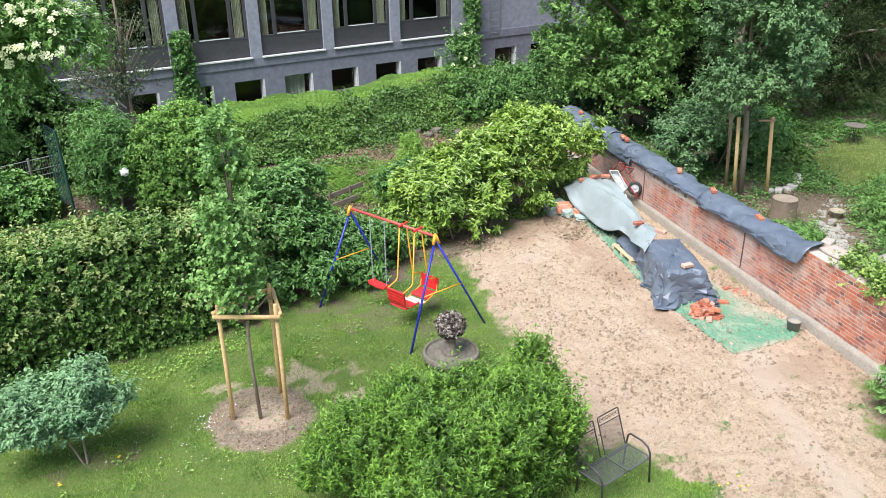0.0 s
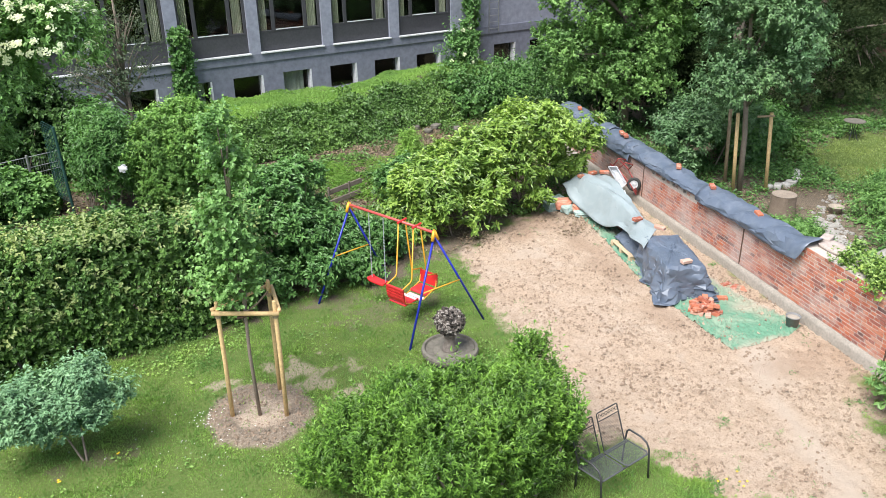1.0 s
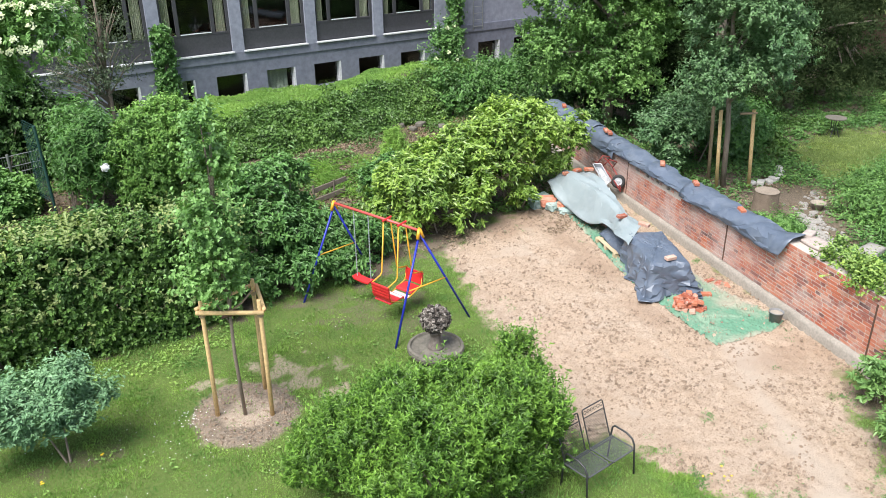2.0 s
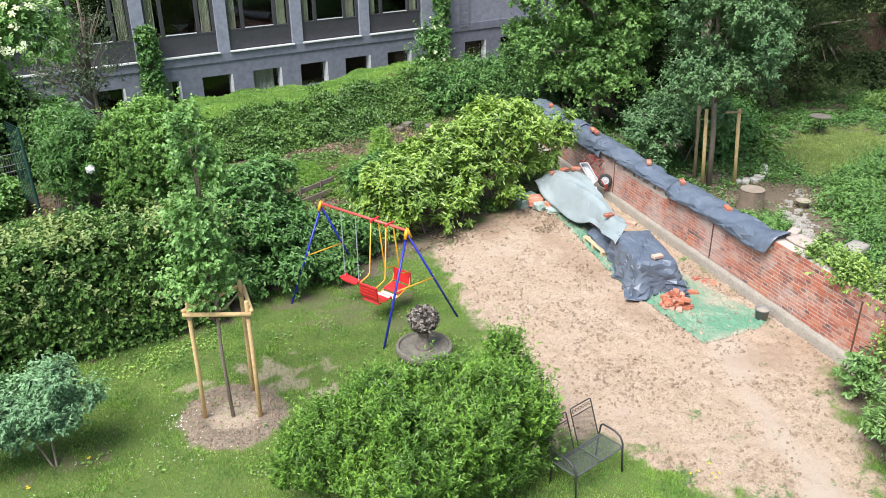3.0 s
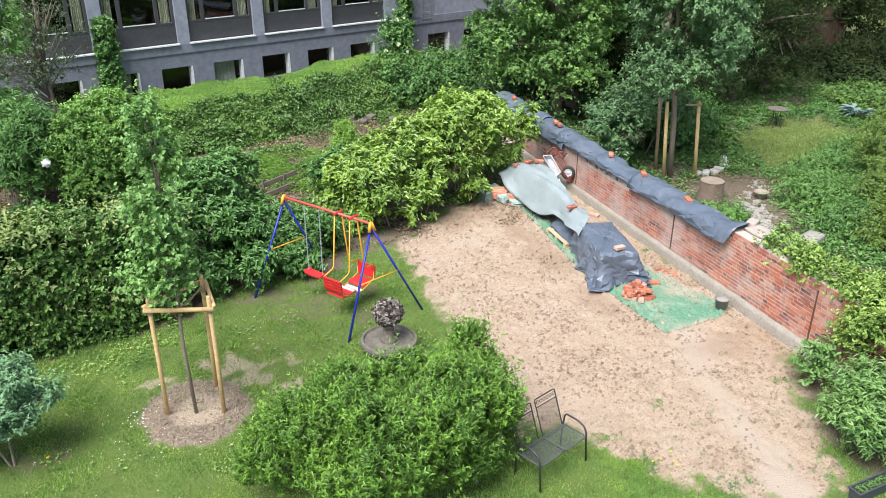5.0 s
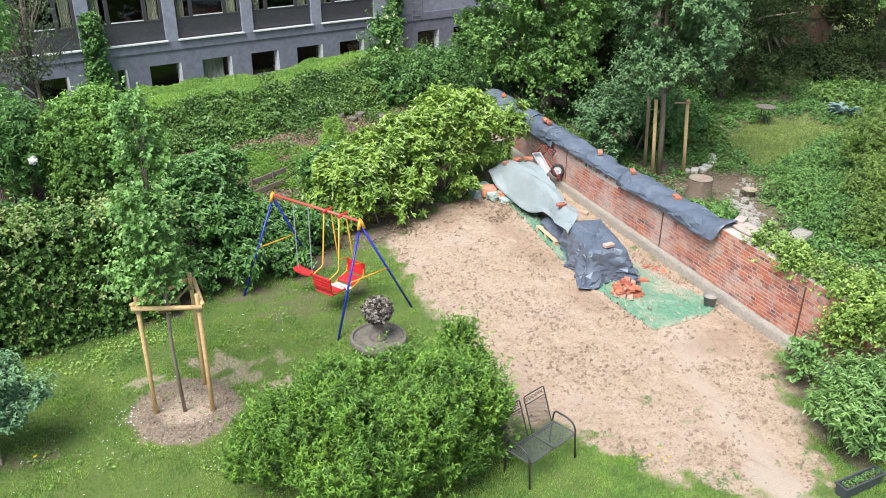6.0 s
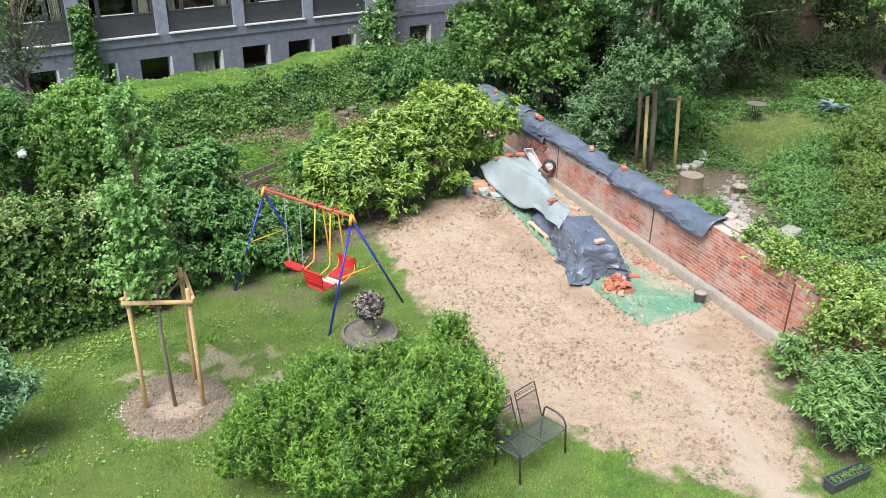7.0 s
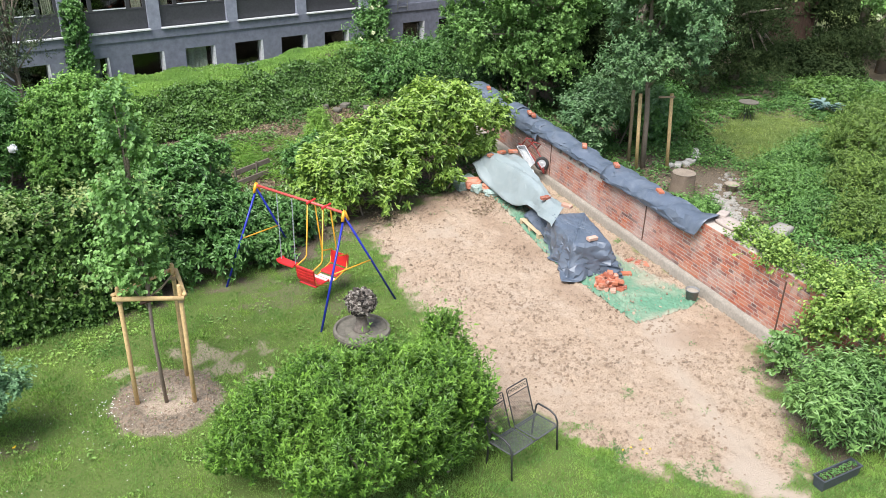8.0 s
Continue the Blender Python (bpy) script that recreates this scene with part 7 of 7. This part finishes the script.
def build_barrow():
    w = thing("wheelbarrow", "wheelbarrow tipped up against the brick wall", "wheelbarrow")
    pan = bmesh.new()
    rim = [(10.02, 18.0, 0.86), (10.18, 17.86, 0.90), (10.32, 17.52, 0.52), (10.10, 17.40, 0.42)]
    deep = [(10.14, 18.06, 0.74), (10.26, 17.96, 0.76), (10.38, 17.68, 0.46), (10.22, 17.58, 0.40)]
    vs = [pan.verts.new(p) for p in rim + deep]
    for f in ((4, 5, 6, 7), (0, 1, 5, 4), (1, 2, 6, 5), (2, 3, 7, 6), (3, 0, 4, 7)):
        pan.faces.new([vs[i] for i in f])
    ob = part("pan", pan, M_STEELPAN, w, "pale zinc pan")
    ob.modifiers.new("thickness", 'SOLIDIFY').thickness = 0.01
    part("pan_rim", tube([Vector(p) for p in rim + rim[:1]], 0.014, 6), M_STEELPAN, w)
    part("frame_tube", tube([(10.18, 18.2, 0.86), (10.28, 17.85, 0.76), (10.40, 17.50, 0.52), (10.46, 17.22, 0.30)], 0.018, 8), M_REDTUBE, w, "dark red frame tube", smooth=True)
    part("frame_tube", tube([(10.42, 18.1, 0.95), (10.50, 17.85, 0.82), (10.55, 17.62, 0.62), (10.50, 17.30, 0.34)], 0.018, 8), M_REDTUBE, w, "dark red frame tube", smooth=True)
    part("leg", tube([(10.30, 17.95, 0.80), (10.38, 17.75, 1.02), (10.52, 17.62, 0.98), (10.50, 17.80, 0.78)], 0.015, 8), M_REDTUBE, w, "dark red leg loop", smooth=True)
    part("leg", tube([(10.22, 18.10, 0.84), (10.30, 18.0, 1.06), (10.46, 17.9, 1.04), (10.46, 18.0, 0.90)], 0.015, 8), M_REDTUBE, w, "dark red leg loop", smooth=True)
    wm = Matrix.Translation((10.50, 17.44, 0.50)) @ Vector((-0.62, -0.72, 0.22)).to_track_quat('Z', 'Y').to_matrix().to_4x4()
    bm = bmesh.new()
    n, k2 = 28, 8
    rings = [[bm.verts.new((math.cos(a) * (0.14 + 0.045 * math.cos(b)), math.sin(a) * (0.14 + 0.045 * math.cos(b)), 0.04 * math.sin(b))) for b in [j * 2 * math.pi / k2 for j in range(k2)]] for a in [i * 2 * math.pi / n for i in range(n)]]
    for i in range(n):
        for j in range(k2):
            bm.faces.new((rings[i][j], rings[(i + 1) % n][j], rings[(i + 1) % n][(j + 1) % k2], rings[i][(j + 1) % k2]))
    wh = part("wheel", bm, M_RUBBER, w, "black rubber tyre", smooth=True)
    wh.matrix_world = wm
    w.location = (0.08, 0.04, 0.04)
    part("rim", lathe([(0.03, -0.05), (0.05, -0.02), (0.115, -0.025), (0.115, 0.025), (0.05, 0.02), (0.03, 0.05)], 20), M_STEELPAN, wh)


build_barrow()


def build_sacks():
    for (x, y, z), (a, b, c), mat, lab, rz in (((8.50, 17.85, 0.13), (0.30, 0.20, 0.16), M_BAGGREEN, "grey-green rubble sack", 20), ((8.62, 17.62, 0.19), (0.21, 0.15, 0.13), M_BAGORANGE, "orange cement sack", -15), ((8.74, 17.48, 0.11), (0.22, 0.15, 0.11), M_BAGGREEN, "pale green cement sack", 30), ((8.92, 17.30, 0.17), (0.15, 0.13, 0.12), M_BAGORANGE, "orange cement sack", 10), ((8.98, 17.12, 0.09), (0.24, 0.15, 0.08), M_BAGGREEN, "pale cement sack", -20)):
        bm = bmesh.new()
        bmesh.ops.create_icosphere(bm, subdivisions=3, radius=1)
        for v in bm.verts:
            q = Vector([math.copysign(abs(t) ** 0.45, t) for t in v.co])
            k = 1 + 0.3 * noise.noise(q * 2.3 + Vector((x * 5, y, 0)))
            v.co = Vector((q.x * a, q.y * b, q.z * c)) * k
        ob = part("cement_sack", bm, mat)
        ob.matrix_world = pose(x, y, z, 0, 0, rz)
        tagged(ob, lab + " by the covered stack", "sack", "cement sacks")


build_sacks()


# ---- coping stones, planter, stump, small garden things ----
def rough_block(name, size, at, rz, material, label, category, group="", seed=1, amp=0.06):
    bm = bmesh.new()
    bmesh.ops.create_cube(bm, size=1)
    bmesh.ops.subdivide_edges(bm, edges=bm.edges[:], cuts=4, use_grid_fill=True)
    for v in bm.verts:
        q = v.co.copy()
        r = max(abs(q.x), abs(q.y), abs(q.z)) / max(q.length, 1e-6)
        q = q * (0.72 + 0.28 * r / 1.0)
        q *= 1 + amp * noise.noise(v.co * 3 + Vector((seed * 3.7, seed, 0)))
        v.co = Vector((q.x * size[0], q.y * size[1], q.z * size[2])) * 1.18
    ob = part(name, bm, material, smooth=True)
    ob.matrix_world = pose(*at, 0, 0, rz)
    return tagged(ob, label, category, group)


rough_block("coping_stone", (0.36, 0.44, 0.06), (11.02, 10.92, 1.50), 2, M_SLAB, "flat pale coping stone on the brick wall", "stone", seed=2, amp=0.03)
rough_block("loose_stone", (0.17, 0.27, 0.09), (11.12, 11.27, 1.53), -60, M_SLAB, "pinkish block lying on the brick wall", "stone", seed=4)


def build_planter():
    p = thing("window_box", "dark plastic window box with small plants on the grass", "planter", at=(8.79, 5.82, 0), rz=4)
    bm = bmesh.new()
    o = [(-0.39, -0.09), (0.39, -0.09), (0.39, 0.09), (-0.39, 0.09)]

    def ring(s, z):
        return [bm.verts.new((x * s[0], y * s[1], z)) for x, y in o]
    rs = [ring((0.94, 0.8), 0.0), ring((1, 1), 0.18), ring((1.03, 1.12), 0.18), ring((1.03, 1.12), 0.20), ring((0.97, 0.88), 0.20), ring((0.96, 0.84), 0.14)]
    for a, b in zip(rs, rs[1:]):
        for k in range(4):
            bm.faces.new((a[k], a[(k + 1) % 4], b[(k + 1) % 4], b[k]))
    bm.faces.new(rs[0][::-1])
    part("box", bm, M_BLACKPLASTIC, p)
    part("soil", box((0.74, 0.15, 0.02), (0, 0, 0.15)), plain_mat("potting_soil", (0.03, 0.022, 0.016), (0.07, 0.05, 0.035), 0.95, 20), p)
    rng = np.random.default_rng(71)
    n = 200
    pos = np.stack([rng.uniform(-0.34, 0.36, n), rng.uniform(-0.06, 0.06, n), rng.uniform(0.155, 0.20, n)], axis=1)
    way = np.stack([rng.normal(size=n), rng.normal(size=n), np.abs(rng.normal(size=n)) * 0.6], axis=1)
    leaves("plants", pos, way, np.tile([0.0, 0, 1], (n, 1)), 0.035, 0.024, M_PERENNIAL, p)["kind"] = "stuff"


build_planter()


def build_stump():
    s = thing("tree_stump", "sawn pale tree stump beside the neighbouring path", "stump", at=(13.76, 15.58, 0))
    bm = bmesh.new()
    n = 36
    rows = []
    for z, r in ((-0.1, 0.36), (0.06, 0.325), (0.25, 0.305), (0.55, 0.30)):
        rows.append([bm.verts.new(((r + 0.035 * noise.noise(Vector((math.cos(i * 2 * math.pi / n) * 2.5, math.sin(i * 2 * math.pi / n) * 2.5, z * 0.5)))) * math.cos(i * 2 * math.pi / n), (r + 0.02 * math.sin(5 * i * 2 * math.pi / n)) * math.sin(i * 2 * math.pi / n), z)) for i in range(n)])
    for a, b in zip(rows, rows[1:]):
        for k in range(n):
            bm.faces.new((a[k], a[(k + 1) % n], b[(k + 1) % n], b[k]))
    part("stem", bm, plain_mat("stump_bark", (0.13, 0.098, 0.072), (0.25, 0.19, 0.145), 0.9, 7, bump_scale=25, bump_str=0.8, bump_dist=0.02), s, "grey-brown bark", smooth=True)
    part("sawn_top", lathe([(0.05, 0.545), (0.295, 0.548), (0.302, 0.556), (0.2, 0.557), (0.02, 0.555)], 36), M_STUMP, s, "sawn end grain")


build_stump()
for k, (x, y, r) in enumerate(((14.69, 17.27, 0.10), (14.93, 17.22, 0.13), (15.18, 17.2, 0.12), (15.47, 17.34, 0.12), (15.77, 17.5, 0.11), (16.0, 17.75, 0.11), (16.2, 18.0, 0.12))):
    rough_block("field_stone", (r * 1.9, r * 1.3, r * 1.0), (x, y, 0.05), 10 + 37 * k, M_WHITESTONE, "whitish field stone edging the flower bed", "stone", "stone edging", seed=k + 10, amp=0.25)
rough_block("field_stone", (0.5, 0.35, 0.25), (14.2, 12.5, 0.1), 20, M_PEBBLE, "pale boulder beside the path", "stone", seed=31)


def build_stone_path():
    rng = np.random.default_rng(77)
    t = new("stone_path")
    tagged(t, "path of pale broken stones in the neighbouring garden", "path", kind="structure")
    line = [(13.7, 13.1), (14.0, 14.0), (14.4, 14.7), (14.75, 15.2), (15.9, 16.2)]
    n = 0
    for k in range(290):
        s = rng.uniform(0, len(line) - 1.001)
        i = int(s)
        f = s - i
        wd = 0.24
        x = line[i][0] * (1 - f) + line[i + 1][0] * f + rng.normal() * wd
        y = line[i][1] * (1 - f) + line[i + 1][1] * f + rng.normal() * wd * 0.7
        if s > 2.6 and rng.random() < 0.55:
            continue
        bm = bmesh.new()
        r = rng.uniform(0.04, 0.10)
        m = rng.integers(5, 8)
        ring = [(r * rng.uniform(0.7, 1.2) * math.cos(a), r * rng.uniform(0.6, 1.0) * math.sin(a)) for a in np.linspace(0, 2 * math.pi, m, endpoint=False)]
        lo = [bm.verts.new((px, py, -0.03)) for px, py in ring]
        hi = [bm.verts.new((px * 0.8, py * 0.8, 0.012 + rng.uniform(-0.006, 0.008))) for px, py in ring]
        for j in range(m):
            bm.faces.new((lo[j], lo[(j + 1) % m], hi[(j + 1) % m], hi[j]))
        bm.faces.new(hi)
        ob = part("stone", bm, M_PEBBLE, t)
        ob.location = (x, y, 0.02)
        ob.rotation_euler = (rng.normal() * 0.16, rng.normal() * 0.16, rng.uniform(0, 6))


build_stone_path()


def build_table():
    t = thing("garden_table", "round grey metal garden table on thin legs", "table", at=(20.1, 20.2, 0))
    part("tabletop", lathe([(0.06, 0.60), (0.31, 0.60), (0.33, 0.61), (0.33, 0.63), (0.31, 0.635), (0.06, 0.63)], 36), M_STONE, t, smooth=False)
    for k in range(4):
        a = k * math.pi / 2 + 0.5
        part("leg", tube([(0.14 * math.cos(a), 0.14 * math.sin(a), 0.60), (0.08 * math.cos(a), 0.08 * math.sin(a), 0.3), (0.2 * math.cos(a), 0.2 * math.sin(a), 0.0)], 0.013, 6), M_METAL, t)


build_table()
pot = thing("flower_pot", "pale wide-rimmed terracotta pot beside the stone path", "pot", at=(15.1, 15.2, 0))
part("bowl", lathe([(0.10, 0), (0.15, 0.15), (0.19, 0.18), (0.20, 0.20), (0.15, 0.20), (0.12, 0.14)], 24), M_TERRACOTTA, pot, smooth=True)
st = thing("tree_stakes", "wooden stakes that hold the silver-green tree", "tree stakes")
for x, y, tx, ty, h, mat in ((13.63, 17.40, 13.45, 17.42, 2.2, M_STAKE), (13.86, 18.10, 13.72, 18.1, 2.1, M_STAKE_OLD), (14.5, 17.15, 14.28, 17.15, 2.2, M_STAKE)):
    part("stake", tube([(x, y, -0.1), (tx, ty, h)], 0.05, 10), mat, st, smooth=True)
part("crossbar", tube([(13.9, 17.2, 2.12), (14.35, 17.1, 2.12)], 0.03, 8), M_STAKE_OLD, st)


def build_fence():
    f = thing("mesh_fence", "dark green wire fence panel and post among the shrubs", "fence")
    part("post", tube([(-3.43, 21.02, 0.0), (-3.5, 21.02, 2.5)], 0.035, 8), M_FENCE, f)
    panel = bmesh.new()
    for k in range(30):
        z = 0.5 + 0.068 * k
        tube([(-3.46, 21.04, z), (-3.86, 21.75, z + 0.02)], 0.006, 4, panel)
    for k in range(9):
        q = k / 8
        tube([(-3.46 - 0.40 * q, 21.04 + 0.71 * q, 0.5), (-3.48 - 0.40 * q, 21.04 + 0.71 * q, 2.48)], 0.006, 4, panel)
    part("mesh", panel, M_FENCE, f, "green wire mesh")
    g = thing("wire_fence", "low galvanised double-wire fence at the garden edge", "fence")
    a, b = Vector((-7.6, 21.9, 0)), Vector((-4.0, 23.85, 0))
    for k in (0.05, 0.55, 0.80):
        p = a.lerp(b, k)
        part("post", tube([p, p + Vector((0, 0, 1.16))], 0.035, 8), M_WIRE, g)
    bm = bmesh.new()
    for z in (0.62, 0.80, 1.10):
        tube([a + Vector((0, 0, z)), b + Vector((0, 0, z))], 0.013, 5, bm)
    for k in range(64):
        p = a.lerp(b, k / 63)
        tube([p + Vector((0, 0, 0.3)), p + Vector((0, 0, 1.12))], 0.004, 4, bm)
    part("wire_panel", bm, M_WIRE, g)


build_fence()
pl = thing("timber_edging", "weathered grey timber boards on the slope", "timber")
for k, (a, b, h) in enumerate((((2.92, 20.1), (3.95, 20.55), 0.30), ((2.95, 19.9), (3.85, 20.3), 0.08))):
    d = Vector((b[0] - a[0], b[1] - a[1], 0))
    bm = box((d.length, 0.05, 0.13), bevel=0.008)
    ob = part("board", bm, M_OLDWOOD, pl)
    ob.matrix_world = pose((a[0] + b[0]) / 2, (a[1] + b[1]) / 2, h + 0.06, -8, -5, math.degrees(math.atan2(d.y, d.x)))
for x in (2.95, 3.55):
    part("peg", tube([(x, 20.02 + (x - 2.95) * 0.45, -0.1), (x, 20.02 + (x - 2.95) * 0.45, 0.5)], 0.03, 6), M_OLDWOOD, pl)
for k, (x, y, s) in enumerate(((6.9, 26.0, 0.55), (7.7, 25.9, 0.45), (8.3, 25.4, 0.4), (7.3, 25.5, 0.35))):
    rough_block("slope_stone", (s * 0.7, s * 0.5, s * 0.3), (x, y, 0.1), 40 * k, M_STONE, "grey stone at the foot of the ivy bank", "stone", "slope stones", seed=k + 40)


# ---- blossoms, flowers ----
def umbels(name, label, blobs, count, seed, r, parent=None):
    """Flat heads of small cream flowers."""
    rng = np.random.default_rng(seed)
    c, out = shell(blobs, count, rng, 1.10, 1.22, -0.55)
    per = 30
    a = rng.uniform(0, 6.283, (count, per))
    rr = r * np.sqrt(rng.uniform(0, 1, (count, per))) * rng.uniform(0.7, 1.2, (count, 1))
    nrm = unit(out * 0.6 + np.array([0, -0.7, 0.8]))
    e1 = unit(np.cross(nrm, np.array([0.3, 1, 0.1])))
    e2 = np.cross(nrm, e1)
    p = c[:, None] + (np.cos(a) * rr)[..., None] * e1[:, None] + (np.sin(a) * rr)[..., None] * e2[:, None] + nrm[:, None] * (rng.normal(size=(count, per)) * 0.01 - rr ** 2 / r * 0.5)[..., None]
    p = p.reshape(-1, 3)
    n = len(p)
    w = rng.normal(size=(n, 3))
    nn = np.repeat(nrm, per, axis=0)
    w = w - nn * (w * nn).sum(axis=1, keepdims=True)
    ob = leaves(name, p, w, nn, 0.04, 0.036, M_BLOSSOM, parent, label=label)
    return ob


ELDER = [(-2.75, 17.3, 5.2, 0.9, 0.9, 0.75), (-3.6, 17.3, 5.2, 0.9, 0.9, 0.8), (-3.4, 17.4, 5.9, 1.0, 0.9, 0.5)]
tagged(umbels("elder_blossom", "", ELDER, 300, 161, 0.066), "flat cream-white heads of elder blossom", "blossom", kind="stuff")


tagged(umbels("elder_blossom", "", [(21.4, 16.4, 4.6, 1.1, 1.0, 0.9)], 40, 163, 0.085), "white heads of elder blossom", "blossom", kind="stuff")
tagged(umbels("shrub_blossom", "", [(9.55, 28.8, 1.9, 0.6, 0.5, 0.9)], 15, 165, 0.06), "small white blossom on the shrub by the house", "blossom", kind="stuff")
fence = thing("timber_fence", "weathered brown timber fence, darkened for tree shade, at the end of the garden", "fence")
for k in range(14):
    part("board", box((0.14, 0.025, 2.4), (27.9 + 0.145 * k, 27.6 - 0.04 * k, 1.2), (0, 0, -15), bevel=0.004), M_BROWNWOOD, fence)
for z in (0.5, 1.9):
    part("rail", box((2.1, 0.06, 0.09), (28.85, 27.3, z), (0, 0, -15)), M_BROWNWOOD, fence)


def flowers():
    rng = np.random.default_rng(91)
    for name, spots, mat, size, label in (("daisies", ((-0.65, 11.25, 0.16, 34), (-1.0, 10.9, 0.7, 40), (0.0, 9.9, 0.7, 16), (1.9, 13.1, 0.4, 14), (-1.5, 10.2, 1.2, 24)), M_WHITE, 0.0105, "tiny white daisies in the lawn"), ("dandelions", ((-1.92, 10.78, 0.02, 3), (-2.71, 10.38, 0.05, 3), (6.5, 7.4, 0.2, 6), (-3.4, 9.9, 0.2, 3)), M_YELLOWFLOWER, 0.022, "yellow dandelion flowers in the grass")):
        p = np.concatenate([np.stack([rng.normal(x, s, n), rng.normal(y, s * 0.8, n), np.full(n, 0.07)], axis=1) for x, y, s, n in spots])
        k = 6
        c = np.repeat(p, k, axis=0)
        a = np.tile(np.arange(k) * 2 * math.pi / k, len(p))
        way = np.stack([np.cos(a), np.sin(a), np.full(len(a), 0.15)], axis=1)
        ob = leaves(name, c, way, np.tile([0.0, 0, 1], (len(c), 1)), size, size * 0.8, mat)
        tagged(ob, label, "flowers", kind="stuff")
    w = thing("white_rose", "single white flower on a dark shrub", "flower", at=(-1.72, 17.2, 2.48))
    core = bmesh.new()
    bmesh.ops.create_icosphere(core, subdivisions=2, radius=0.075)
    part("bloom", core, M_WHITE, w, smooth=True)
    d = unit(rng.normal(size=(60, 3)))
    leaves("petals", d * 0.05, unit(rng.normal(size=(60, 3))), d, 0.075, 0.07, M_WHITE, w, fold=0.3)


flowers()


def build_hosta():
    h = thing("hosta", "blue-grey hosta with broad leaves by the far lawn", "plant", at=(23.4, 19.9, 0))
    rng = np.random.default_rng(95)
    n = 70
    a = rng.uniform(0, 6.28, n)
    r = rng.uniform(0.05, 0.4, n)
    pos = np.stack([r * np.cos(a), r * np.sin(a), rng.uniform(0.1, 0.35, n)], axis=1)
    way = np.stack([np.cos(a), np.sin(a), np.full(n, 0.4)], axis=1)
    m = leaf_mat("hosta_leaves", (0.12, 0.19, 0.18), (0.20, 0.29, 0.275), (0.31, 0.41, 0.39), 0.5, 0.1)
    leaves("foliage", pos, way, np.tile([0.0, 0, 1], (n, 1)), 0.28, 0.19, m, h)


build_hosta()
